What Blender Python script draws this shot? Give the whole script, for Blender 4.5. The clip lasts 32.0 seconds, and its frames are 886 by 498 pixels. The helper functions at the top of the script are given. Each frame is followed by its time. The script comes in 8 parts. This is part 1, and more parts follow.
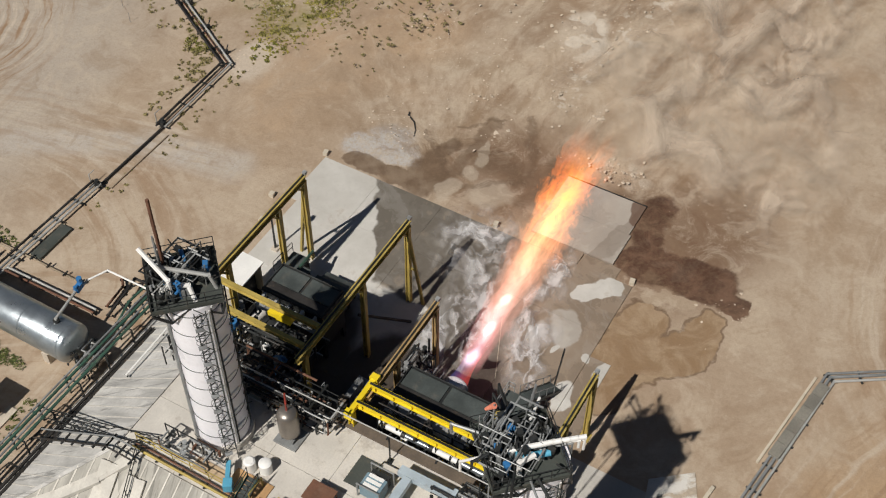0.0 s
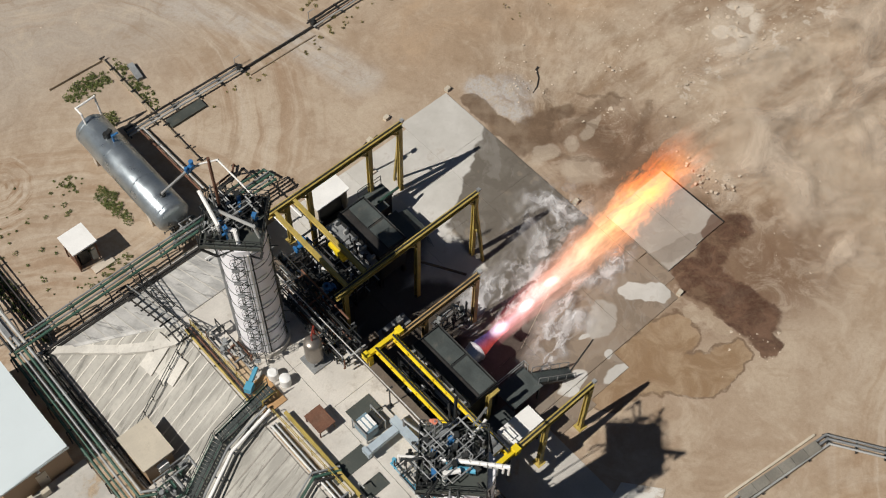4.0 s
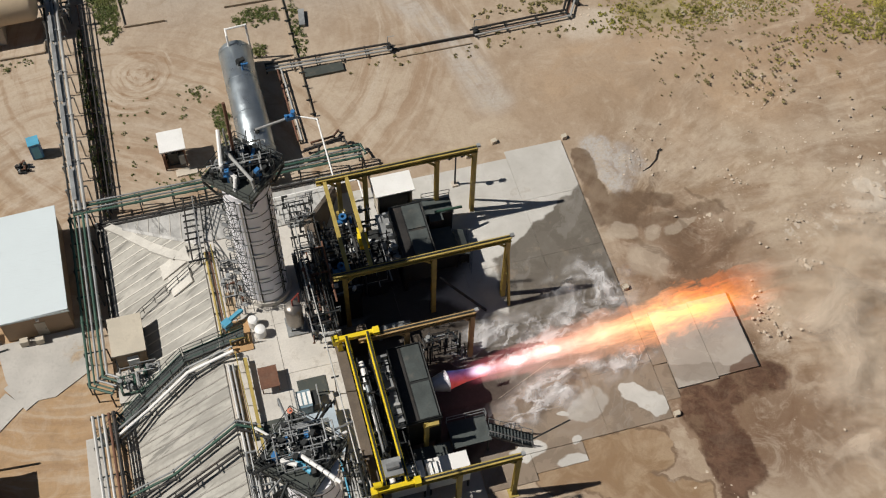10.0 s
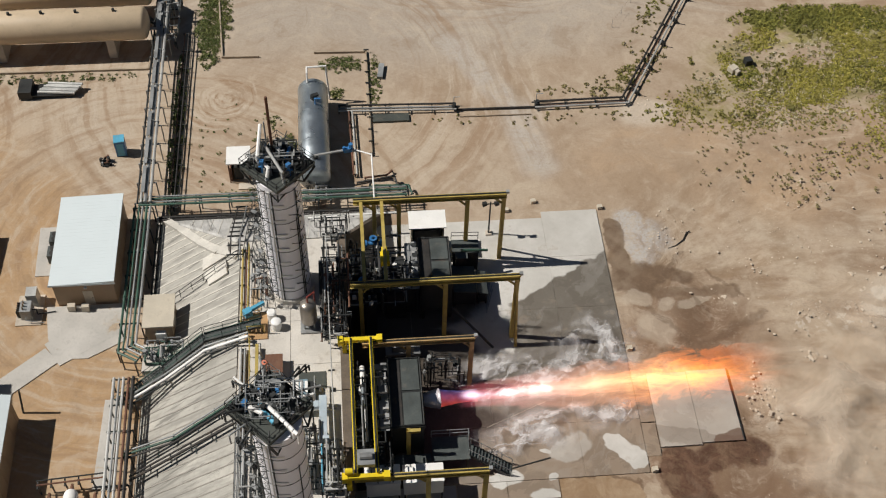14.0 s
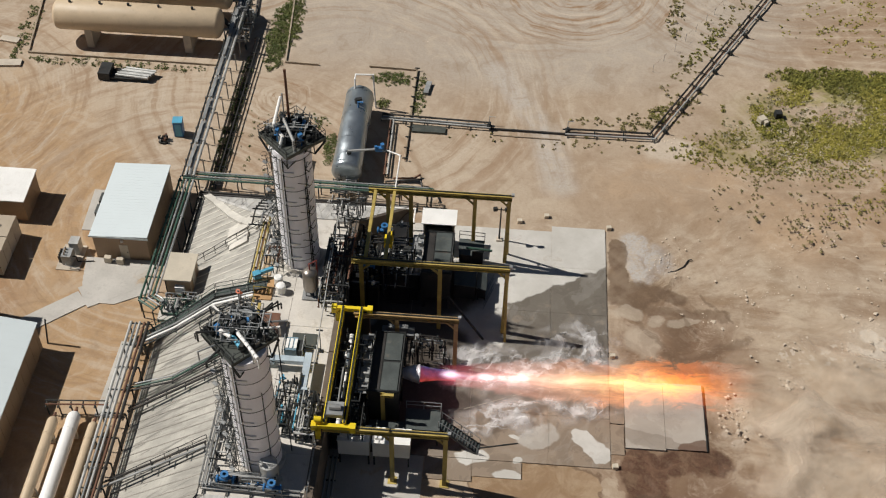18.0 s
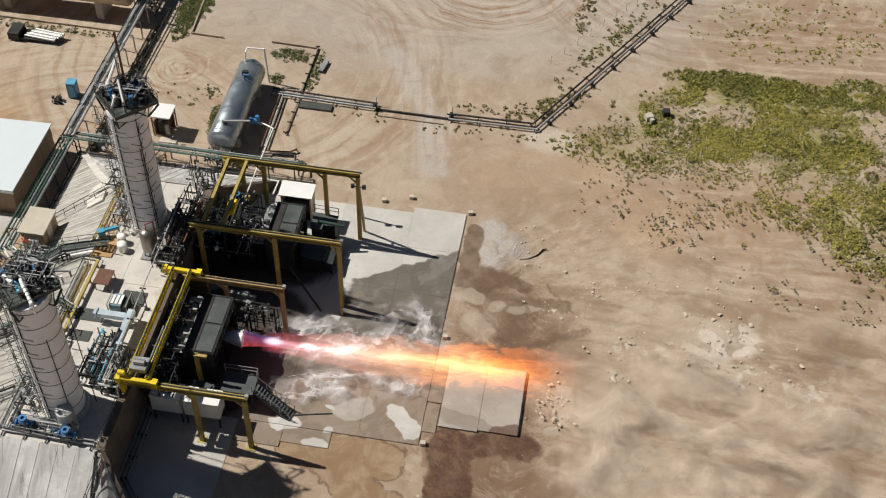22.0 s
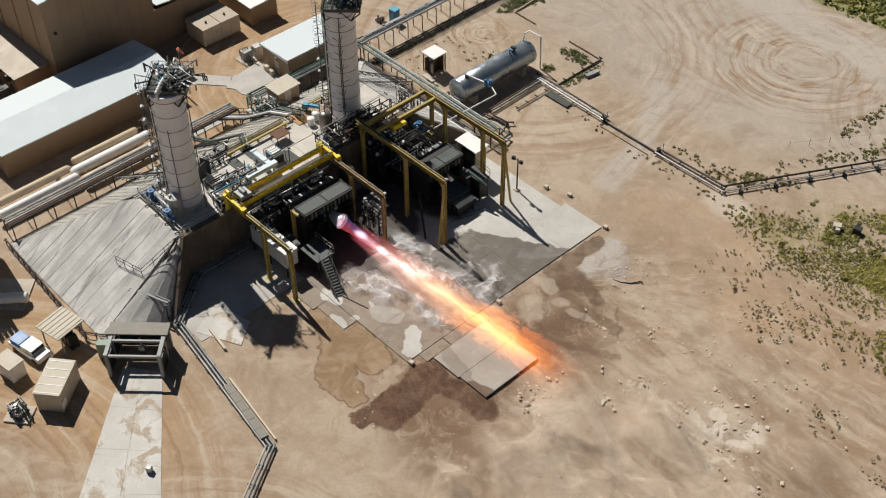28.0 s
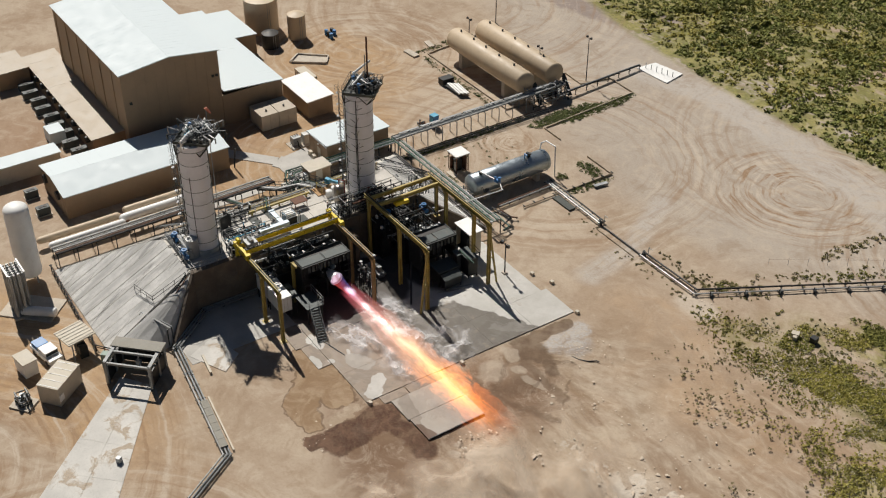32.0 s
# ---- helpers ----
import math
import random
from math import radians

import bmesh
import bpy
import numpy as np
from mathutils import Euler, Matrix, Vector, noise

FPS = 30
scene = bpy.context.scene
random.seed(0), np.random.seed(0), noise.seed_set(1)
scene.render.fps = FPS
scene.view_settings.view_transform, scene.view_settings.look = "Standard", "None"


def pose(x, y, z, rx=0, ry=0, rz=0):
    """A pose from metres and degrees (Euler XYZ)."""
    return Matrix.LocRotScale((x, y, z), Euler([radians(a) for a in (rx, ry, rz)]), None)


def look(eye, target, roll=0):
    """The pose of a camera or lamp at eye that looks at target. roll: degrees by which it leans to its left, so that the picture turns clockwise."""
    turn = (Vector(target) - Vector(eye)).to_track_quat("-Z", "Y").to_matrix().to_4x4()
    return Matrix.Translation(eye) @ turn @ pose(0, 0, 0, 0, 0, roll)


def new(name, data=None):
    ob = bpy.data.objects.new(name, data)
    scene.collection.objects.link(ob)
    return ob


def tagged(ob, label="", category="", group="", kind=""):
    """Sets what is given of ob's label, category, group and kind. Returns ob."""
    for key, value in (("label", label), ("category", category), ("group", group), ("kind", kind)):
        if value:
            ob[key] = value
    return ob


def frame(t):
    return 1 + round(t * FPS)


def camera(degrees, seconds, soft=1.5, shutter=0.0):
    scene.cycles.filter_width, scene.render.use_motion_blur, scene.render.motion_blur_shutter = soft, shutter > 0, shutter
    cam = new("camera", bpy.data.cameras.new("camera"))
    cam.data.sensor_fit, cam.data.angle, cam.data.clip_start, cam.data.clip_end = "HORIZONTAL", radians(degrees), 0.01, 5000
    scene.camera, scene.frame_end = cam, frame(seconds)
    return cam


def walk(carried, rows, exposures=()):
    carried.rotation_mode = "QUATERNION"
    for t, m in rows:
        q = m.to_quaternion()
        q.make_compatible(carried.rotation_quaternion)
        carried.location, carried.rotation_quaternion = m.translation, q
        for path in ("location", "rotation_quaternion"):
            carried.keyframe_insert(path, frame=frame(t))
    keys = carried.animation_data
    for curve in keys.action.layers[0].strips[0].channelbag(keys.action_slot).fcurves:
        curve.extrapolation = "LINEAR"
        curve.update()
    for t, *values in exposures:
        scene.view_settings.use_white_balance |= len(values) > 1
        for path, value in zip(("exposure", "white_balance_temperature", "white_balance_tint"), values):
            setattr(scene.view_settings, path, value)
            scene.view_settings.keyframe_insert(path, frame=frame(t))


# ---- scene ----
# camera and its flight round the test stand
cam = camera(39.86, 32.0, soft=1.15)
PATH = [
    (0, (-63.498, -48.098, 77.349), (-6.118, -15.632, 2.160), 0.53),
    (1, (-60.615, -49.917, 81.696), (-9.022, -15.805, 3.117), 0.49),
    (2, (-57.882, -51.532, 85.921), (-12.024, -15.962, 4.485), 1.06),
    (3, (-54.944, -52.994, 89.074), (-13.878, -16.017, 5.729), 1.63),
    (3.5, (-53.272, -53.995, 90.448), (-14.531, -16.153, 6.382), 1.70),
    (5.5, (-46.280, -56.348, 93.254), (-16.689, -15.778, 6.776), 1.52),
    (6, (-44.392, -56.918, 93.637), (-16.907, -15.859, 6.697), 1.50),
    (7, (-41.062, -58.607, 93.969), (-17.131, -16.223, 6.614), 1.71),
    (8, (-37.382, -60.200, 94.343), (-17.057, -16.600, 6.673), 1.83),
    (9, (-33.904, -62.362, 94.312), (-16.649, -15.959, 7.427), 1.45),
    (10, (-31.591, -65.792, 93.986), (-16.242, -14.789, 9.351), 1.63),
    (11, (-29.975, -68.911, 94.457), (-16.356, -14.110, 11.926), 1.93),
    (12, (-28.048, -72.395, 94.358), (-16.710, -14.454, 13.646), 1.71),
    (13, (-26.167, -75.857, 94.426), (-17.180, -15.678, 15.069), 1.73),
    (14, (-24.241, -79.656, 94.464), (-17.674, -17.394, 16.488), 1.80),
    (15, (-21.206, -84.163, 94.346), (-18.085, -19.603, 18.042), 1.60),
    (15.5, (-19.320, -86.752, 94.559), (-18.065, -21.118, 19.123), 1.64),
    (17.5, (-14.559, -91.316, 94.570), (-17.423, -23.688, 20.961), 1.72),
    (18, (-12.843, -91.989, 94.516), (-16.408, -24.062, 21.214), 1.60),
    (19, (-9.492, -92.467, 94.716), (-13.085, -24.389, 21.555), 1.61),
    (20, (-4.931, -92.216, 94.859), (-8.178, -24.329, 21.506), 1.88),
    (21, (1.855, -92.311, 95.101), (-2.489, -24.638, 21.606), 1.93),
    (22, (10.117, -92.139, 94.902), (0.713, -25.036, 21.357), 1.84),
    (23, (19.011, -90.838, 94.999), (1.219, -25.598, 21.330), 1.50),
    (24, (27.001, -88.395, 95.023), (3.243, -25.359, 21.118), 1.53),
    (25, (35.777, -87.309, 95.513), (4.954, -27.687, 21.384), 1.24),
    (26, (44.719, -86.207, 95.886), (5.365, -31.921, 21.694), 0.70),
    (26.5, (48.372, -85.809, 96.643), (6.221, -33.426, 22.621), 0.60),
    (28.5, (68.455, -83.388, 94.946), (12.872, -34.363, 27.811), -0.43),
    (29, (72.510, -82.749, 94.785), (15.919, -33.526, 28.645), -0.21),
    (30, (79.750, -81.528, 94.732), (18.745, -34.007, 31.328), -0.06),
    (31, (85.572, -81.113, 94.614), (20.729, -34.882, 34.131), 0.14),
    (32, (90.469, -80.348, 94.993), (22.667, -35.126, 37.045), 0.12),
]
walk(cam, [(t, look(eye, aim, roll)) for t, eye, aim, roll in PATH],
     exposures=[(0, -0.22), (3, -0.18), (8, -0.15), (18, -0.12), (23, -0.02), (26, -0.03), (29, -0.06), (32, -0.06)])

# daylight: desert sky and one sun from the west-north-west, 50 degrees high
SUN_TRAVEL = Vector((8.0, -1.2, -9.65))
world = bpy.data.worlds.new("sky")
scene.world = world
world.use_nodes = True
wn = world.node_tree.nodes
sky = wn.new("ShaderNodeTexSky")
sky.sky_type = "NISHITA"
sky.sun_disc = False
sky.sun_elevation = radians(50)
sky.sun_rotation = radians(278.5)
sky.air_density, sky.dust_density = 1.0, 0.4
wn["Background"].inputs["Strength"].default_value = 0.025
world.node_tree.links.new(sky.outputs[0], wn["Background"].inputs["Color"])
sun_data = bpy.data.lights.new("sun", "SUN")
sun_data.energy, sun_data.angle, sun_data.color = 4.8, radians(0.6), (1.0, 0.955, 0.885)
sun = new("sun", sun_data)
sun.matrix_world = look(-SUN_TRAVEL * 10, (0, 0, 0))
scene.view_settings.exposure = 0.0

# ---- node helpers ----


class Nodes:
    def __init__(self, name):
        self.mat = bpy.data.materials.new(name)
        self.mat.use_nodes = True
        self.t = self.mat.node_tree
        self.bsdf = self.t.nodes["Principled BSDF"]
        self.pos = self.t.nodes.new("ShaderNodeNewGeometry").outputs["Position"]

    def put(self, socket, value):
        if isinstance(value, bpy.types.NodeSocket):
            self.t.links.new(value, socket)
        elif isinstance(value, (tuple, list)) and len(value) == 3 and socket.type == "RGBA":
            socket.default_value = (*value, 1)
        else:
            socket.default_value = value

    def noise(self, scale, detail=3.0, vec=None, rough=0.55, distortion=0.0):
        n = self.t.nodes.new("ShaderNodeTexNoise")
        n.inputs["Scale"].default_value, n.inputs["Detail"].default_value = scale, detail
        n.inputs["Roughness"].default_value, n.inputs["Distortion"].default_value = rough, distortion
        self.put(n.inputs["Vector"], vec or self.pos)
        return n.outputs[0]

    def voronoi(self, scale, vec=None, feature="F1"):
        n = self.t.nodes.new("ShaderNodeTexVoronoi")
        n.feature = feature
        n.inputs["Scale"].default_value = scale
        self.put(n.inputs["Vector"], vec or self.pos)
        return n.outputs["Distance"]

    def wave(self, scale, vec, kind="BANDS", distortion=2.0, detail=2.0, dscale=1.0):
        n = self.t.nodes.new("ShaderNodeTexWave")
        n.wave_type = kind
        if kind == "RINGS":
            n.rings_direction = "Z"
        n.inputs["Scale"].default_value, n.inputs["Distortion"].default_value = scale, distortion
        n.inputs["Detail"].default_value, n.inputs["Detail Scale"].default_value = detail, dscale
        self.put(n.inputs["Vector"], vec)
        return n.outputs["Fac"]

    def math(self, op, a, b=0.0, c=None, clamp=False):
        n = self.t.nodes.new("ShaderNodeMath")
        n.operation, n.use_clamp = op, clamp
        self.put(n.inputs[0], a), self.put(n.inputs[1], b)
        if c is not None:
            self.put(n.inputs[2], c)
        return n.outputs[0]

    def span(self, v, a, b, lo=0.0, hi=1.0):
        n = self.t.nodes.new("ShaderNodeMapRange")
        n.interpolation_type = "SMOOTHSTEP"
        self.put(n.inputs[0], v)
        for k, x in zip((1, 2, 3, 4), (a, b, lo, hi)):
            n.inputs[k].default_value = x
        return n.outputs[0]

    def mix(self, fac, a, b, blend="MIX"):
        n = self.t.nodes.new("ShaderNodeMix")
        n.data_type, n.blend_type = "RGBA", blend
        self.put(n.inputs["Factor"], fac)
        self.put(n.inputs[6], a), self.put(n.inputs[7], b)
        return n.outputs[2]

    def placed(self, loc, rot=0.0, size=(1, 1, 1000), vec=None):
        n = self.t.nodes.new("ShaderNodeMapping")
        n.vector_type = "TEXTURE"
        n.inputs["Location"].default_value = loc
        n.inputs["Rotation"].default_value = (0, 0, radians(rot))
        n.inputs["Scale"].default_value = size
        self.put(n.inputs["Vector"], vec or self.pos)
        return n.outputs[0]

    def length(self, v):
        n = self.t.nodes.new("ShaderNodeVectorMath")
        n.operation = "LENGTH"
        self.put(n.inputs[0], v)
        return n.outputs["Value"]

    def warped(self, scale, amount):
        n = self.t.nodes.new("ShaderNodeTexNoise")
        n.inputs["Scale"].default_value, n.inputs["Detail"].default_value = scale, 8.0
        self.put(n.inputs["Vector"], self.pos)
        s = self.t.nodes.new("ShaderNodeVectorMath")
        s.operation = "SUBTRACT"
        self.put(s.inputs[0], n.outputs["Color"])
        s.inputs[1].default_value = (0.5, 0.5, 0.5)
        m = self.t.nodes.new("ShaderNodeVectorMath")
        m.operation = "MULTIPLY_ADD"
        self.put(m.inputs[0], s.outputs[0])
        m.inputs[1].default_value = (amount, amount, amount)
        self.put(m.inputs[2], self.pos)
        return m.outputs[0]

    def blob(self, vec, x, y, rx, ry, rot=0.0, soft=0.15):
        d = self.length(self.placed((x, y, 0), rot, (rx, ry, 100000), vec))
        return self.span(d, 1 - soft, 1 + soft, 1.0, 0.0)

    def stroke(self, vec, x0, y0, x1, y1, r, soft=0.15):
        """A round-ended stain of radius r from one point to another."""
        half = math.dist((x0, y0), (x1, y1)) / 2 / r
        p = self.placed(((x0 + x1) / 2, (y0 + y1) / 2, 0), math.degrees(math.atan2(y1 - y0, x1 - x0)), (r, r, 100000), vec)
        past = self.math("MAXIMUM", self.math("SUBTRACT", self.math("ABSOLUTE", self.axis(0, p)), half), 0.0)
        q = self.axis(1, p)
        d = self.math("SQRT", self.math("ADD", self.math("MULTIPLY", past, past), self.math("MULTIPLY", q, q)))
        return self.span(d, 1 - soft, 1 + soft, 1.0, 0.0)

    def polar(self, x, y, along, across, vec=None):
        """Coordinates that run round a centre, for arcs of wheel tracks."""
        p = self.placed((x, y, 0), 0, (1, 1, 100000), vec)
        r = self.math("MULTIPLY", self.length(p), across)
        turn = self.math("MULTIPLY", self.math("ARCTAN2", self.axis(1, p), self.axis(0, p)), along)
        c = self.t.nodes.new("ShaderNodeCombineXYZ")
        self.put(c.inputs[0], r)
        self.put(c.inputs[1], turn)
        return c.outputs[0]

    def most(self, *vs):
        out = vs[0]
        for v in vs[1:]:
            out = self.math("MAXIMUM", out, v)
        return out

    def axis(self, k, vec=None):
        n = self.t.nodes.new("ShaderNodeSeparateXYZ")
        self.put(n.inputs[0], vec or self.pos)
        return n.outputs[k]

    def random(self):
        return self.t.nodes.new("ShaderNodeObjectInfo").outputs["Random"]

    def bump(self, height, strength=0.3, distance=0.05):
        n = self.t.nodes.new("ShaderNodeBump")
        n.inputs["Strength"].default_value, n.inputs["Distance"].default_value = strength, distance
        self.put(n.inputs["Height"], height)
        self.put(self.bsdf.inputs["Normal"], n.outputs[0])

    def done(self, color, rough=0.8, metal=0.0, gloss=0.5):
        self.bsdf.inputs["Specular IOR Level"].default_value = gloss
        self.put(self.bsdf.inputs["Base Color"], color)
        self.put(self.bsdf.inputs["Roughness"], rough)
        self.put(self.bsdf.inputs["Metallic"], metal)
        return self.mat


def tint(c, k):
    return tuple(min(1.0, v * k) for v in c)


def surface(name, base, rough=0.6, metal=0.0, var=0.18, scale=0.5, fine=7.0, bump=0.15, dirt=(0.22, 0.17, 0.12), dirty=0.35, piece=0.0):
    """Paint, metal or masonry with broad fading, fine grain, grime in patches, and a tone of its own for each piece."""
    n = Nodes(name)
    broad, grain = n.noise(scale, 4), n.noise(fine, 4)
    col = n.mix(n.span(broad, 0.3, 0.7), tint(base, 1 - var), tint(base, 1 + var))
    col = n.mix(n.span(grain, 0.3, 0.75, 0.0, 0.35), col, tint(base, 1 - 2 * var))
    if dirty:
        col = n.mix(n.math("MULTIPLY", n.span(n.noise(scale * 2.3, 6, rough=0.7), 0.52, 0.75), dirty), col, dirt)
    if piece:
        r = n.random()
        col = n.mix(n.span(r, 0.0, 1.0, 0.0, piece), col, tint(base, 0.6))
    n.bump(grain, bump)
    rg = n.span(broad, 0.2, 0.8, max(0.05, rough - 0.12), min(1.0, rough + 0.12))
    return n.done(col, rg, metal)


# ---- ground material: pale caliche, orange sand, wet scour and tracks ----
def ground_material(name, stains):
    """Open desert with tracks and scrub, or the same soil with the stains and gullies round the pad."""
    n = Nodes(name)
    w1, w2, w3 = n.warped(0.12, 9.0), n.warped(0.5, 2.4), n.warped(0.3, 1.2)
    broad, mid, fine = n.noise(0.05, 5), n.noise(0.35, 6, rough=0.65), n.noise(3.0, 6, rough=0.7)
    tan, pale, brown = (0.395, 0.298, 0.212), (0.49, 0.395, 0.3), (0.3, 0.208, 0.138)

    def over(col, mask, k, c):
        return n.mix(n.math("MULTIPLY", mask, k), col, c)

    col = n.mix(n.span(broad, 0.3, 0.7), tan, pale)
    col = n.mix(n.span(mid, 0.45, 0.75, 0.0, 0.5), col, brown)
    # broad swept patches of paler dust and darker crust, with torn edges
    sweep = n.noise(0.085, 9, n.warped(0.25, 3.5), 0.68, 0.6)
    col = n.mix(n.span(sweep, 0.5, 0.6, 0.0, 0.55), col, (0.53, 0.435, 0.33))
    col = n.mix(n.span(sweep, 0.46, 0.38, 0.0, 0.45), col, (0.325, 0.23, 0.15))
    # browner soil to the east and north-east, harrowed in long rows
    soil = n.most(n.blob(w1, 38, 38, 22, 9, 0, 0.35), n.blob(w1, 36, 2, 17, 9, -6, 0.45))
    furrow = n.noise(0.42, 7, n.placed((0, 0, 0), 3, (7.0, 0.6, 1), w3), 0.68)
    col = over(col, soil, n.span(furrow, 0.4, 0.62, 0.25, 0.8), (0.3, 0.2, 0.125))
    col = over(col, soil, n.span(furrow, 0.47, 0.36, 0.0, 0.7), (0.56, 0.45, 0.33))
    clay = n.most(n.blob(w1, 22, 5, 14, 7, 10, 0.5), n.blob(w1, 8, 8, 10, 5, 20, 0.5))
    col = over(col, clay, n.span(sweep, 0.4, 0.6, 0.15, 0.7), (0.47, 0.325, 0.205))
    if not stains:
        # orange sand of the western yard
        west = n.most(n.blob(w1, -60, -4, 11, 13, 0, 0.35), n.blob(w1, -52, -22, 9, 13, 0, 0.3), n.blob(w1, -74, 8, 16, 12, 0, 0.4), n.blob(w1, -26, -58, 22, 7, 10, 0.4))
        cream = n.blob(w1, -56, 21, 17, 13, 0, 0.35)
        col = over(col, cream, 0.7, (0.54, 0.45, 0.35))
        col = over(col, west, n.span(mid, 0.25, 0.8, 0.85, 0.4), (0.475, 0.3, 0.15))
        # trampled grey-beige yard to the north
        yard = n.most(n.blob(w1, -8, 42, 36, 18, 8, 0.3), n.blob(w1, -60, 55, 30, 16, -12, 0.3), n.blob(w1, -22, 60, 40, 9, 0, 0.3))
        col = over(col, yard, 0.78, (0.455, 0.405, 0.348))
        far = n.blob(w2, -80, 65, 29, 11, 8, 0.06)
        col = over(col, far, 0.85, (0.285, 0.235, 0.215))
        rust = n.most(n.blob(w1, -76, -46, 16, 10, 0, 0.4), n.blob(w1, -66, -16, 7, 8, 0, 0.4))
        col = over(col, rust, 0.5, (0.3, 0.17, 0.095))
        # wheel tracks: long arcs and loops worn by traffic
        for x, y, r0, r1, k, along, across in ((-3.5, 44.5, 3.0, 14.5, 1.15, 0.8, 1.2), (-32, 21, 15.5, 27.0, 0.75, 0.7, 0.9), (-9, 62, 6, 34, 0.45, 0.9, 0.9), (-46, -2, 4, 30, 0.6, 1.4, 1.0), (-38.3, 18.4, 0.6, 4.6, 1.0, 0.5, 1.9), (24, 52, 4, 26, 0.5, 1.0, 1.0), (-16, -76, 5, 30, 0.85, 0.7, 0.75), (-85, 40, 8, 36, 0.6, 1.0, 0.7), (-78, 14, 3, 20, 0.7, 1.0, 1.1), (14, -70, 5, 26, 0.7, 0.8, 0.8)):
            arc = n.noise(1.0, 5, n.polar(x, y, along, across, w3), 0.62)
            d = n.length(n.placed((x, y, 0), 0, (1, 1, 100000), w1))
            m = n.math("MULTIPLY", n.span(d, r0 * 0.7, r0 * 1.2 + 0.3), n.span(d, r1 * 0.8, r1 * 1.1, 1.0, 0.0))
            col = over(col, m, n.span(arc, 0.5, 0.63, 0.0, k * 0.85), (0.315, 0.205, 0.125))
            col = over(col, m, n.span(arc, 0.47, 0.36, 0.0, k * 0.8), (0.57, 0.485, 0.39))
        # pale grey road worn round the yard
        loop = n.most(n.stroke(w3, -46, 50, -30, 54.5, 2.6, 0.35), n.stroke(w3, -30, 54.5, 3, 51.5, 3.2, 0.35), n.stroke(w3, 3, 51.5, 14, 47, 3.0, 0.4), n.stroke(w3, -13, 26, -7, 15, 1.5, 0.6), n.stroke(w3, -7, 15, -5.2, 6.5, 1.8, 0.6))
        grain = n.noise(0.7, 6, n.placed((0, 0, 0), 0, (3, 0.8, 1), w3), 0.7)
        col = over(col, loop, n.span(grain, 0.3, 0.7, 0.55, 0.9), (0.52, 0.475, 0.425))
        lane = n.noise(0.5, 5, n.placed((-10, 20, 0), 12, (0.45, 6.0, 1), w3), 0.6)
        m = n.blob(w1, -7.5, 17, 4.5, 11, 10, 0.4)
        col = over(col, m, n.span(lane, 0.5, 0.62, 0.0, 0.4), (0.34, 0.25, 0.165))
        col = over(col, m, n.span(lane, 0.48, 0.36, 0.0, 0.6), (0.57, 0.49, 0.4))
    # scour streaks blown east from the stand; drifting dust haze is painted in with them
    streak = n.noise(0.16, 7, n.placed((0, -22, 0), -6, (3.6, 0.8, 1), w3), 0.68, 0.6)
    blast = n.blob(w1, 32, -20, 34, 17, 0, 0.35)
    col = over(col, blast, n.span(streak, 0.46, 0.6, 0.0, 0.7), (0.26, 0.17, 0.105))
    col = over(col, blast, n.span(streak, 0.5, 0.34, 0.0, 0.6), (0.58, 0.47, 0.35))
    # ripples washed into the scoured ground, fanning away from the pad
    ripple = n.noise(1.0, 6, n.polar(-8, -16, 16.0, 0.2, w3), 0.66)
    d = n.length(n.placed((-8, -16, 0), 0, (1, 1, 100000), w1))
    m = n.math("MULTIPLY", n.span(d, 11, 15), n.span(d, 26, 34, 1.0, 0.0))
    m = n.math("MULTIPLY", m, n.blob(w1, 15, -5, 16, 11, 15, 0.5))
    col = over(col, m, n.span(ripple, 0.48, 0.62, 0.0, 0.65), (0.32, 0.225, 0.145))
    col = over(col, m, n.span(ripple, 0.47, 0.35, 0.0, 0.6), (0.56, 0.455, 0.34))
    # white rock laid bare
    ledge = n.voronoi(0.55, w3)
    white = n.math("MULTIPLY", n.blob(w2, 27.4, -12.6, 3.6, 2.5, 14, 0.25), n.span(ledge, 0.5, 0.62, 1.0, 0.25))
    white = n.most(white, n.math("MULTIPLY", n.blob(w2, 20.5, -14.8, 6.5, 1.5, -8, 0.5), n.span(n.noise(0.9, 6, rough=0.7), 0.55, 0.6, 0, 0.85)), n.math("MULTIPLY", n.blob(w2, 7.5, 13.5, 3, 2, 0, 0.4), 0.6), n.math("MULTIPLY", n.blob(w2, 32, -17, 6, 2.4, -10, 0.4), n.span(n.noise(0.6, 6, rough=0.7), 0.54, 0.6, 0, 0.8)), n.math("MULTIPLY", n.blob(w2, 11.2, -23.6, 2.0, 3.4, 10, 0.3), n.span(ledge, 0.35, 0.5, 0.55, 0.0)))
    col = n.mix(white, col, (0.66, 0.585, 0.49))
    wet = 0.0
    if stains:
        # washed gullies, the shade on their floor painted as dark strokes
        gully = n.most(n.stroke(w2, 3.5, -10.5, 7.5, -5.9, 0.22, 0.5), n.stroke(w2, 7.2, -17.0, 12.5, -14.6, 0.35, 0.6), n.stroke(w2, 12.5, -14.6, 14.2, -13.6, 0.3, 0.6), n.stroke(w2, 6.2, -8.6, 8.6, -14.2, 0.22, 0.6), n.stroke(w2, 2.5, -12.4, 6.4, -17.0, 0.3, 0.6), n.stroke(w2, 9.0, -8.5, 12.5, -11.5, 0.2, 0.6))
        bank = n.most(n.stroke(w2, 7.2, -16.2, 12.8, -13.8, 0.55, 0.4), n.stroke(w2, 4.2, -9.6, 8.0, -5.2, 0.5, 0.4), n.blob(w2, 9.2, -11.5, 2.6, 2.0, 20, 0.3))
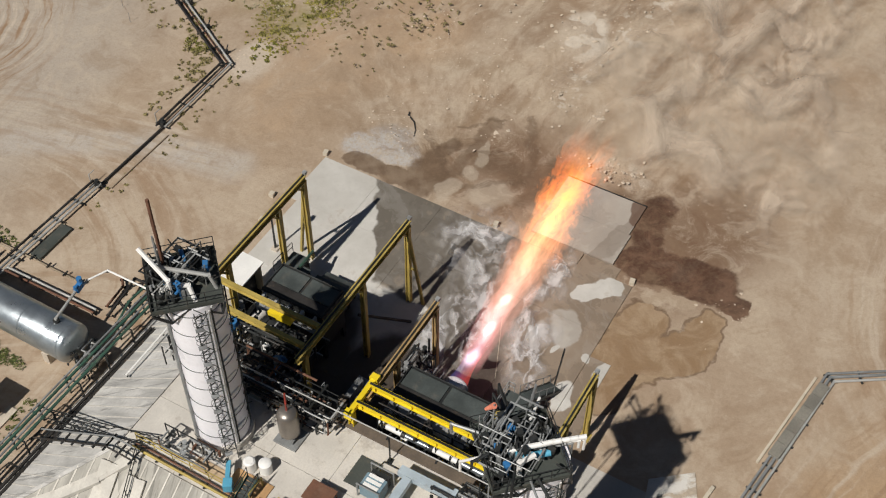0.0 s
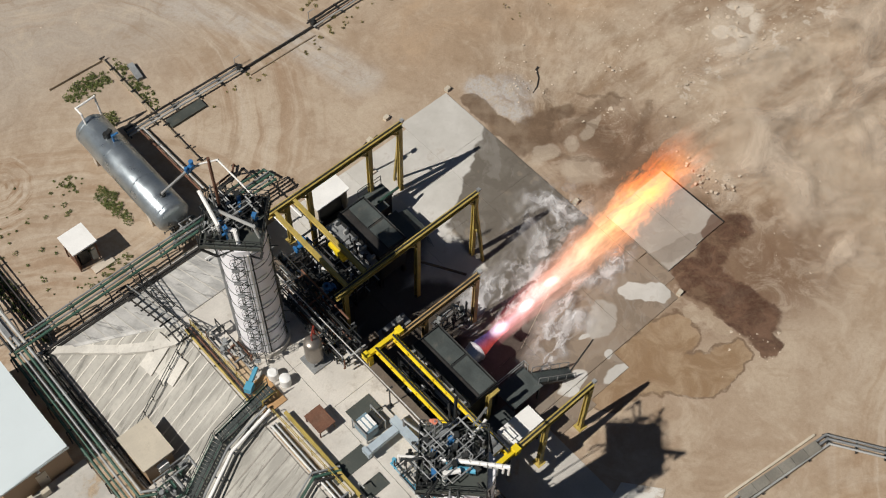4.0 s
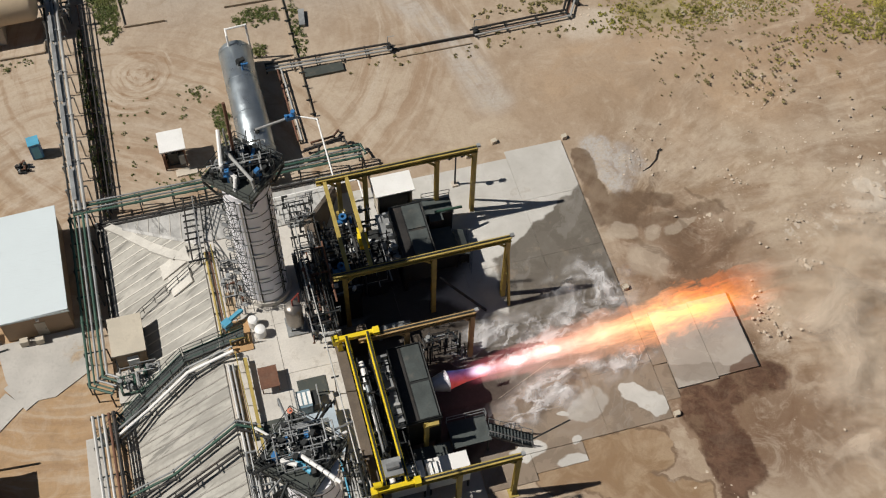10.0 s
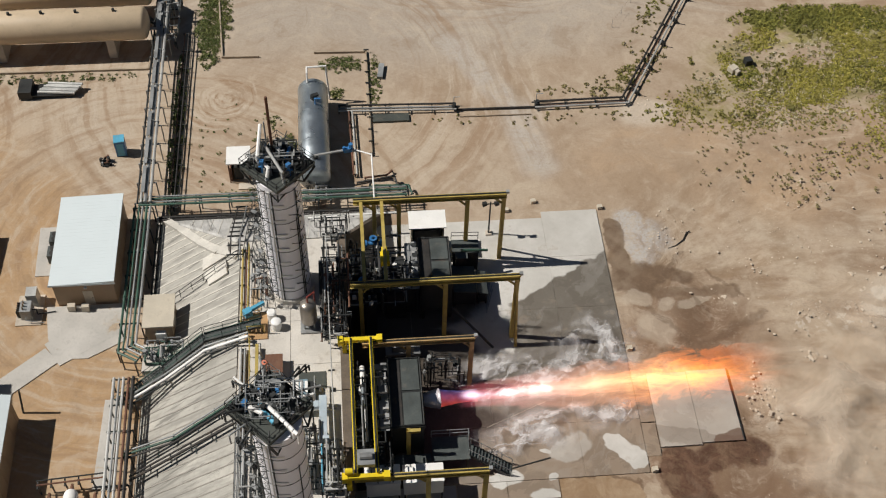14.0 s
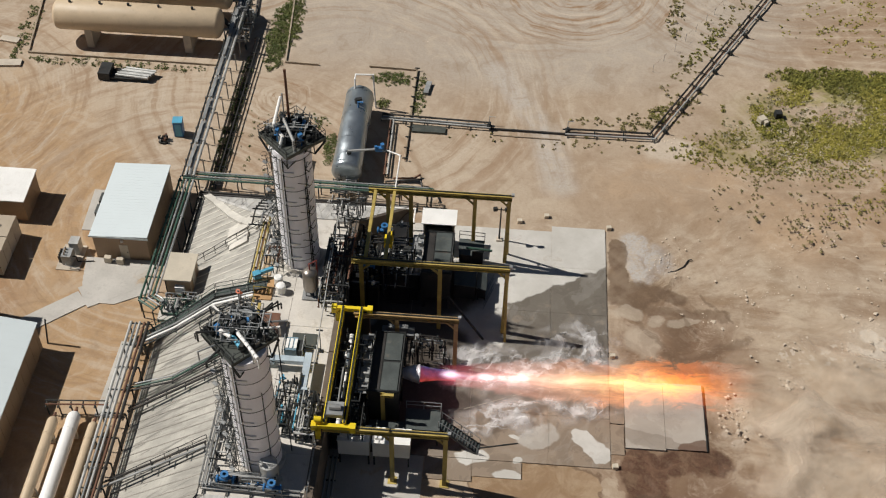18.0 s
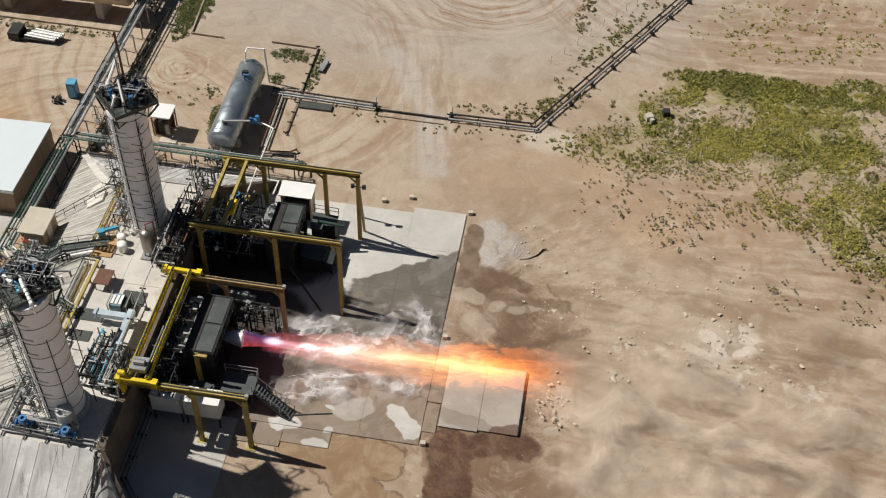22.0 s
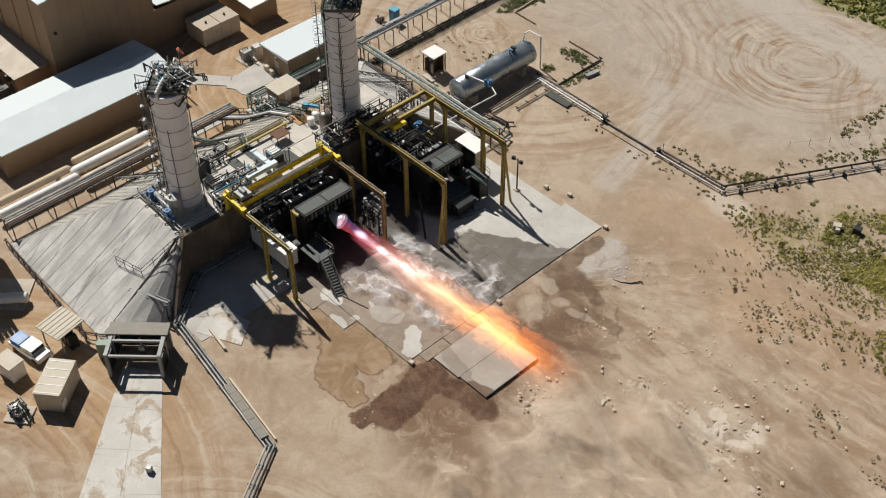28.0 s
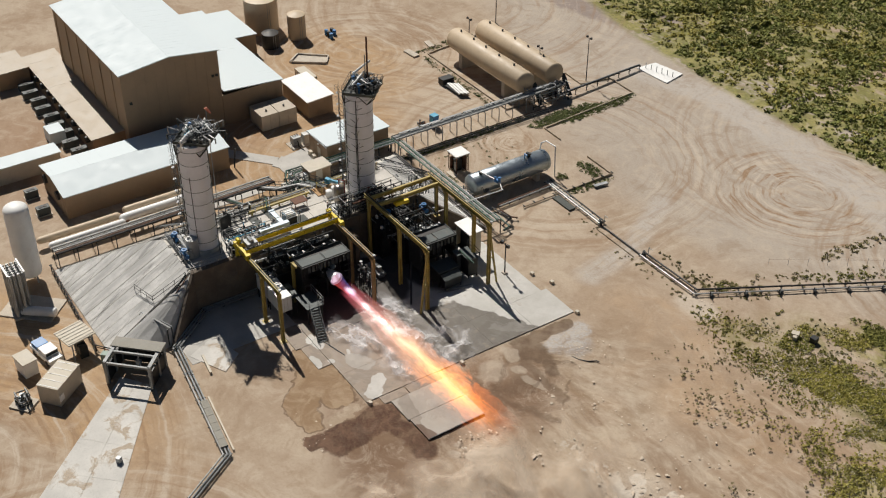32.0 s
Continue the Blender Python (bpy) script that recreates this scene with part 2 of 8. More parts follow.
        col = over(col, bank, 0.6, (0.52, 0.42, 0.315))
        # crushed grey stone beside the pad's corner
        stone = n.most(n.stroke(w2, 2.7, -1.6, 3.6, -6.6, 1.35, 0.25), n.blob(w2, 5.2, -4.0, 1.6, 2.0, 0, 0.4))
        col = over(col, stone, n.span(n.noise(2.4, 5, rough=0.75), 0.36, 0.56, 0.35, 0.95), (0.5, 0.475, 0.45))
        # wet earth
        smear = n.math("MULTIPLY", n.most(n.blob(w1, 6.0, -12.5, 6.5, 9.5, 10, 0.5), n.blob(w1, 9.5, -31.0, 8.0, 5.5, -20, 0.5)), n.span(n.noise(0.22, 7, n.placed((0, -10, 0), 55, (2.0, 0.8, 1), w3), 0.66, 0.8), 0.42, 0.6))
        col = over(col, smear, 0.8, (0.2, 0.13, 0.08))
        # brown dust haze and shadowy ground, painted into the soil colour
        haze = n.most(n.blob(w1, 7.0, -15.5, 5.5, 5.5, 0, 0.6), n.blob(w1, 6.0, -32.0, 8.0, 5.5, -25, 0.6))
        col = over(col, haze, 0.8, (0.19, 0.115, 0.073))
        dark = n.most(n.stroke(w2, 0.9, -2.4, 1.0, -8.0, 1.0, 0.15), n.blob(w2, 2.2, -9.2, 2.6, 2.2, 0, 0.15), n.blob(w2, 5.8, -8.6, 1.9, 0.9, -20, 0.25), n.math("MULTIPLY", n.stroke(w2, 4.2, -11.0, 11.6, -11.0, 0.65, 0.35), 0.8), n.math("MULTIPLY", n.stroke(w2, 7.0, -11.6, 6.4, -18.0, 1.3, 0.6), 0.75), n.math("MULTIPLY", n.stroke(w2, 4.4, -18.4, 9.8, -18.8, 1.1, 0.5), 0.8))
        col = over(col, dark, n.span(n.noise(0.6, 6, w3), 0.3, 0.62, 0.95, 0.7), (0.14, 0.094, 0.062))
        chalk = n.most(n.blob(w2, 4.5, -12.3, 1.0, 0.7, 0, 0.2), n.blob(w2, 7.3, -12.2, 1.5, 0.55, 10, 0.2), n.blob(w2, 1.7, -11.6, 1.5, 0.9, 10, 0.2), n.blob(w2, 3.2, -15.2, 1.6, 2.2, 15, 0.3))
        col = over(col, chalk, 0.7, (0.44, 0.37, 0.29))
        col = over(col, gully, 0.5, (0.13, 0.086, 0.057))
        lobes = ((-11.2, -32.0, -3.0, -32.2, 2.0), (-7.6, -33.2, -4.0, -36.8, 1.9), (-3.6, -37.4, -0.6, -37.0, 1.3))
        damp = n.most(*[n.stroke(w2, *q, 0.05) for q in lobes])
        rim = n.most(*[n.stroke(w2, *q[:4], q[4] + 0.24, 0.05) for q in lobes])
        col = over(col, rim, 0.8, (0.15, 0.095, 0.06))
        col = over(col, damp, 0.9, n.mix(n.span(n.noise(0.35, 6, w3, 0.6, 0.8), 0.38, 0.62), (0.285, 0.185, 0.105), (0.41, 0.3, 0.195)))
        red = n.most(n.stroke(w2, 2.6, -29.8, 3.2, -36.0, 2.1, 0.12), n.stroke(w2, 5.2, -29.0, 9.6, -28.4, 1.4, 0.2), n.stroke(w2, 2.6, -36.4, 2.0, -38.4, 0.9, 0.1))
        col = over(col, red, 0.93, n.mix(n.span(n.noise(0.5, 6, w3, 0.65, 0.8), 0.38, 0.66), (0.07, 0.034, 0.023), (0.15, 0.082, 0.054)))
        bare = n.stroke(w2, -0.5, -31.6, 0.4, -34.8, 0.6, 0.12)
        col = over(col, bare, 0.85, (0.42, 0.33, 0.24))
        wet = n.most(dark, damp, red)
    else:
        # green and yellow tinge under the scrub
        swath = n.noise(0.16, 7, n.placed((0, 0, 0), 4, (1.8, 0.8, 1), w3), 0.66)
        near = n.most(n.blob(w1, 34, 21, 17, 7.5, 3, 0.35), n.blob(w1, 45, 8, 7, 9, 0, 0.4), n.math("MULTIPLY", n.blob(w1, 18, 15.5, 8, 3, 10, 0.4), 0.6), n.blob(w2, 32, 27.0, 11, 2.2, -2, 0.3))
        scrub = n.math("MULTIPLY", near, n.span(swath, 0.45, 0.55, 0.0, 0.9))
        wide = n.most(n.blob(w3, -20, 106, 110, 48.5, 3, 0.02), n.blob(w1, 40, 78, 50, 16, 0, 0.3))
        trail = n.most(n.stroke(w3, -24, 59, -22, 88, 1.1, 0.4), n.blob(w2, -10.5, 63.5, 2.6, 1.7, 40, 0.3), n.blob(w2, -28.5, 64, 2.5, 1.2, 0, 0.3), n.blob(w2, -23, 87, 5, 2, 0, 0.3))
        scrub = n.most(scrub, n.math("MULTIPLY", n.math("MULTIPLY", wide, n.span(swath, 0.36, 0.46)), n.math("SUBTRACT", 1.0, trail)))
        leafy = n.mix(n.span(n.noise(0.22, 7, w3, 0.68), 0.42, 0.58), (0.175, 0.185, 0.035), (0.31, 0.29, 0.08))
        leafy = n.mix(n.span(n.noise(1.3, 5, rough=0.7), 0.5, 0.66, 0.0, 0.7), leafy, (0.075, 0.08, 0.018))
        col = over(col, scrub, 0.85, leafy)
    dry = n.math("SUBTRACT", 1.0, n.math("MULTIPLY", wet, 0.85)) if stains else 1.0
    col = n.mix(n.span(fine, 0.4, 0.8, 0.0, 0.3), col, (0.24, 0.17, 0.11))
    col = over(col, dry, n.span(n.noise(1.1, 6, rough=0.75), 0.54, 0.7, 0.0, 0.3), (0.55, 0.455, 0.35))
    scuff = n.noise(0.22, 8, w3, 0.68, 1.6)
    col = over(col, dry, n.span(scuff, 0.5, 0.64, 0.0, 0.4), (0.56, 0.465, 0.36))
    col = n.mix(n.span(scuff, 0.47, 0.34, 0.0, 0.36), col, (0.285, 0.2, 0.128))
    pebble = n.span(n.voronoi(1.6), 0.0, 0.13, 0.45, 0.0)
    col = over(col, n.math("MULTIPLY", pebble, dry), n.span(n.noise(0.4, 3), 0.55, 0.7), (0.2, 0.145, 0.095))
    col = n.mix(0.1, col, (0.13, 0.08, 0.045))
    n.bump(n.math("ADD", n.math("MULTIPLY", mid, 1.8), n.math("MULTIPLY", fine, 0.5)), 0.45, 0.12)
    return n.done(col, n.span(wet, 0, 1, 0.95, 0.8) if stains else 0.95, 0.0, 0.12)


def pad_material():
    n = Nodes("pad_concrete")
    w = n.warped(0.45, 2.0)
    broad, fine = n.noise(0.25, 6, rough=0.65), n.noise(4.0, 5)
    col = n.mix(n.span(broad, 0.35, 0.65), (0.51, 0.49, 0.45), (0.62, 0.6, 0.56))
    col = n.mix(n.span(n.random(), 0, 1, 0.0, 0.22), col, (0.36, 0.33, 0.29))
    x, y = n.axis(0, w), n.axis(1, w)
    edge = n.math("SUBTRACT", n.math("ADD", n.math("MULTIPLY", x, 0.6), -5.2), y)
    inner = n.most(n.span(x, -10.9, -10.4), n.span(y, -16.6, -17.2))
    wet = n.math("MULTIPLY", n.math("MULTIPLY", n.span(edge, -0.1, 0.2), inner), n.span(n.noise(0.3, 5), 0.25, 0.45, 0.8, 1.0))
    dry = n.most(n.stroke(w, -3.0, -27.0, -1.0, -29.0, 0.85, 0.08), n.math("MULTIPLY", n.blob(w, -6.9, -27.2, 1.9, 1.1, 20, 0.1), 0.55), n.blob(w, -13.1, -30.0, 1.7, 0.8, 0, 0.08), n.blob(w, -8.8, -30.2, 0.5, 0.4, 0, 0.1), n.blob(w, -8.9, -27.6, 0.5, 0.25, -20, 0.1), n.blob(w, -9.6, -31.8, 1.4, 0.6, 0, 0.1))
    wet = n.math("MULTIPLY", wet, n.math("SUBTRACT", 1.0, dry))
    ext = n.span(n.axis(0), 1.0, 1.2)
    wet = n.math("MULTIPLY", wet, n.math("SUBTRACT", 1.0, n.math("MULTIPLY", ext, 0.5)))
    earthy = n.span(y, -23.6, -25.0)
    col = n.mix(n.math("MULTIPLY", wet, 0.9), col, n.mix(earthy, (0.118, 0.1, 0.078), n.mix(n.random(), (0.2, 0.145, 0.098), (0.27, 0.2, 0.14))))
    pool = n.math("MULTIPLY", n.math("MULTIPLY", n.span(n.noise(0.3, 6, w, 0.65, 0.6), 0.5, 0.53), wet), 0.22)
    col = n.mix(pool, col, (0.085, 0.068, 0.052))
    wash = n.span(n.noise(0.3, 6, n.placed((0, -22, 0), 60, (2.6, 0.8, 1), w), 0.65, 1.2), 0.53, 0.6)
    col = n.mix(n.math("MULTIPLY", n.math("MULTIPLY", wash, wet), 0.15), col, (0.43, 0.41, 0.38))
    seep = n.most(n.stroke(w, 1.0, -26.3, 4.6, -27.0, 0.75, 0.12), n.stroke(w, 4.6, -27.2, 8.4, -27.5, 0.5, 0.12))
    col = n.mix(n.math("MULTIPLY", seep, 0.4), col, (0.15, 0.11, 0.08))
    col = n.mix(n.math("MULTIPLY", n.stroke(w, 6.6, -27.4, 8.4, -26.9, 0.75, 0.12), 0.85), col, (0.13, 0.075, 0.05))
    earth = n.span(n.noise(0.5, 6, w, 0.65), 0.57, 0.68)
    col = n.mix(n.math("MULTIPLY", earth, 0.35), col, (0.33, 0.26, 0.19))
    # soot stains, with the cells' shade painted into the floor colour too
    soot_shade = n.most(n.blob(w, -19.5, -17.5, 5.6, 4.2, 0, 0.12), n.blob(w, -20.5, -25.6, 5.4, 5.0, 0, 0.12), n.blob(w, -21.5, -10.0, 8.6, 4.6, 0, 0.12), n.blob(w, -15.5, -24.2, 3.2, 1.7, 5, 0.3))
    col = n.mix(n.math("MULTIPLY", soot_shade, 0.9), col, (0.056, 0.044, 0.035))
    col = n.mix(n.span(fine, 0.45, 0.8, 0, 0.16), col, (0.2, 0.18, 0.15))
    n.bump(fine, 0.12, 0.03)
    return n.done(col, n.span(wet, 0, 1, 0.9, 0.5), 0.0, 0.25)


def shotcrete_material(name, base, rot):
    n = Nodes(name)
    broad, fine = n.noise(0.3, 5, rough=0.6), n.noise(3.0, 6, rough=0.65)
    drip = n.noise(0.5, 5, n.placed((0, 0, 0), rot, (5.0, 0.55, 2)), 0.6)
    col = n.mix(n.span(broad, 0.3, 0.7), tint(base, 0.82), tint(base, 1.15))
    col = n.mix(n.span(drip, 0.42, 0.66, 0.0, 0.8), col, tint(base, 0.58))
    crack = n.noise(0.8, 6, n.placed((0, 0, 0), rot + 14, (7.0, 0.4, 3)), 0.65, 0.5)
    col = n.mix(n.span(crack, 0.56, 0.64, 0.0, 0.75), col, tint(base, 0.35))
    col = n.mix(n.span(fine, 0.45, 0.75, 0, 0.4), col, tint(base, 0.55))
    col = n.mix(n.span(n.random(), 0, 1, 0, 0.25), col, tint(base, 0.7))
    n.bump(n.math("ADD", fine, drip), 0.4, 0.06)
    return n.done(col, 0.92)


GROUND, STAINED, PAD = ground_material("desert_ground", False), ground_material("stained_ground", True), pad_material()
SHOT_W, SHOT_N = shotcrete_material("shotcrete_west", (0.435, 0.415, 0.37), 0), shotcrete_material("shotcrete_side", (0.6, 0.585, 0.555), 90)
SEAM = surface("lime_seam", (0.62, 0.59, 0.53), 0.9, var=0.15)
GREYSEAM = surface("weathered_seam", (0.3, 0.28, 0.25), 0.9, var=0.2)
DECK = surface("deck_concrete", (0.6, 0.565, 0.51), 0.88, var=0.12, scale=0.35, dirty=0.5, bump=0.2)
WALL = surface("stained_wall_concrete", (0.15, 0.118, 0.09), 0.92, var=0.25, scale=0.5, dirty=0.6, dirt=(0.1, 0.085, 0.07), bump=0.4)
YELLOW = surface("bright_yellow_paint", (0.8, 0.6, 0.02), 0.45, var=0.08, dirty=0.25)
OCHRE = surface("weathered_yellow_paint", (0.45, 0.34, 0.09), 0.55, var=0.18, scale=0.8, dirty=0.55, dirt=(0.22, 0.14, 0.06))
RUSTY = surface("heat_browned_paint", (0.42, 0.28, 0.12), 0.6, var=0.2, scale=0.9, dirty=0.6, dirt=(0.2, 0.1, 0.05))
TOWER = surface("tower_white_paint", (0.9, 0.885, 0.925), 0.35, var=0.05, scale=0.4, dirty=0.2, dirt=(0.5, 0.45, 0.43))
STEEL = surface("galvanised_steel", (0.34, 0.35, 0.35), 0.5, 0.3, var=0.25, dirty=0.4, piece=0.35)
PIPE = surface("insulated_pipe_cladding", (0.5, 0.5, 0.48), 0.45, 0.2, var=0.15, dirty=0.4, piece=0.3)
DARK = surface("dark_steel", (0.04, 0.043, 0.043), 0.55, 0.4, var=0.3, dirty=0.4, dirt=(0.16, 0.12, 0.09), piece=0.4)
BLACKPIPE = surface("black_pipe", (0.035, 0.032, 0.03), 0.6, 0.2, var=0.3, dirty=0.5, dirt=(0.17, 0.12, 0.08))
GREYTOP = surface("grey_green_roof_sheet", (0.072, 0.084, 0.081), 0.6, 0.1, var=0.25, dirty=0.5, dirt=(0.15, 0.135, 0.115))
TANKSTEEL = surface("brushed_tank_steel", (0.45, 0.5, 0.53), 0.34, 0.8, var=0.1, scale=0.6, dirty=0.25)
TANPAINT = surface("tan_tank_paint", (0.56, 0.44, 0.3), 0.55, var=0.06, dirty=0.25)
WHITE = surface("white_paint", (0.85, 0.84, 0.81), 0.5, var=0.05, dirty=0.25, dirt=(0.5, 0.44, 0.36))
BEIGE = surface("beige_panel", (0.55, 0.49, 0.39), 0.65, var=0.08, dirty=0.3)
ROOF = surface("pale_metal_roof", (0.63, 0.695, 0.712), 0.65, 0.0, var=0.012, dirty=0.03, dirt=(0.5, 0.46, 0.4))
TANROOF = surface("tan_metal_roof", (0.43, 0.36, 0.27), 0.55, 0.0, var=0.06, dirty=0.25)
BROWN = surface("brown_wall_sheet", (0.34, 0.235, 0.145), 0.65, var=0.07, dirty=0.25)
GREEN = surface("green_pipe_paint", (0.04, 0.1, 0.072), 0.5, var=0.2, dirty=0.35)
BLUE = surface("blue_paint", (0.04, 0.18, 0.42), 0.45, var=0.15, dirty=0.25)
CYAN = surface("light_blue_paint", (0.1, 0.38, 0.55), 0.45, var=0.12, dirty=0.25)
RED = surface("red_paint", (0.3, 0.045, 0.03), 0.5, var=0.15, dirty=0.3)
RUST = surface("rust_brown", (0.16, 0.075, 0.045), 0.8, var=0.25)
MAT = surface("dark_green_plate", (0.06, 0.068, 0.06), 0.7, var=0.15)
ROCK = surface("broken_caliche", (0.6, 0.5, 0.39), 0.95, var=0.15, dirty=0.2, dirt=(0.42, 0.33, 0.24))
TIMBER = surface("weathered_timber", (0.3, 0.24, 0.17), 0.9, var=0.2)
FABRIC = surface("faded_windsock_cloth", (0.75, 0.25, 0.16), 0.9, var=0.2)
BELL = surface("nozzle_metal", (0.75, 0.7, 0.74), 0.35, 0.4, var=0.15)
EARTHGREY = surface("concrete_kerb", (0.54, 0.475, 0.39), 0.9, var=0.15)
GRATE = surface("dusty_grating", (0.24, 0.225, 0.19), 0.7, 0.2, var=0.2)


def dusted_material(name, base, sand, scale, cover):
    """Pale concrete with blown sand lying over it in ragged sheets."""
    n = Nodes(name)
    w, fine = n.warped(0.6, 1.6), n.noise(4.0, 5, rough=0.65)
    col = n.mix(n.span(n.noise(0.3, 5), 0.3, 0.7), tint(base, 0.86), tint(base, 1.1))
    col = n.mix(n.span(n.noise(1.2, 6, rough=0.7), 0.52, 0.7, 0.0, 0.4), col, tint(base, 0.68))
    col = n.mix(n.math("MULTIPLY", n.span(n.noise(scale, 6, w, 0.62, 0.8), cover - 0.03, cover + 0.06), 0.85), col, n.mix(n.span(fine, 0.35, 0.7), sand, tint(sand, 0.75)))
    col = n.mix(n.span(fine, 0.45, 0.8, 0.0, 0.25), col, tint(base, 0.5))
    n.bump(fine, 0.25, 0.03)
    return n.done(col, 0.92)


DRIVE = dusted_material("dusty_driveway_concrete", (0.6, 0.575, 0.53), (0.44, 0.345, 0.245), 0.3, 0.56)
ROAD = dusted_material("worn_path_concrete", (0.5, 0.475, 0.435), (0.46, 0.34, 0.22), 0.25, 0.63)


def leaf_material(name, a, b):
    n = Nodes(name)
    r = n.t.nodes.new("ShaderNodeNewGeometry").outputs["Random Per Island"]
    col = n.mix(r, a, b)
    col = n.mix(n.span(n.noise(0.25, 3), 0.4, 0.65, 0, 0.4), col, (0.15, 0.14, 0.035))
    return n.done(col, 0.85)


LEAF = leaf_material("scrub_leaves", (0.13, 0.122, 0.03), (0.31, 0.265, 0.075))
GRASS = leaf_material("weed_leaves", (0.25, 0.22, 0.028), (0.43, 0.375, 0.09))
LUSH = leaf_material("lush_weed_leaves", (0.09, 0.1, 0.016), (0.27, 0.25, 0.045))
KERBWEED = leaf_material("kerb_weed_leaves", (0.05, 0.085, 0.02), (0.17, 0.175, 0.05))
GREYBUSH = leaf_material("grey_brush", (0.16, 0.135, 0.055), (0.31, 0.255, 0.115))


# ---- mesh helpers ----
class Geo:
    def __init__(self):
        self.v, self.f = [], []

    def add(self, vs, fs):
        k = len(self.v)
        self.v += [tuple(p) for p in vs]
        self.f += [tuple(k + i for i in f) for f in fs]
        return self

    def box(self, x0, x1, y0, y1, z0, z1):
        return self.add([(x, y, z) for z in (z0, z1) for x, y in ((x0, y0), (x1, y0), (x1, y1), (x0, y1))],
                        [(3, 2, 1, 0), (4, 5, 6, 7), (0, 1, 5, 4), (1, 2, 6, 5), (2, 3, 7, 6), (3, 0, 4, 7)])

    def obox(self, c, size, rz=0.0):
        m = Matrix.Translation(c) @ Matrix.Rotation(radians(rz), 4, "Z")
        a, b, h = (s / 2 for s in size)
        vs = [m @ Vector((x, y, z)) for z in (-h, h) for x, y in ((-a, -b), (a, -b), (a, b), (-a, b))]
        return self.add(vs, [(3, 2, 1, 0), (4, 5, 6, 7), (0, 1, 5, 4), (1, 2, 6, 5), (2, 3, 7, 6), (3, 0, 4, 7)])

    def prism(self, poly, z0, z1):
        n = len(poly)
        return self.add([(*p, z0) for p in poly] + [(*p, z1) for p in poly],
                        [tuple(reversed(range(n))), tuple(range(n, 2 * n))] + [(i, (i + 1) % n, n + (i + 1) % n, n + i) for i in range(n)])

    def hull(self, top, bottom):
        n = len(top)
        return self.add(list(bottom) + list(top), [tuple(reversed(range(n))), tuple(range(n, 2 * n))] + [(i, (i + 1) % n, n + (i + 1) % n, n + i) for i in range(n)])

    def frame_of(self, a, b):
        d = (Vector(b) - Vector(a)).normalized()
        side = d.cross(Vector((0, 0, 1)))
        side = Vector((1, 0, 0)) if side.length < 1e-4 else side.normalized()
        return d, side, side.cross(d)

    def beam(self, a, b, w, h):
        d, s, u = self.frame_of(a, b)
        vs = [Vector(p) + s * x * w / 2 + u * y * h / 2 for p in (a, b) for x, y in ((-1, -1), (1, -1), (1, 1), (-1, 1))]
        return self.add(vs, [(3, 2, 1, 0), (4, 5, 6, 7), (0, 1, 5, 4), (1, 2, 6, 5), (2, 3, 7, 6), (3, 0, 4, 7)])

    def ibeam(self, a, b, w, h, t=0.05):
        d, s, u = self.frame_of(a, b)
        for k in (-1, 1):
            o = u * k * (h / 2 - t / 2)
            self.beam(Vector(a) + o, Vector(b) + o, w, t)
        return self.beam(a, b, t, h - 2 * t - 0.004)

    def cone(self, a, b, r0, r1, n=12, caps=True):
        d, s, u = self.frame_of(a, b)
        ring = [(math.cos(2 * math.pi * i / n), math.sin(2 * math.pi * i / n)) for i in range(n)]
        vs = [Vector(p) + (s * c + u * q) * r for p, r in ((a, r0), (b, r1)) for c, q in ring]
        fs = [(i, (i + 1) % n, n + (i + 1) % n, n + i) for i in range(n)]
        return self.add(vs, fs + ([tuple(reversed(range(n))), tuple(range(n, 2 * n))] if caps else []))

    def tube(self, a, b, r, n=8):
        return self.cone(a, b, r, r, n)

    def path(self, pts, r, n=7):
        for a, b in zip(pts, pts[1:]):
            d = (Vector(b) - Vector(a)).normalized() * r * 0.8
            self.tube(Vector(a) - d, Vector(b) + d, r, n)
        return self

    def capsule(self, a, b, r, n=32, bulge=0.35):
        """A vessel with dished ends."""
        d, s, u = self.frame_of(a, b)
        a, b = Vector(a), Vector(b)
        rows = []
        for k in range(5):
            q = k / 4 * math.pi / 2
            rows.append((a - d * r * bulge * math.cos(q), max(r * math.sin(q), 0.02)))
        for k in range(5):
            q = k / 4 * math.pi / 2
            rows.append((b + d * r * bulge * math.sin(q), max(r * math.cos(q), 0.02)))
        vs = [p + (s * math.cos(2 * math.pi * i / n) + u * math.sin(2 * math.pi * i / n)) * q for p, q in rows for i in range(n)]
        m = len(rows)
        fs = [(j * n + i, j * n + (i + 1) % n, (j + 1) * n + (i + 1) % n, (j + 1) * n + i) for j in range(m - 1) for i in range(n)]
        return self.add(vs, fs + [tuple(reversed(range(n))), tuple(range((m - 1) * n, m * n))])

    def ring(self, c, r, h, t, n=32):
        """An upright hoop."""
        vs = [(c[0] + q * math.cos(2 * math.pi * i / n), c[1] + q * math.sin(2 * math.pi * i / n), c[2] + z) for q, z in ((r, 0), (r + t, 0), (r + t, h), (r, h)) for i in range(n)]
        return self.add(vs, [(a * n + i, a * n + (i + 1) % n, b * n + (i + 1) % n, b * n + i) for a, b in ((0, 1), (1, 2), (2, 3), (3, 0)) for i in range(n)])

    def mesh(self, name, mat, smooth=True):
        me = bpy.data.meshes.new(name)
        me.from_pydata(self.v, [], self.f)
        me.materials.append(mat)
        if smooth:
            me.polygons.foreach_set("use_smooth", [True] * len(me.polygons))
            me.set_sharp_from_angle(angle=radians(38))
        me.update()
        return me


ORIGIN = {}


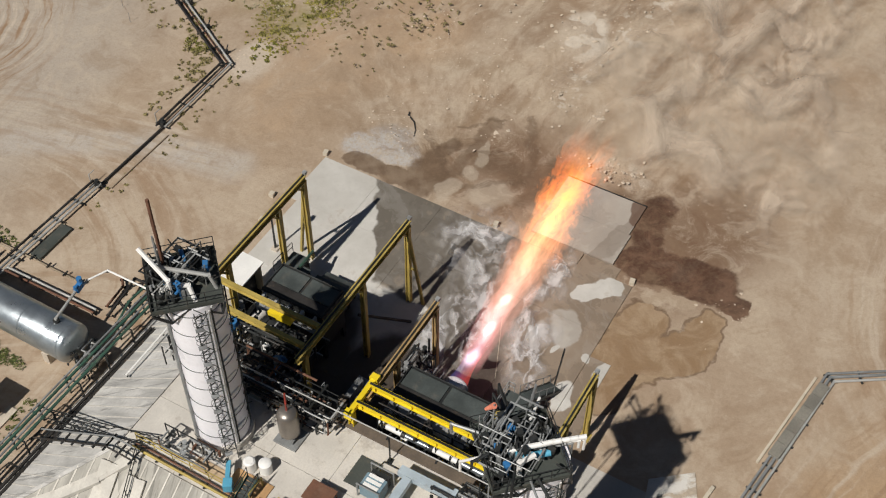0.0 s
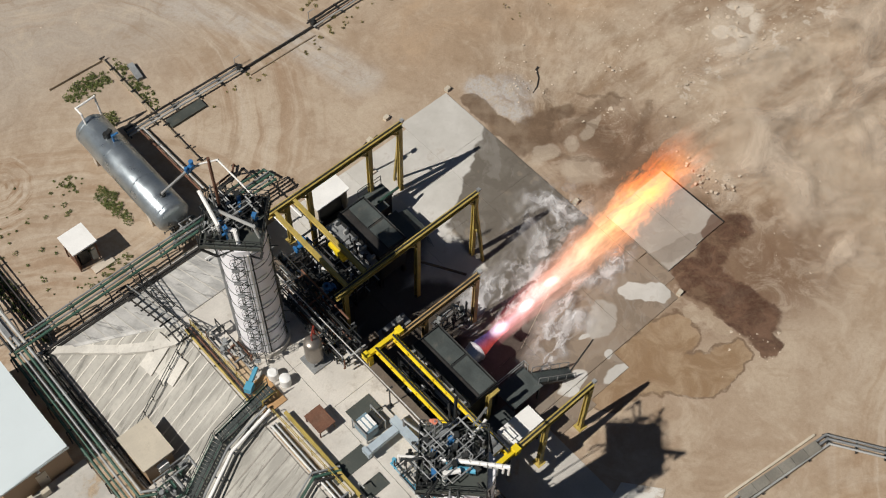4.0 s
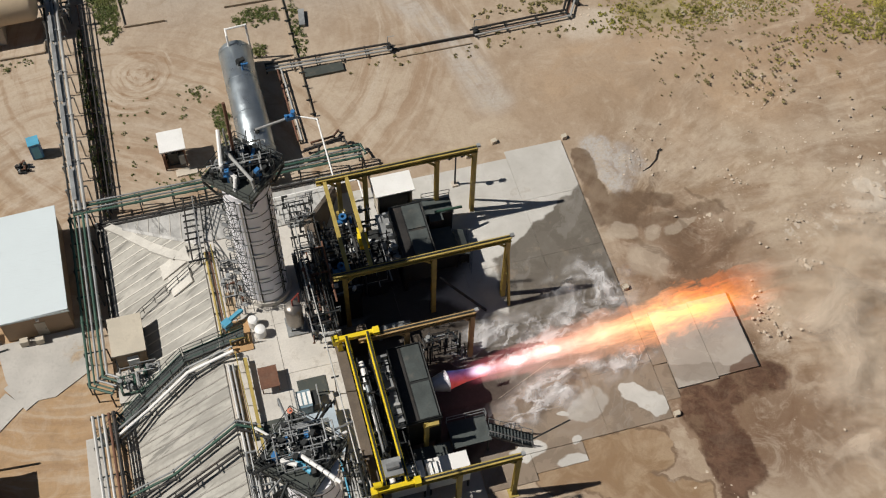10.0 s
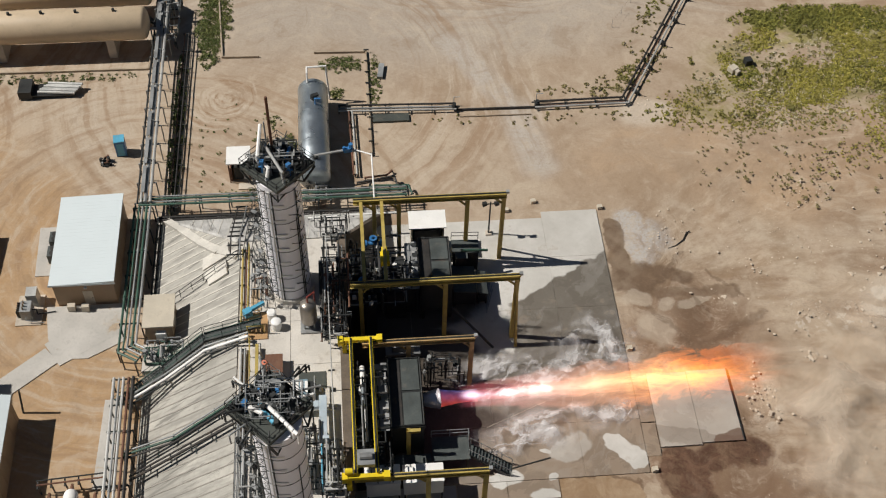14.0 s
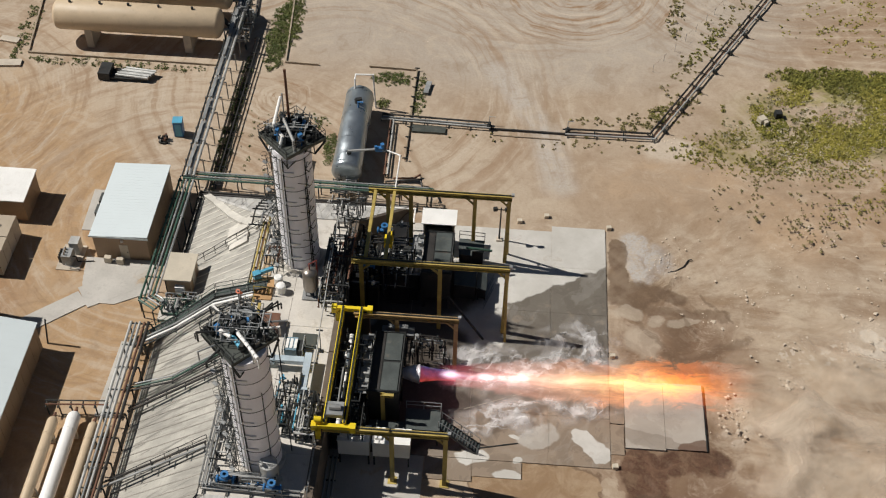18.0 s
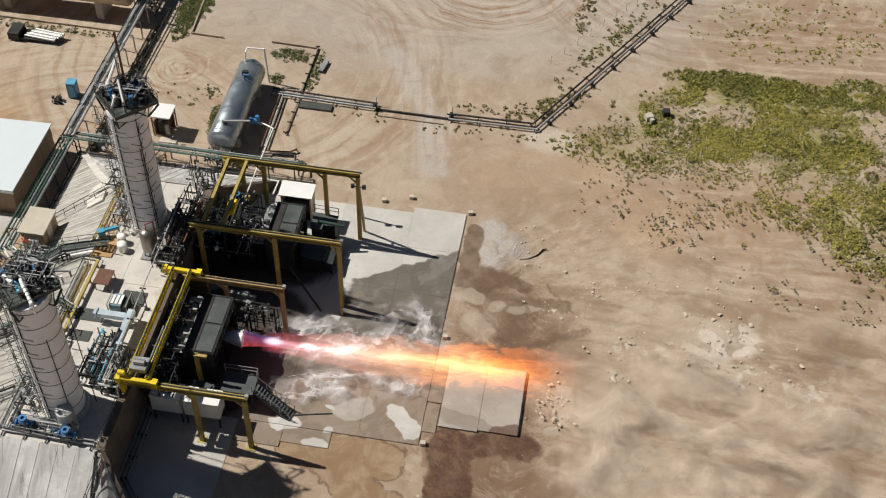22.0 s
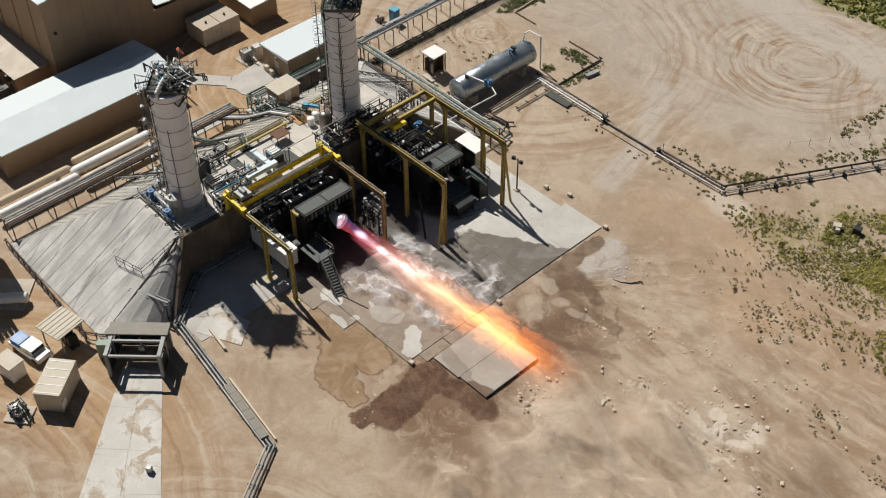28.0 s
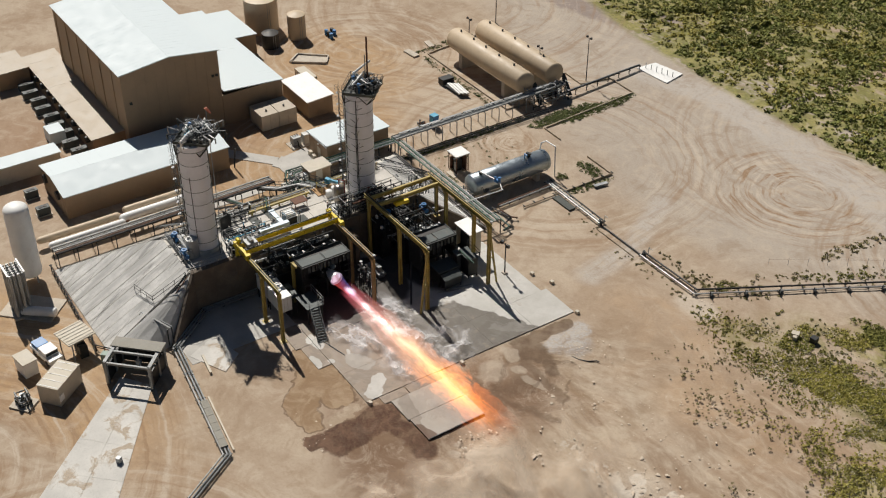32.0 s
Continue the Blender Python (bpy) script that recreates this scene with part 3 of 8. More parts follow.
def thing(name, at, label="", category="", group="", kind=""):
    ob = new(name)
    ob.empty_display_size = 0.3
    ob.location = at
    ORIGIN[ob.name] = Vector(at)
    return tagged(ob, label, category, group, kind)


def part(name, geo, mat, parent, label="", smooth=True, kind=""):
    o = ORIGIN[parent.name]
    geo.v = [(p[0] - o.x, p[1] - o.y, p[2] - o.z) for p in geo.v]
    ob = new(name, geo.mesh(name, mat, smooth))
    ob.parent = parent
    ORIGIN[ob.name] = o
    return tagged(ob, label, kind=kind)


def shared(name, mesh, parent, at, rz=0.0, label=""):
    """One more piece on a mesh that others use too."""
    ob = new(name, mesh)
    ob.parent = parent
    o = ORIGIN[parent.name]
    ob.location = Vector(at) - o
    ob.rotation_euler = (0, 0, radians(rz))
    ORIGIN[ob.name] = Vector(at)
    return tagged(ob, label)


def solo(name, geo, mat, label, category, group="", kind="", smooth=True):
    xs = np.array(geo.v)
    base = Vector(((xs[:, 0].min() + xs[:, 0].max()) / 2, (xs[:, 1].min() + xs[:, 1].max()) / 2, xs[:, 2].min()))
    geo.v = [(p[0] - base.x, p[1] - base.y, p[2] - base.z) for p in geo.v]
    ob = new(name, geo.mesh(name, mat, smooth))
    ob.location = base
    ORIGIN[ob.name] = base
    return tagged(ob, label, category, group, kind)


rnd = random.Random(7)

# ---- the ground: one sheet to the horizon ----
def smooth_step(v, a, b):
    t = np.clip((v - a) / (b - a), 0, 1)
    return t * t * (3 - 2 * t)


def build_ground():
    xs = np.concatenate([np.linspace(-3000, -170, 14), np.arange(-160, 80, 0.8), np.linspace(90, 3000, 14)])
    ys = np.concatenate([np.linspace(-3000, -110, 14), np.arange(-100, 130, 0.8), np.linspace(140, 3000, 14)])
    gx, gy = np.meshgrid(xs, ys)
    east = smooth_step(gx, 3.0, 12.0) * (1 - smooth_step(gx, 60, 78)) * smooth_step(gy, -46, -34) * (1 - smooth_step(gy, 2, 10))
    north = smooth_step(gy, 18, 26) * (1 - smooth_step(gy, 100, 120)) * (1 - smooth_step(gx, 60, 78)) * smooth_step(gx, -150, -120)
    rough = np.array([noise.fractal(Vector((x * 0.16, y * 0.22, 3.1)), 0.9, 2.1, 5) for x, y in zip(gx.ravel(), gy.ravel())]).reshape(gx.shape)
    gz = -0.03 + east * (0.32 * rough - 0.25) + north * 0.07 * rough
    gz -= 0.3 * np.exp(-(((gx - 10.6) / 1.8) ** 2 + ((gy + 24) / 4.6) ** 2))
    gz = np.where((gx > 0.5) & (gx < 9.2) & (gy < -19.5) & (gy > -28.2), -0.12, gz)
    h, w = gx.shape
    me = bpy.data.meshes.new("ground")
    idx = np.arange(h * w).reshape(h, w)
    quads = np.stack([idx[:-1, :-1], idx[:-1, 1:], idx[1:, 1:], idx[1:, :-1]], -1).reshape(-1, 4)
    me.from_pydata(np.stack([gx, gy, gz], -1).reshape(-1, 3).tolist(), [], quads.tolist())
    me.polygons.foreach_set("use_smooth", [True] * len(me.polygons))
    me.materials.append(GROUND)
    me.materials.append(STAINED)
    cx, cy = (gx[:-1, :-1] + gx[1:, 1:]) / 2, (gy[:-1, :-1] + gy[1:, 1:]) / 2
    round_pad = (cx > -17) & (cx < 18) & (cy > -43) & (cy < 2)
    me.polygons.foreach_set("material_index", round_pad.ravel().astype(int))
    tagged(new("ground", me), "pale tan desert ground with wheel tracks and wet stains", "ground", kind="structure")


build_ground()

# ---- the concrete mound behind the cells ----
DECK_Z, DX0, DX1, DY0, DY1 = 6.0, -35.5, -26.0, -39.5, -7.0
FOOT_W, FOOT_N, FOOT_S = -44.6, 1.5, -51.5
mound = thing("mound", (-35, -20, 0), "concrete-faced earth mound carrying the upper deck", "mound", kind="structure")
part("core", Geo().hull([(DX0, DY1, 5.9), (DX0, DY0, 5.9), (DX1, DY0, 5.9), (DX1, DY1, 5.9)],
                        [(FOOT_W, FOOT_N, -0.1), (FOOT_W, FOOT_S, -0.1), (-26.3, FOOT_S, -0.1), (-26.3, FOOT_N, -0.1)]), SHOT_W, mound, smooth=False)


def slope(name, foot, along, fall, length, run, cut0, cut1, step, mat, seam, label):
    """Sprayed concrete strips on a bank, with lime seams between them."""
    th = thing(name, foot, label, "bank", kind="structure")
    foot, along, fall = Vector(foot), Vector(along), Vector(fall)

    def top(u):
        s = min(1.0, u / cut0 if cut0 else 1.0, (length - u) / cut1 if cut1 else 1.0)
        return max(s, 0.0)

    def at(u, s, lift):
        return foot + along * u + fall * run * s + Vector((0, 0, DECK_Z * s + lift))

    n = int(length / step)
    for i in range(n):
        u0, u1 = i * length / n + 0.015, (i + 1) * length / n - 0.015
        s0, s1 = top(u0), top(u1)
        if max(s0, s1) < 0.03:
            continue
        lift = 0.1 + rnd.uniform(0, 0.03)
        pts = [at(u0, 0, 0), at(u1, 0, 0), at(u1, s1, 0), at(u0, s0, 0)]
        part("panel", Geo().hull([p + Vector((0, 0, lift)) for p in pts], [p + Vector((0, 0, -0.1)) for p in pts]), mat, th, smooth=False)
        if seam and top(u1 + 0.015) > 0.05:
            part("seam", Geo().beam(at(u1 + 0.015, 0, 0.11), at(u1 + 0.015, top(u1 + 0.015), 0.11), seam, 0.07), SEAM if foot.y + along.y * u1 > -17 or along.x else GREYSEAM, th, smooth=False)
    return th


slope("bank_west", (FOOT_W, FOOT_N, 0), (0, -1, 0), (1, 0, 0), FOOT_N - FOOT_S, DX0 - FOOT_W, 8.5, 12.0, 0.92, SHOT_W, 0.11, "sprayed concrete bank in strips with pale lime seams")
slope("bank_north", (FOOT_W, FOOT_N, 0), (1, 0, 0), (0, -1, 0), 23.0, 8.5, 9.1, 4.4, 0.95, SHOT_N, 0.06, "sprayed concrete bank with weathered streaks")
slope("bank_south", (FOOT_W, FOOT_S, 0), (1, 0, 0), (0, 1, 0), 19.6, 12.0, 9.1, 1.0, 1.6, SHOT_N, 0.04, "ribbed grey sprayed concrete bank")
toe = thing("bank_corner", (-24, -46, 0), "folded grey concrete bank beside the retaining wall", "bank", kind="structure")
A0, B0, C0 = Vector((-26, DY0, 6.0)), Vector((-25.0, FOOT_S, 0)), Vector((-21.8, -44.6, 0))
TOE = [B0, Vector((-23.2, -50.6, 0)), Vector((-21.9, -48.9, 0)), Vector((-21.4, -46.8, 0)), C0]
for p, q in zip(TOE, TOE[1:]):
    q = p.lerp(q, 0.997)
    part("panel", Geo().hull([A0 + Vector((0, 0, 0.05)), p + Vector((0, 0, 0.1)), q + Vector((0, 0, 0.1))], [A0 + Vector((-0.3, 0, -2)), p + Vector((-0.5, 0.5, -0.2)), q + Vector((-0.5, 0.5, -0.2))]), SHOT_N, toe, smooth=False)
# pale hip bands and a patch of fresh cement on the west bank
hip = thing("hip_band", (-44, 1, 0), "pale cement bands poured along the bank's fold", "bank", kind="structure")
HB = [(-43.9, 0.9, 0.62), (-41.8, -1.7, 2.0), (-39.6, -4.6, 3.42), (-37.6, -6.9, 4.76), (-35.7, -8.6, 5.98)]
for k, (a, b) in enumerate(zip(HB, HB[1:])):
    part("band", Geo().beam(a, b, (0.7, 0.85, 0.95, 0.8)[k], 0.3), SEAM, hip)
part("band", Geo().beam((FOOT_W, FOOT_N, 0.1), (DX0, DY1, DECK_Z), 0.3, 0.16), SHOT_N, hip)
for k in range(5):
    part("patch", Geo().beam((-39.3 + 0.25 * k + rnd.uniform(-0.4, 0.2), -7.3 - 0.72 * k, 3.6 + 0.165 * k), (-36.4 + rnd.uniform(-0.5, 0.4), -6.9 - 0.74 * k, 5.55), 0.72, 0.2), SEAM, hip)

deck = thing("deck", (-31, -23, DECK_Z), "tan concrete upper deck in large bays", "deck", kind="structure")
for i, (x0, x1) in enumerate(((DX0, -30.9), (-30.88, DX1))):
    ys = np.linspace(DY0, DY1, 8)
    for y0, y1 in zip(ys, ys[1:]):
        part("slab", Geo().box(x0, x1 - 0.02, y0, y1 - 0.02, 5.8, DECK_Z + 0.02 * ((i + int(y0)) % 2)), DECK, deck, smooth=False)
wall_east = thing("wall_east", (-26, -23, 0), "dark stained retaining wall of the test cells", "wall", kind="structure")
ys = np.linspace(DY0, DY1, 12)
for y0, y1 in zip(ys, ys[1:]):
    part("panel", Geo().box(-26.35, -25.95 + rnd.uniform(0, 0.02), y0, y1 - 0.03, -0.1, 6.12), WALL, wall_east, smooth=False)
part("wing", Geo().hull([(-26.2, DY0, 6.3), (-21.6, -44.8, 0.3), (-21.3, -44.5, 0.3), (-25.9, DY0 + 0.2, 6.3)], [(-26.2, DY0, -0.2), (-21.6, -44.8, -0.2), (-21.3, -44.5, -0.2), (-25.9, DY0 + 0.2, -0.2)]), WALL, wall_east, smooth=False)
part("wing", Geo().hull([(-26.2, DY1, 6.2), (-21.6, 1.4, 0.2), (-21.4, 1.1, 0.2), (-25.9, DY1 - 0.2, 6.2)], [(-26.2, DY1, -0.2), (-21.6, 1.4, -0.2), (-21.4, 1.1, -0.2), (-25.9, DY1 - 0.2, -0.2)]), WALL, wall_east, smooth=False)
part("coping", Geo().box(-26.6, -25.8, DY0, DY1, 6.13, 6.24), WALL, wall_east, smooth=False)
# dividing wall and piers between the two cells
for y in (-17.6,):
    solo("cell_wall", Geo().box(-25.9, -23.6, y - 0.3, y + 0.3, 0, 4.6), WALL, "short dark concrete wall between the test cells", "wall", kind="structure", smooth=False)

# ---- slabs ----
pad = thing("test_pad", (-10, -15, 0), "jointed concrete test pad, dry and pale to wet and brown", "pavement", kind="structure")
XS, YS = [-25.9, -20, -13.4, -6.0, -0.3], [-30.2, -24.8, -18.4, -12.2, -6.0, -0.9]
for x0, x1 in zip(XS, XS[1:]):
    for y0, y1 in zip(YS, YS[1:]):
        top = 0.1 + rnd.uniform(-0.012, 0.012)
        y1 = y1 + 0.8 if x0 == -6.0 and y1 == -0.9 else y1
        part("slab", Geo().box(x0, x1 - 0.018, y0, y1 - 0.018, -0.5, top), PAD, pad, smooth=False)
for x0, x1, y0, y1, z in ((-0.27, 1.06, -25.2, -20.6, 0.07), (1.1, 4.8, -27.8, -20.2, 0.1), (4.83, 8.55, -27.6, -20.1, 0.09), (-17.2, -12.9, -32.6, -30.24, 0.08), (-12.86, -8.4, -32.0, -30.24, 0.06), (-0.27, 1.0, -28.6, -25.3, 0.03)):
    part("slab", Geo().box(x0, x1, y0, y1, -0.7, z), PAD, pad, smooth=False)
part("slab", Geo().box(-25.9, -17.3, -44, -30.24, -0.7, 0.02), ROAD, pad, "dusty slab beside the retaining wall", smooth=False)
part("slab", Geo().prism([(-20.8, -39.8), (-16.2, -38.6), (-14.0, -41.3), (-18.9, -43.7)], -0.3, 0.05), DRIVE, pad, "pale dry apron slab", smooth=False)
part("edge_beam", Geo().box(8.57, 8.67, -27.6, -20.1, -0.7, 0.11), DARK, pad, "blackened steel edge beam", smooth=False)
part("joint_filler", Geo().box(-25.8, -0.4, -30.1, -1.0, -0.4, 0.06), EARTHGREY, pad, smooth=False)
part("gutter", Geo().beam((-12.6, -29.1, 0.14), (-8.8, -28.2, 0.14), 0.09, 0.08), DARK, pad)
part("crack", Geo().path([(-14, -24.8, 0.1), (-8.5, -22.5, 0.11)], 0.02, 5), BEIGE, pad)
for x, y in ((0.1, 0.1), (0.1, -17.3), (0.1, -30.0), (-6.6, 1.3), (-9.5, 0.3)):
    solo("marker_block", Geo().obox((x, y, 0.17), (0.5, 0.42, 0.4), 8), BEIGE, "pale concrete marker block at the pad's edge", "block", group="pad markers", smooth=False)

path = thing("path", (-52, -13, 0), "worn concrete footpath across the sand", "pavement", kind="structure")
for k, (a, b, w) in enumerate((((-60, -20.2), (-53.2, -14.4), 2.1), ((-53.2, -14.4), (-47.4, -10.6), 3.0), ((-66, -24), (-60, -20.2), 2.1))):
    part("slab", Geo().beam((*a, 0.02), (*b, 0.02 + 0.004 * k), w, 0.1), ROAD, path, smooth=False)
part("slab", Geo().prism([(-54.3, -8.9), (-46.8, -8.9), (-46.7, -13.2), (-49.9, -15.0), (-53.0, -14.9), (-53.8, -12.4)], -0.1, 0.065), ROAD, path, smooth=False)
solo("pavement", Geo().prism([(-56.1, 1.0), (-53.3, 1.0), (-53.3, -5.1), (-55.9, -5.1)], -0.1, 0.06), ROAD, "pale slab under the cooling units", "pavement", kind="structure", smooth=False)
solo("pavement", Geo().prism([(-47.9, -19.6), (-46.6, -19.6), (-46.6, -28.5), (-48.2, -28.5)], -0.1, 0.06), ROAD, "pale concrete strip beside the pipe rack", "pavement", kind="structure", smooth=False)
apron = thing("driveway", (-14, -56, 0), "cracked concrete driveway dusted with sand", "pavement", kind="structure")
LA, LB, RA, RB = Vector((-20.0, -51.9)), Vector((-2.0, -71.0)), Vector((-16.5, -49.4)), Vector((4.5, -63.6))
for i in range(5):
    for j in range(2):
        q = [LA.lerp(LB, i / 5), LA.lerp(LB, (i + 0.996) / 5), RA.lerp(RB, (i + 0.996) / 5), RA.lerp(RB, i / 5)]
        a0, a1 = j / 2, (j + 0.992) / 2
        pts = [q[0].lerp(q[3], a0), q[1].lerp(q[2], a0), q[1].lerp(q[2], a1), q[0].lerp(q[3], a1)]
        part("slab", Geo().prism([(p.x, p.y) for p in pts], -0.2, 0.02 + 0.006 * ((i + j) % 2)), DRIVE, apron, smooth=False)

# ---- gantries ----


def gantry(y, x0, x1, z, posts, mat, brace, label):
    g = thing("gantry", ((x0 + x1) / 2, y, 0), label, "gantry", group="gantries over the test cells")
    part("beam", Geo().ibeam((x0 - 0.3, y, z - 0.3), (x1 + 0.25, y, z - 0.3), 0.4, 0.6, 0.07), mat, g)
    part("rail", Geo().box(x0 - 0.3, x1 + 0.25, y - 0.06, y + 0.06, z + 0.003, z + 0.1), DARK, g, "dark trolley rail")
    for x, base in posts:
        p = part("post", Geo().ibeam((x, y, base), (x, y, z - 0.6), 0.38, 0.4, 0.07), mat, g)
        part("base_plate", Geo().box(x - 0.4, x + 0.4, y - 0.4, y + 0.4, base, base + 0.06), mat, p)
        part("haunch", Geo().beam((x - 0.9 if x > x0 + 1 else x + 0.9, y, z - 0.62), (x, y, z - 1.6), 0.16, 0.16), mat, p)
    if brace:
        part("brace", Geo().beam((x1, y, z - 1.0), (x1 + 0.25, y + brace, 0.1), 0.22, 0.22), mat, g)
        part("brace", Geo().beam((x1, y, z * 0.45), (x1 + 0.18, y + brace * 0.62, z * 0.42), 0.14, 0.14), mat, g)
    part("end_lamp", Geo().obox((x1 + 0.3, y, z + 0.15), (0.3, 0.3, 0.25)), STEEL, g)
    return g


gantry(-5.75, -24.6, -10.9, 9.75, ((-23.0, 4.0), (-20.7, 0), (-14.3, 0), (-10.9, 0)), OCHRE, 1.15, "weathered yellow steel gantry over the idle test cell")
gantry(-15.15, -25.2, -10.75, 9.55, ((-24.6, 0), (-17.1, 0), (-10.75, 0)), OCHRE, -1.15, "weathered yellow steel gantry between the two test cells")
gantry(-20.2, -24.4, -15.2, 7.75, ((-20.7, 0), (-15.2, 0)), RUSTY, 0, "heat-browned steel gantry beside the firing engine")
gantry(-33.05, -25.5, -15.25, 7.8, ((-19.9, 0), (-15.25, 0)), OCHRE, 0, "weathered yellow steel gantry over white cabinets")
for x in (-24.2, -22.3):
    solo("cross_beam", Geo().ibeam((x, -5.95, 9.4), (x, -14.9, 9.35), 0.3, 0.5, 0.06), OCHRE, "yellow cross beam joining two gantries", "beam", group="gantry cross beams")
solo("chain_hoist", Geo().box(-22.7, -21.9, -12.6, -11.4, 8.45, 9.08).obox((-22.3, -11.0, 8.5), (0.5, 0.9, 0.4)), YELLOW, "bright yellow chain hoist under a cross beam", "hoist")

crane = thing("crane_bridge", (-24.7, -26.6, 7.5), "bright yellow twin-girder crane bridge over the firing cell", "crane")
for x in (-25.65, -23.95):
    b = part("girder", Geo().ibeam((x, -20.1, 8.05), (x, -33.0, 8.05), 0.3, 0.6, 0.06), YELLOW, crane)
    part("rail", Geo().box(x - 0.07, x + 0.07, -33.0, -20.1, 8.353, 8.43), DARK, b)
    for k in range(9):
        part("stiffener", Geo().box(x - 0.17, x + 0.17, -32.2 + 1.45 * k, -32.17 + 1.45 * k, 7.82, 8.28), YELLOW, b)
for y in (-20.0, -33.1):
    part("end_truck", Geo().box(-26.5, -23.1, y - 0.18, y + 0.18, 7.7, 8.1).box(-26.75, -26.3, y - 0.3, y + 0.3, 7.5, 8.2).box(-23.45, -22.95, y - 0.3, y + 0.3, 7.5, 8.2), YELLOW, crane)
part("trolley", Geo().box(-25.5, -24.1, -32.6, -31.2, 8.45, 8.9).tube((-25.3, -31.9, 9.05), (-24.3, -31.9, 9.05), 0.28), STEEL, crane, "grey winch trolley")
part("drive_motor", Geo().tube((-26.5, -32.9, 8.55), (-25.9, -32.9, 8.55), 0.25, 10), YELLOW, crane)
for x, y in ((-26.2, -20), (-26.2, -33.2)):
    part("leg", Geo().ibeam((x, y, 6.2), (x, y, 7.5), 0.4, 0.4), YELLOW, crane)

# ---- towers ----
def railing(pts, mat, label, h=1.05, spacing=1.5, name="guard_rail", parent=None):
    r = parent or thing(name, pts[0], label, "railing", group="guard rails")
    me = Geo().tube((0, 0, 0), (0, 0, h), 0.035, 5).mesh("post", mat)
    for a, b in zip(pts, pts[1:]):
        a, b = Vector(a), Vector(b)
        k = max(1, round((b - a).length / spacing))
        for i in range(k + 1):
            shared("post", me, r, a.lerp(b, i / k))
        for z in (h, h * 0.52):
            part("rail", Geo().tube(a + Vector((0, 0, z)), b + Vector((0, 0, z)), 0.035, 5), mat, r)
    return r


def tower(x, y, label, centre, seed):
    t = thing("storage_tower", (x, y, DECK_Z), label, "tower", group="storage towers")
    r, top = 1.74, 21.2
    cx, cy = centre
    rr = random.Random(seed)

    def at(az, rad, z):
        return Vector((x + rad * math.cos(radians(az)), y + rad * math.sin(radians(az)), z))

    part("plinth", Geo().cone((x, y, DECK_Z), (x, y, DECK_Z + 0.5), r + 0.35, r + 0.3, 40), DECK, t)
    for k in range(8):
        z0, z1 = DECK_Z + 0.5 + k * 1.8375, DECK_Z + 0.5 + (k + 1) * 1.8375
        part("shell_course", Geo().cone((x, y, z0), (x, y, z1 + (0.12 if k < 7 else 0)), r + 0.055, r, 56), TOWER, t)
    for k in range(8):
        z = DECK_Z + 1.6 + k * 1.85
        part("band", Geo().ring((x, y, z), r + 0.02, 0.03, 0.04, 48), GREYTOP, t)
        part("seam_flap", Geo().obox(at(-92, r + 0.06, z + 0.5), (0.95, 0.08, 0.16), -2), WHITE, t)
    # twiggy conduit brackets on the south-east side
    for k in range(7 if y > -20 else 0):
        z = DECK_Z + 2.2 + k * 1.85
        for q, dz in ((-26, 0.5), (24, 0.35), (9, 0.8)):
            if rr.random() < 0.45:
                continue
            part("conduit_bracket", Geo().beam(at(-42, r + 0.12, z), at(-42 + q, r + 0.12, z + dz), 0.04, 0.04), DARK, t)
        part("conduit_clamp", Geo().beam(at(-42, r, z), at(-42, r + rr.uniform(0.3, 0.8), z + 0.1), 0.06, 0.06), DARK, t)
    if y > -20:
        part("conduit", Geo().tube(at(-42, r + 0.12, DECK_Z + 0.6), at(-42, r + 0.12, top - 0.5), 0.05), DARK, t)
    part("conduit", Geo().tube(at(-47, r + 0.1, DECK_Z + 0.6), at(-47, r + 0.1, top - 4), 0.04), DARK, t)
    # caged ladder in a narrow lattice up the south-west side
    L = [at(-130, r + 0.25, 0), at(-130, r + 0.85, 0)]
    side = Vector((math.cos(radians(-40)), math.sin(radians(-40)), 0)) * 0.34
    g = Geo()
    for p in (L[0] - side, L[0] + side, L[1] - side, L[1] + side):
        g.beam((p.x, p.y, DECK_Z), (p.x, p.y, top), 0.045, 0.045)
    lad = part("ladder_frame", g, GREYTOP, t)
    rung = Geo().tube(-side * 0.5, side * 0.5, 0.02, 4).mesh("rung", STEEL)
    for k in range(int((top - DECK_Z) / 0.32)):
        shared("rung", rung, lad, (L[0].x, L[0].y, DECK_Z + 0.3 + k * 0.32))
    for k in range(9):
        z = DECK_Z + 1.2 + k * 1.68
        up = Vector((0, 0, 1.68))
        a, b = L[0] - side + Vector((0, 0, z)), L[1] - side + Vector((0, 0, z))
        c, d = L[0] + side + Vector((0, 0, z)), L[1] + side + Vector((0, 0, z))
        part("lattice_bar", Geo().beam(a, b, 0.03, 0.03).beam(c, d, 0.03, 0.03).beam(b, d, 0.04, 0.04).beam(b, d + up * 0.5, 0.04, 0.04).beam(d + up * 0.5, b + up, 0.04, 0.04).beam(a, b + up * 0.5, 0.035, 0.035).beam(c, d + up * 0.5, 0.035, 0.035), GREYTOP if k % 3 else DARK, lad)
        m = (b + d) / 2
        out = (L[1] - L[0]).normalized()
        side_step = -0.9 if k % 2 else -0.7
        land = part("landing", Geo().obox(m + out * 0.25 + side * side_step, (0.5, 0.3, 0.04), -40), STEEL, t)
        part("landing_hoop", Geo().ring(m + out * 0.25 + side * side_step + Vector((0, 0, 0.55)), 0.28, 0.03, 0.02, 14), DARK, land)
        part("landing_hoop", Geo().ring(m + out * 0.25 + side * side_step + Vector((0, 0, 0.95)), 0.28, 0.03, 0.02, 14), DARK, land)
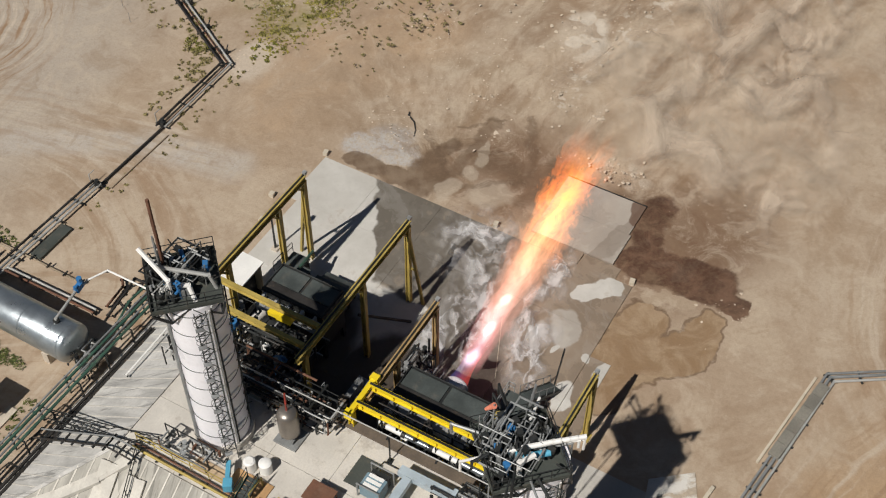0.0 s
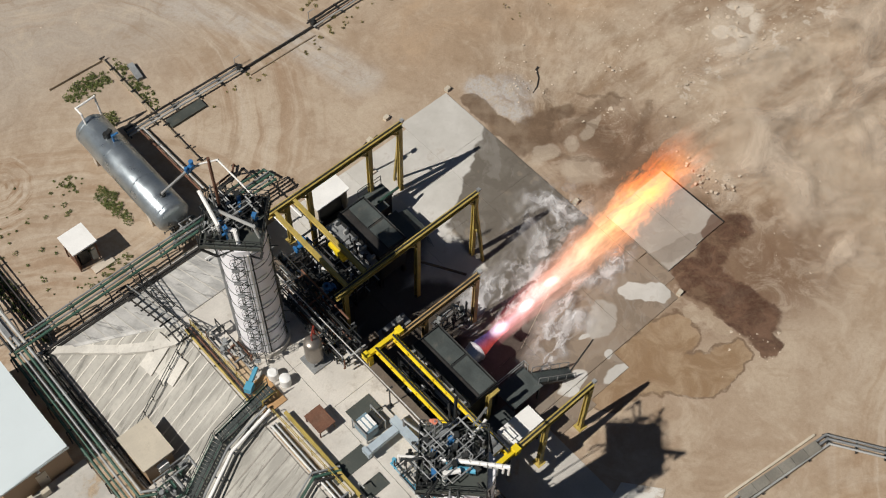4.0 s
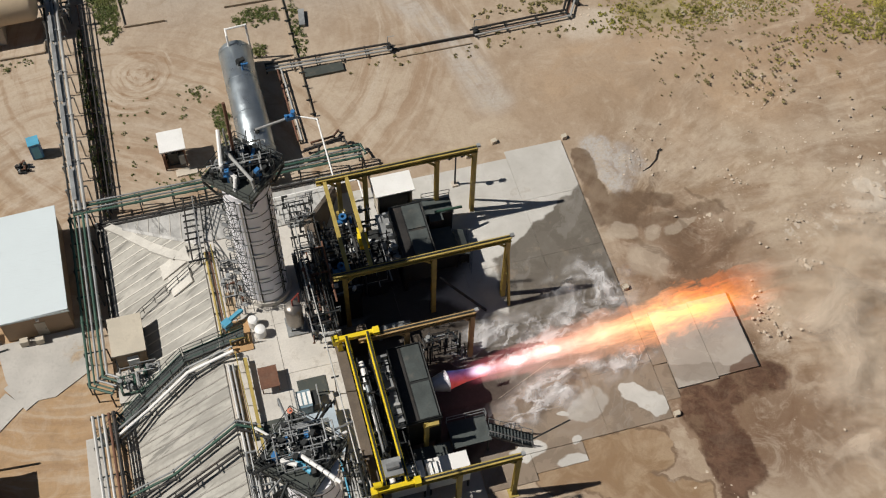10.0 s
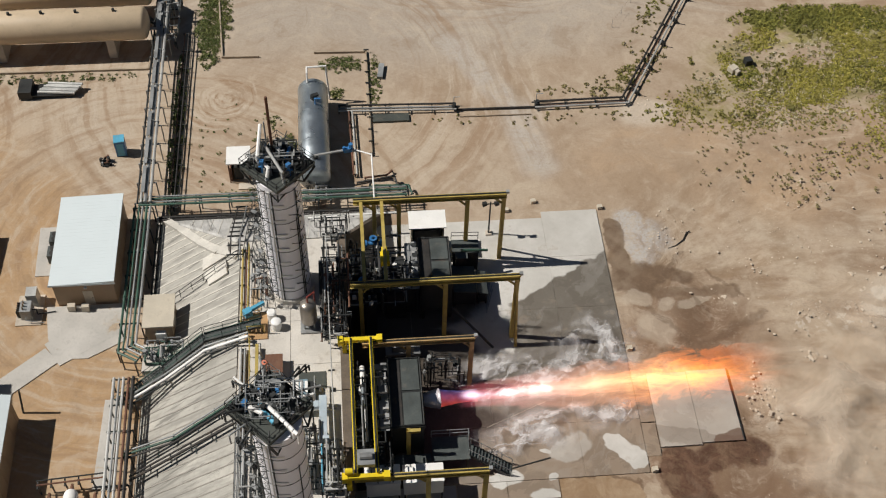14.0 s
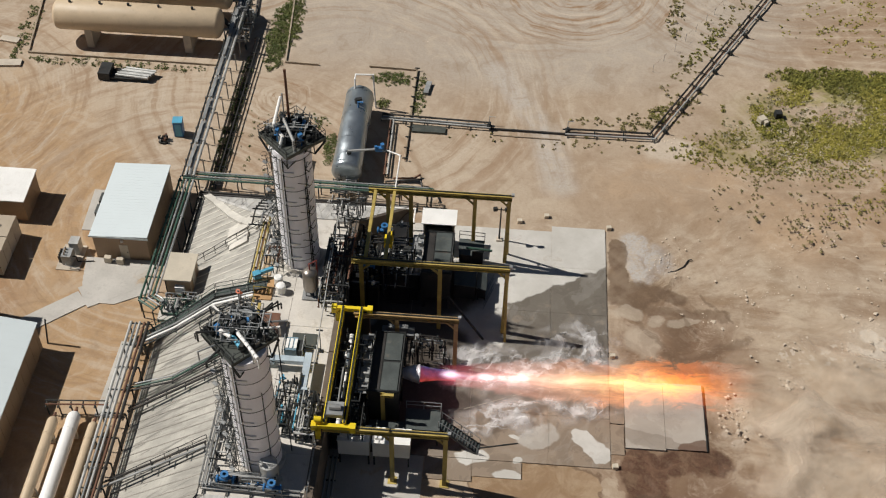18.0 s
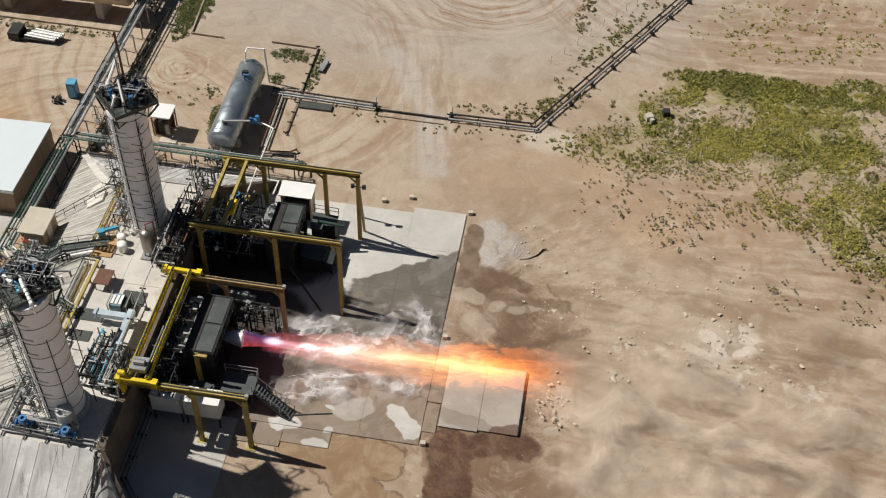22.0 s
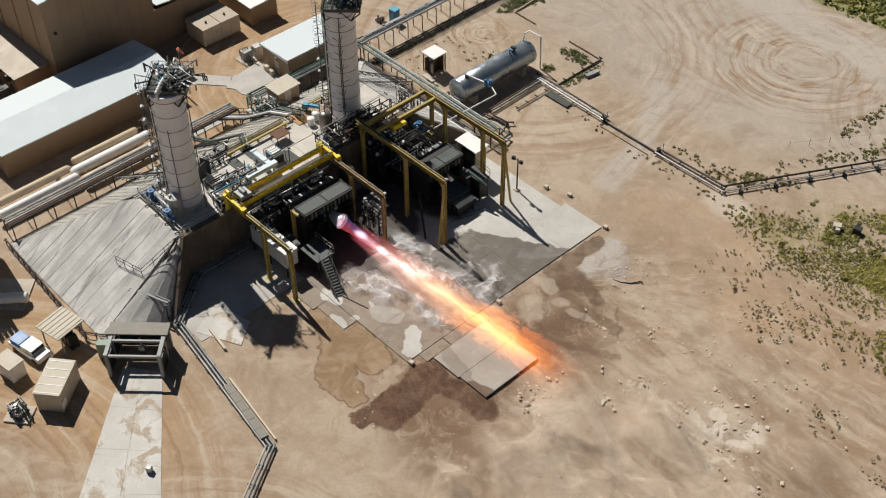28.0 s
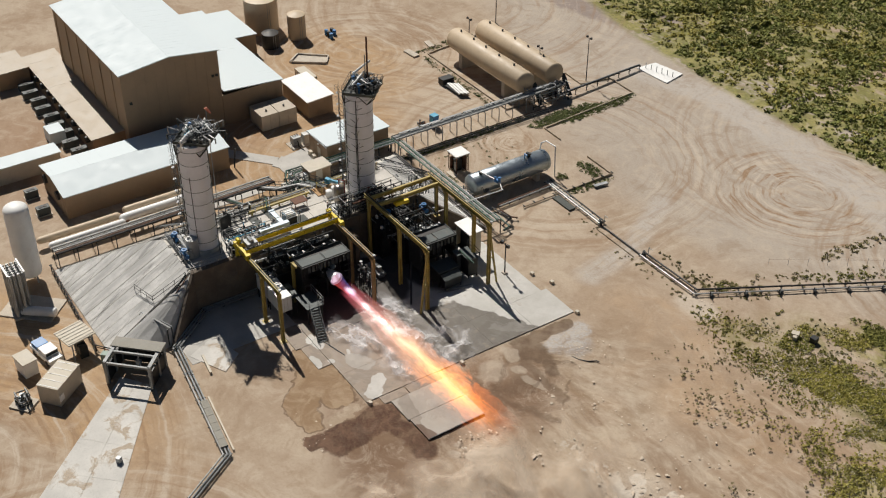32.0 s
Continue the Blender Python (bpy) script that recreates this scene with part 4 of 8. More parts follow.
        part("stay", Geo().beam(a, at(-126, r * 0.99, z), 0.06, 0.06), DARK, t)
    part("riser_pipe", Geo().tube(at(-113, r + 0.16, DECK_Z + 0.3), at(-113, r + 0.16, top - 0.3), 0.06, 8), WHITE, t, "white insulated riser pipe")
    part("riser_pipe", Geo().tube(at(-107, r + 0.1, DECK_Z + 0.3), at(-107, r + 0.1, top - 0.3), 0.06, 8), DARK, t)
    part("riser_pipe", Geo().tube(at(150, r + 0.15, DECK_Z + 0.3), at(150, r + 0.15, top - 0.3), 0.11, 8), STEEL, t)
    # head platform: dark plate with toe boards, tapered skirt, thin rails
    d = 3.0
    corners = [Vector((cx + d * math.cos(radians(a)), cy + d * math.sin(radians(a)), top + 0.25)) for a in (0, 90, 180, 270)]
    plat = part("platform", Geo().prism([(c.x, c.y) for c in corners], top + 0.1, top + 0.26), MAT, t, "dark steel head platform")
    lower = [Vector((x + r * 1.2 * math.cos(radians(a)), y + r * 1.2 * math.sin(radians(a)), top - 1.1)) for a in (0, 90, 180, 270)]
    for i in range(4):
        a0, b0 = corners[i], corners[(i + 1) % 4]
        part("skirt_truss", Geo().beam(a0 - Vector((0, 0, 0.2)), lower[i], 0.14, 0.14).beam(a0.lerp(b0, 0.5) - Vector((0, 0, 0.2)), lower[i], 0.09, 0.09).beam(a0.lerp(b0, 0.5) - Vector((0, 0, 0.2)), lower[(i + 1) % 4], 0.09, 0.09), DARK, plat)
        part("toe_board", Geo().beam(a0 + Vector((0, 0, 0.12)), b0 + Vector((0, 0, 0.12)), 0.05, 0.24), MAT, plat)
        for z in (0.55, 1.05):
            part("rail", Geo().tube(a0 + Vector((0, 0, z)), b0 + Vector((0, 0, z)), 0.03, 5), DARK, plat)
        for k in range(4):
            q = a0.lerp(b0, k / 4)
            part("rail_post", Geo().tube(q, q + Vector((0, 0, 1.05)), 0.03, 5), DARK, plat)
    # valves, boxes and pipes crowded over the north and east of the platform
    def spot():
        while True:
            u, v = rr.uniform(-1, 1), rr.uniform(-1, 1)
            if abs(u) + abs(v) < 0.88 and u * 0.5 + v > -0.45:
                return cx + u * d, cy + v * d
    for k in range(104):
        px, py = spot()
        a, hgt, base = rr.uniform(0, 360), rr.uniform(0.2, 1.1), top + 0.262
        kind = k % 6
        if kind == 0:
            part("valve", Geo().cone((px, py, base), (px, py, base + hgt), 0.15, 0.1, 8).obox((px, py, base + 0.15 + hgt), (0.4, 0.3, 0.3), a).tube((px - 0.3, py, base + hgt * 0.6), (px + 0.3, py, base + hgt * 0.6), 0.09, 7), BLUE if k in (6, 30, 48) else DARK, t)
        elif kind in (1, 4):
            qx, qy = spot()
            part("head_pipe", Geo().path([(px, py, base), (px, py, base + 0.3 + hgt), (qx, py, base + 0.3 + hgt), (qx, qy, base + 0.3 + hgt)], rr.uniform(0.025, 0.065), 7), (STEEL, PIPE, DARK, DARK)[k % 4] if y > -20 else (DARK, STEEL, DARK)[k % 3], t)
        elif kind == 2:
            part("junction_box", Geo().obox((px, py, base + 0.3), (0.45, 0.3, 0.6), a), DARK if k % 4 else STEEL, t)
        elif kind == 3:
            part("cable_arm", Geo().beam((px, py, base + 0.4), (px + rr.uniform(-1, 1), py + rr.uniform(-1, 1), base + 1.2), 0.06, 0.06), DARK, t)
        else:
            part("post", Geo().tube((px, py, base), (px, py, base + 0.5 + hgt), 0.04, 5), STEEL, t)
    return t


tN = tower(-30.8, -12.5, "tall pale cylindrical storage tower with banded shell and dark head platform", (-30.75, -11.9), 125)
tS = tower(-30.75, -35.5, "tall pale banded storage tower beside the retaining wall", (-31.2, -34.6), 355)
top = 21.2
part("mast", Geo().tube((-31.1, -10.9, top + 0.2), (-31.1, -10.9, 28.2), 0.12, 6), RUST, tN, "rust-brown lightning mast")
part("mast", Geo().tube((-31.5, -11.0, top + 0.2), (-31.5, -11.0, 25.6), 0.07, 6), STEEL, tN)
part("vent_pipe", Geo().path([(-32.2, -12.2, top + 0.3), (-32.2, -12.2, top + 1.9), (-31.9, -10.1, top + 3.1)], 0.15, 8), WHITE, tN, "white vent pipe rising at an angle")
part("vent_pipe", Geo().path([(-31.6, -13.4, top + 0.3), (-31.4, -12.9, top + 1.1), (-31.9, -12.3, top + 1.3), (-32.3, -11.7, top + 0.9)], 0.15, 9), WHITE, tN, "white looped vent pipe")
part("vent_pipe", Geo().path([(-30.2, -13.9, top + 0.3), (-30.3, -13.6, top + 1.3), (-31.6, -11.2, top + 1.9)], 0.13, 9), PIPE, tN)
part("valve_stem", Geo().path([(-30.2, -11.8, top + 0.4), (-29.7, -11.1, top + 1.4)], 0.14, 8), BLUE, tN)
for k in range(5):
    part("exhaust_pipe", Geo().tube((-31.9 + 0.32 * k, -34.2 - 0.35 * k, top + 0.9 + 0.1 * (k % 2)), (-30.4 + 0.3 * k, -36.1 - 0.35 * k, top + 1.3), 0.14, 9), WHITE, tS, "white slanting exhaust pipe")
part("actuator", Geo().tube((-31.6, -35.2, top + 0.8), (-30.8, -36.2, top + 0.9), 0.2, 10).obox((-31.8, -34.9, top + 0.8), (0.45, 0.4, 0.4), 40), CYAN, tS, "light blue valve actuator")
part("vent_pipe", Geo().path([(-32.4, -35.2, top + 0.3), (-32.4, -35.2, top + 1.3), (-31.7, -35.6, top + 1.3)], 0.16, 8), WHITE, tS)
hr = random.Random(41)
for k in range(16):
    a, q = hr.uniform(0, 6.28), hr.uniform(1.6, 2.4)
    c, reach = Vector((-31.2 + q * math.cos(a), -34.6 + q * math.sin(a), top + hr.uniform(0.5, 1.5))), hr.uniform(0.7, 1.6)
    part("outrigger_pipe", Geo().path([c, c + Vector((reach * math.cos(a), reach * math.sin(a), hr.uniform(-0.2, 0.4))), c + Vector((reach * math.cos(a), reach * math.sin(a), -0.7))], hr.uniform(0.05, 0.1), 7), (WHITE, DARK, STEEL, DARK)[k % 4], tS)
part("drain_pipe", Geo().tube((-28.3, -34.6, DECK_Z), (-28.3, -34.6, 21.3), 0.05, 6), DARK, tS)
for k in range(5):
    part("pipe_arm", Geo().beam((-28.3 - 0.7, -34.6 + 0.2 * (k % 2), 8.4 + 2.5 * k), (-28.3 + 0.4, -34.6 - 0.3, 8.7 + 2.5 * k), 0.05, 0.05), DARK, tS)
part("skirt_cladding", Geo().cone((-29.6, -37.6, DECK_Z), (-29.6, -37.6, DECK_Z + 2.6), 0.8, 0.75, 20), PIPE, tS, "grey clad pump column at the foot")
sock = thing("windsock", (-31.2, -33.2, DECK_Z), "faded red windsock on a thin pole", "windsock")
part("pole", Geo().tube((-31.3, -33.0, DECK_Z), (-31.3, -33.0, 24.8), 0.05, 6), STEEL, sock)
part("sock", Geo().cone((-31.3, -33.0, 24.7), (-31.2, -32.5, 23.9), 0.18, 0.1, 12), FABRIC, sock)

# ---- steel tank ----
tank = thing("storage_tank", (-28.7, 10.4, 0), "brushed steel horizontal tank on two saddles", "tank")
part("shell", Geo().capsule((-28.7, 4.0, 2.25), (-28.7, 16.8, 2.25), 1.62, 44, 0.32), TANKSTEEL, tank)
for y in (6.0, 14.8):
    part("saddle", Geo().box(-30.1, -27.3, y - 0.3, y + 0.3, -0.1, 1.15), EARTHGREY, tank)
for y in (4.3, 8.2, 12.4, 16.4):
    d = Geo()
    d.cone((-28.7, y - 0.06, 2.25), (-28.7, y + 0.06, 2.25), 1.64, 1.64, 44)
    part("weld_band", d, TANKSTEEL, tank)
part("manway", Geo().cone((-28.6, 13.8, 3.8), (-28.6, 13.8, 4.3), 0.32, 0.32, 14).obox((-28.4, 13.7, 4.45), (0.7, 0.4, 0.25), 20), DARK, tank)
part("relief_valve", Geo().path([(-28.4, 13.0, 3.8), (-28.4, 13.0, 4.6), (-27.9, 13.0, 4.6)], 0.1, 8), BLUE, tank, "blue relief valve")
part("vent_frame", Geo().path([(-29.2, 16.3, 3.7), (-29.2, 16.6, 4.9), (-29.2, 17.5, 4.9), (-27.2, 17.6, 4.9), (-27.0, 17.6, 0.1)], 0.1, 8), WHITE, tank, "white goalpost vent pipe")
part("outlet_pipe", Geo().path([(-28.5, 5.3, 3.7), (-28.5, 5.3, 4.2), (-25.2, 5.9, 4.2), (-24.4, 5.8, 4.0)], 0.12, 8), PIPE, tank, "pale outlet pipe")
part("nozzle_cap", Geo().cone((-28.5, 5.3, 3.75), (-28.5, 5.3, 4.1), 0.26, 0.26, 12), DARK, tank)
part("valve", Geo().obox((-25.2, 5.9, 4.2), (0.9, 0.4, 0.5), 10).tube((-24.9, 6.0, 4.2), (-24.9, 6.0, 4.9), 0.22, 8).tube((-25.6, 5.8, 4.2), (-25.6, 5.8, 4.7), 0.15, 8), BLUE, tank, "blue valve group")

# ---- pipe runs ----
def offset_line(pts, off):
    out = []
    for i, p in enumerate(pts):
        a, b = pts[max(i - 1, 0)], pts[min(i + 1, len(pts) - 1)]
        n1 = (Vector(p) - Vector(a)).to_2d() if i else (Vector(b) - Vector(p)).to_2d()
        n2 = (Vector(b) - Vector(p)).to_2d() if i < len(pts) - 1 else n1
        n1, n2 = n1.normalized(), n2.normalized()
        m = (n1 + n2).normalized()
        k = off / max(0.35, m.dot(n1))
        out.append((p[0] - m.y * k, p[1] + m.x * k, p[2]))
    return out


def pipe_rack(name, pts, pipes, posts, label, category="pipe rack", post_mat=None, width=0.8, spacing=3.0, joints=True):
    """Pipes side by side on cross bars; pts carry the height of the bars."""
    r = thing(name, (pts[0][0], pts[0][1], 0), label, category, group="pipe runs")
    post_mat = post_mat or DARK
    for off, dz, rad, mat in pipes:
        line = [(p[0], p[1], p[2] + dz + rad) for p in offset_line(pts, off)]
        p = part("pipe", Geo().path(line, rad, 8), mat, r)
        if joints:
            for a, b in zip(line, line[1:]):
                L = (Vector(b) - Vector(a)).length
                for k in range(1, int(L / 5.5)):
                    c = Vector(a).lerp(Vector(b), k * 5.5 / L)
                    d = (Vector(b) - Vector(a)).normalized() * 0.07
                    part("flange", Geo().tube(c - d, c + d, rad * 1.45, 8), mat, p)
    for a, b in zip(pts, pts[1:]):
        a, b = Vector(a), Vector(b)
        L = (b - a).length
        k = max(1, round(L / spacing))
        s = (b - a).normalized().cross(Vector((0, 0, 1)))
        for i in range(k + 1):
            c = a.lerp(b, i / k)
            part("cross_bar", Geo().beam(c - s * width / 2, c + s * width / 2, 0.12, 0.1), post_mat, r)
            if posts:
                for q in ((-0.5, 0.5) if posts == 2 else (0,)):
                    o = c + s * width * q
                    part("post", Geo().beam((o.x, o.y, -0.1), (o.x, o.y, o.z), 0.11, 0.11), post_mat, r)
    return r


pipe_rack("pipe_trestle", [(-45.5, 1.6, 2.4), (-45.5, 33.5, 2.4)], [(-0.55, 0.05, 0.16, PIPE), (-0.1, 0.05, 0.2, STEEL), (0.35, 0.05, 0.13, PIPE), (0.7, 0.05, 0.1, DARK)], 2, "grey pipe trestle with clad pipes on steel frames", width=1.9, spacing=2.6, post_mat=STEEL)
tray = thing("cable_tray", (-45.5, 17, 2.9), "galvanised cable tray over the pipe trestle", "cable tray")
for y in np.arange(2.5, 33, 3.9):
    part("cover", Geo().box(-45.85, -45.5, y, y + 3.5, 3.0, 3.06), STEEL, tray)
    part("stand", Geo().box(-45.8, -45.6, y + 1.7, y + 1.9, 2.4, 3.0), STEEL, tray)
pipe_rack("low_pipe_run", [(-43.0, 2.4, 0.55), (-42.7, 28.6, 0.55)], [(-0.45, 0.0, 0.06, BLACKPIPE), (0.0, 0.0, 0.08, BLACKPIPE), (0.45, 0.0, 0.06, RUST)], 1, "low black pipe run on sleepers over weeds", width=1.3, spacing=2.8)
pipe_rack("green_pipe_rack", [(-46.0, 1.9, 2.2), (-19.6, 1.7, 2.2)], [(-0.5, 0, 0.12, GREEN), (-0.1, 0, 0.08, STEEL), (0.25, 0, 0.12, GREEN), (0.6, 0, 0.08, STEEL)], 2, "dark green pipe rack along the north bank", width=1.5, spacing=3.0)
pipe_rack("pipe_run", [(-44.2, 0.6, 0.9), (-24.0, 0.4, 0.9)], [(-0.2, 0, 0.13, BLACKPIPE), (0.15, 0, 0.13, BLACKPIPE)], 1, "black pipe pair along the foot of the north bank", width=0.7, spacing=2.4)
pipe_rack("green_pipe_rack", [(-45.7, 1.2, 2.1), (-45.9, -15.6, 2.1), (-44.6, -16.4, 2.1)], [(-0.75, 0, 0.12, GREEN), (-0.35, 0, 0.08, GREEN), (0.0, 0, 0.1, STEEL), (0.4, 0, 0.12, GREEN), (0.75, 0, 0.12, STEEL)], 2, "green and grey pipe rack along the west bank", width=1.9, spacing=2.7)
pipe_rack("pipe_rack", [(-45.9, -18.8, 2.0), (-45.7, -50.5, 2.0)], [(-0.9, 0, 0.14, PIPE), (-0.45, 0, 0.1, STEEL), (-0.05, 0, 0.13, PIPE), (0.4, 0, 0.12, RUST), (0.8, 0, 0.16, BLACKPIPE)], 2, "crowded grey pipe rack along the foot of the bank", width=2.2, spacing=2.6)
pipe_rack("pipe_run", [(-44.3, 0.2, 0.5), (-44.3, -15, 0.5)], [(-0.15, 0, 0.09, BLACKPIPE), (0.15, 0, 0.09, BLACKPIPE)], 1, "thin black pipes at the foot of the west bank", width=0.6, spacing=1.6)
pipe_rack("desert_pipeline", [(-26.0, 15.6, 0.35), (-13.4, 15.2, 0.35)], [(-0.4, 0, 0.1, PIPE), (0.0, 0, 0.09, STEEL), (0.45, 0, 0.11, BLACKPIPE)], 1, "low pipeline of pale and black pipes on sleepers", width=1.4, spacing=2.4)
pipe_rack("desert_pipeline", [(-4.6, 15.0, 0.3), (5.4, 15.1, 0.3), (22.0, 44.2, 0.3), (41.0, 77.0, 0.3)], [(-0.42, 0, 0.1, PIPE), (-0.1, -0.1, 0.05, RUST), (0.45, 0, 0.12, BLACKPIPE)], 1, "low pipeline on sleepers bending across the desert", width=1.4, spacing=2.9)
pipe_rack("buried_pipe", [(-13.4, 15.0, 0.02), (-4.6, 14.9, 0.02)], [(0, 0, 0.12, BLACKPIPE)], 0, "black pipe half buried where the track crosses", width=0.3, spacing=9, joints=False)
for x in (-13.5, -4.4):
    vf = thing("valve_stand", (x, 15.1, 0), "small steel valve stand at the track's edge", "valve", group="pipeline valve stands")
    part("post", Geo().tube((x, 15.8, 0), (x, 15.8, 1.3), 0.05, 6).tube((x, 15.8, 1.25), (x + 0.7, 15.8, 1.25), 0.04, 6), PIPE, vf)
    part("valve", Geo().obox((x, 15.0, 0.45), (0.5, 0.35, 0.4), 10).tube((x, 15.0, 0.45), (x, 15.0, 0.95), 0.06, 6).cone((x, 15.0, 0.93), (x, 15.0, 0.98), 0.2, 0.2, 10), DARK, vf)
    part("elbow", Geo().path([(x - 0.5, 15.35, 0.42), (x, 15.35, 0.42), (x + 0.3, 15.0, 0.15)], 0.1, 7), BLACKPIPE, vf)
for k in range(16):
    c = Vector((5.4, 15.1, 0)).lerp(Vector((41, 77, 0)), (k + 0.5) / 16)
    solo("pipe_support", Geo().obox((c.x + 0.3, c.y - 0.5, 0.2), (0.26, 0.95, 0.44), 30).tube((c.x + 0.3, c.y - 0.8, 0.3), (c.x + 0.55, c.y - 1.0, 1.1), 0.06, 5), DARK, "dark steel support astride the pipeline", "support", group="pipeline supports")
solo("timber_kerb", Geo().beam((-13.0, 14.0, 0.05), (-5.2, 13.9, 0.05), 0.12, 0.12), TIMBER, "weathered timber kerb beside the buried pipe", "kerb")
solo("plate_cover", Geo().box(-22.4, -18.5, 13.6, 14.7, 0.0, 0.25), MAT, "dark steel cover plates beside the pipeline", "cover plate")
for a, b in (((-24.8, 15.0), (-24.6, 5.9)), ((-22.7, 24.9), (-22.7, 8.8))):
    pipe_rack("pipe_run", [(*a, 0.4), (*b, 0.4)], [(-0.15, 0, 0.1, RUST), (0.2, 0, 0.1, PIPE)] if a[0] < -24 else [(0, -0.3, 0.09, TIMBER)], 1 if a[0] < -24 else 0, "pipe pair between the tank and the pipeline" if a[0] < -24 else "timber kerb round the tank yard", width=0.6, spacing=1.8, joints=False)
KERB = surface("dusty_kerb", (0.4, 0.325, 0.24), 0.9, var=0.2)
kerbs = thing("yard_kerb", (-25, 25, 0), "low concrete kerb round a weedy tank yard", "kerb", kind="structure")
for a, b in (((-28.6, 25.1), (-22.7, 24.9)), ((-22.7, 24.9), (-22.9, 16.4)), ((-38.9, 24.9), (-34.8, 24.8)), ((-38.9, 24.9), (-40.2, 44.1)), ((-40.2, 44.1), (-46.1, 44.2)), ((-46.1, 44.2), (-47.2, 38.8)), ((-51.8, 39.2), (-47.2, 38.8)), ((-70.5, 23.8), (-47.0, 23.5)), ((-70.5, 23.8), (-72.5, 39)), ((-47.0, 23.5), (-46.6, 30)), ((-72.5, 39), (-60, 39.5))):
    part("kerb", Geo().beam((*a, 0.1), (*b, 0.1), 0.17, 0.28), KERB, kerbs, smooth=False)
solo("culvert_plate", Geo().obox((-21.2, 21.5, 0.2), (0.6, 2.2, 0.35), -8), STEEL, "grey steel trough lying beside the kerb", "trough")
pipe_rack("cross_pipe", [(-24.4, 5.8, 4.1), (-22.85, 5.0, 4.2), (-22.85, -7.4, 4.6)], [(0, 0, 0.08, WHITE)], 0, "white pipe from the tank to the idle cell", width=0.3, spacing=20, joints=False)
for pts, m in (([(-24.4, 4.6, 0.5), (-22.2, 4.6, 0.9), (-20.6, 4.9, 0.9), (-20.2, 3.4, 0.4)], BLACKPIPE), ([(-24.6, 3.5, 0.4), (-22.6, 3.9, 0.7), (-19.2, 3.7, 0.7), (-18.9, 2.6, 0.7)], GREEN), ([(-26.2, 3.2, 0.6), (-23.4, 3.1, 0.6), (-23.0, 4.6, 0.6)], BLACKPIPE), ([(-23.6, 5.4, 0.3), (-21.4, 5.6, 0.3), (-20.8, 6.2, 0.3)], RUST)):
    pipe_rack("pipe_loop", pts, [(0, 0, 0.11, m)], 0, "dark looped pipe near the tank's end", width=0.4, spacing=2.2, joints=False)
SLINE = [(-25.5, -31.4, 0.5), (-25.5, -38.6, 0.5), (-20.9, -44.5, 0.35), (-1.2, -47.2, 0.3), (2.6, -53.0, 0.3), (9.0, -63.5, 0.3)]
pipe_rack("south_pipeline", SLINE, [(-0.35, 0, 0.1, PIPE), (0.05, 0, 0.12, STEEL), (0.4, 0, 0.1, STEEL)], 1, "pale pipeline leaving the retaining wall across sand", width=1.2, spacing=2.4)
trench = thing("trench_cover", (-6, -46.3, 0), "grey grating over the pipe trench", "trench cover", kind="structure")
for k in range(6):
    a = Vector((-10.2, -45.75, 0.52)).lerp(Vector((-2.2, -47.0, 0.52)), k / 6)
    b = Vector((-10.2, -45.75, 0.52)).lerp(Vector((-2.2, -47.0, 0.52)), (k + 0.97) / 6)
    part("grate", Geo().beam(a, b, 0.85, 0.3), GRATE, trench)
solo("timber_rail", Geo().beam((-11.0, -44.9, 0.15), (-1.6, -46.2, 0.15), 0.2, 0.25), BEIGE, "pale timber rail along the trench", "rail")
solo("timber_rail", Geo().beam((-18.0, -42.4, 0.2), (-14.6, -42.9, 0.2), 0.28, 0.3), BEIGE, "pale timber baulk lying on sand", "rail")

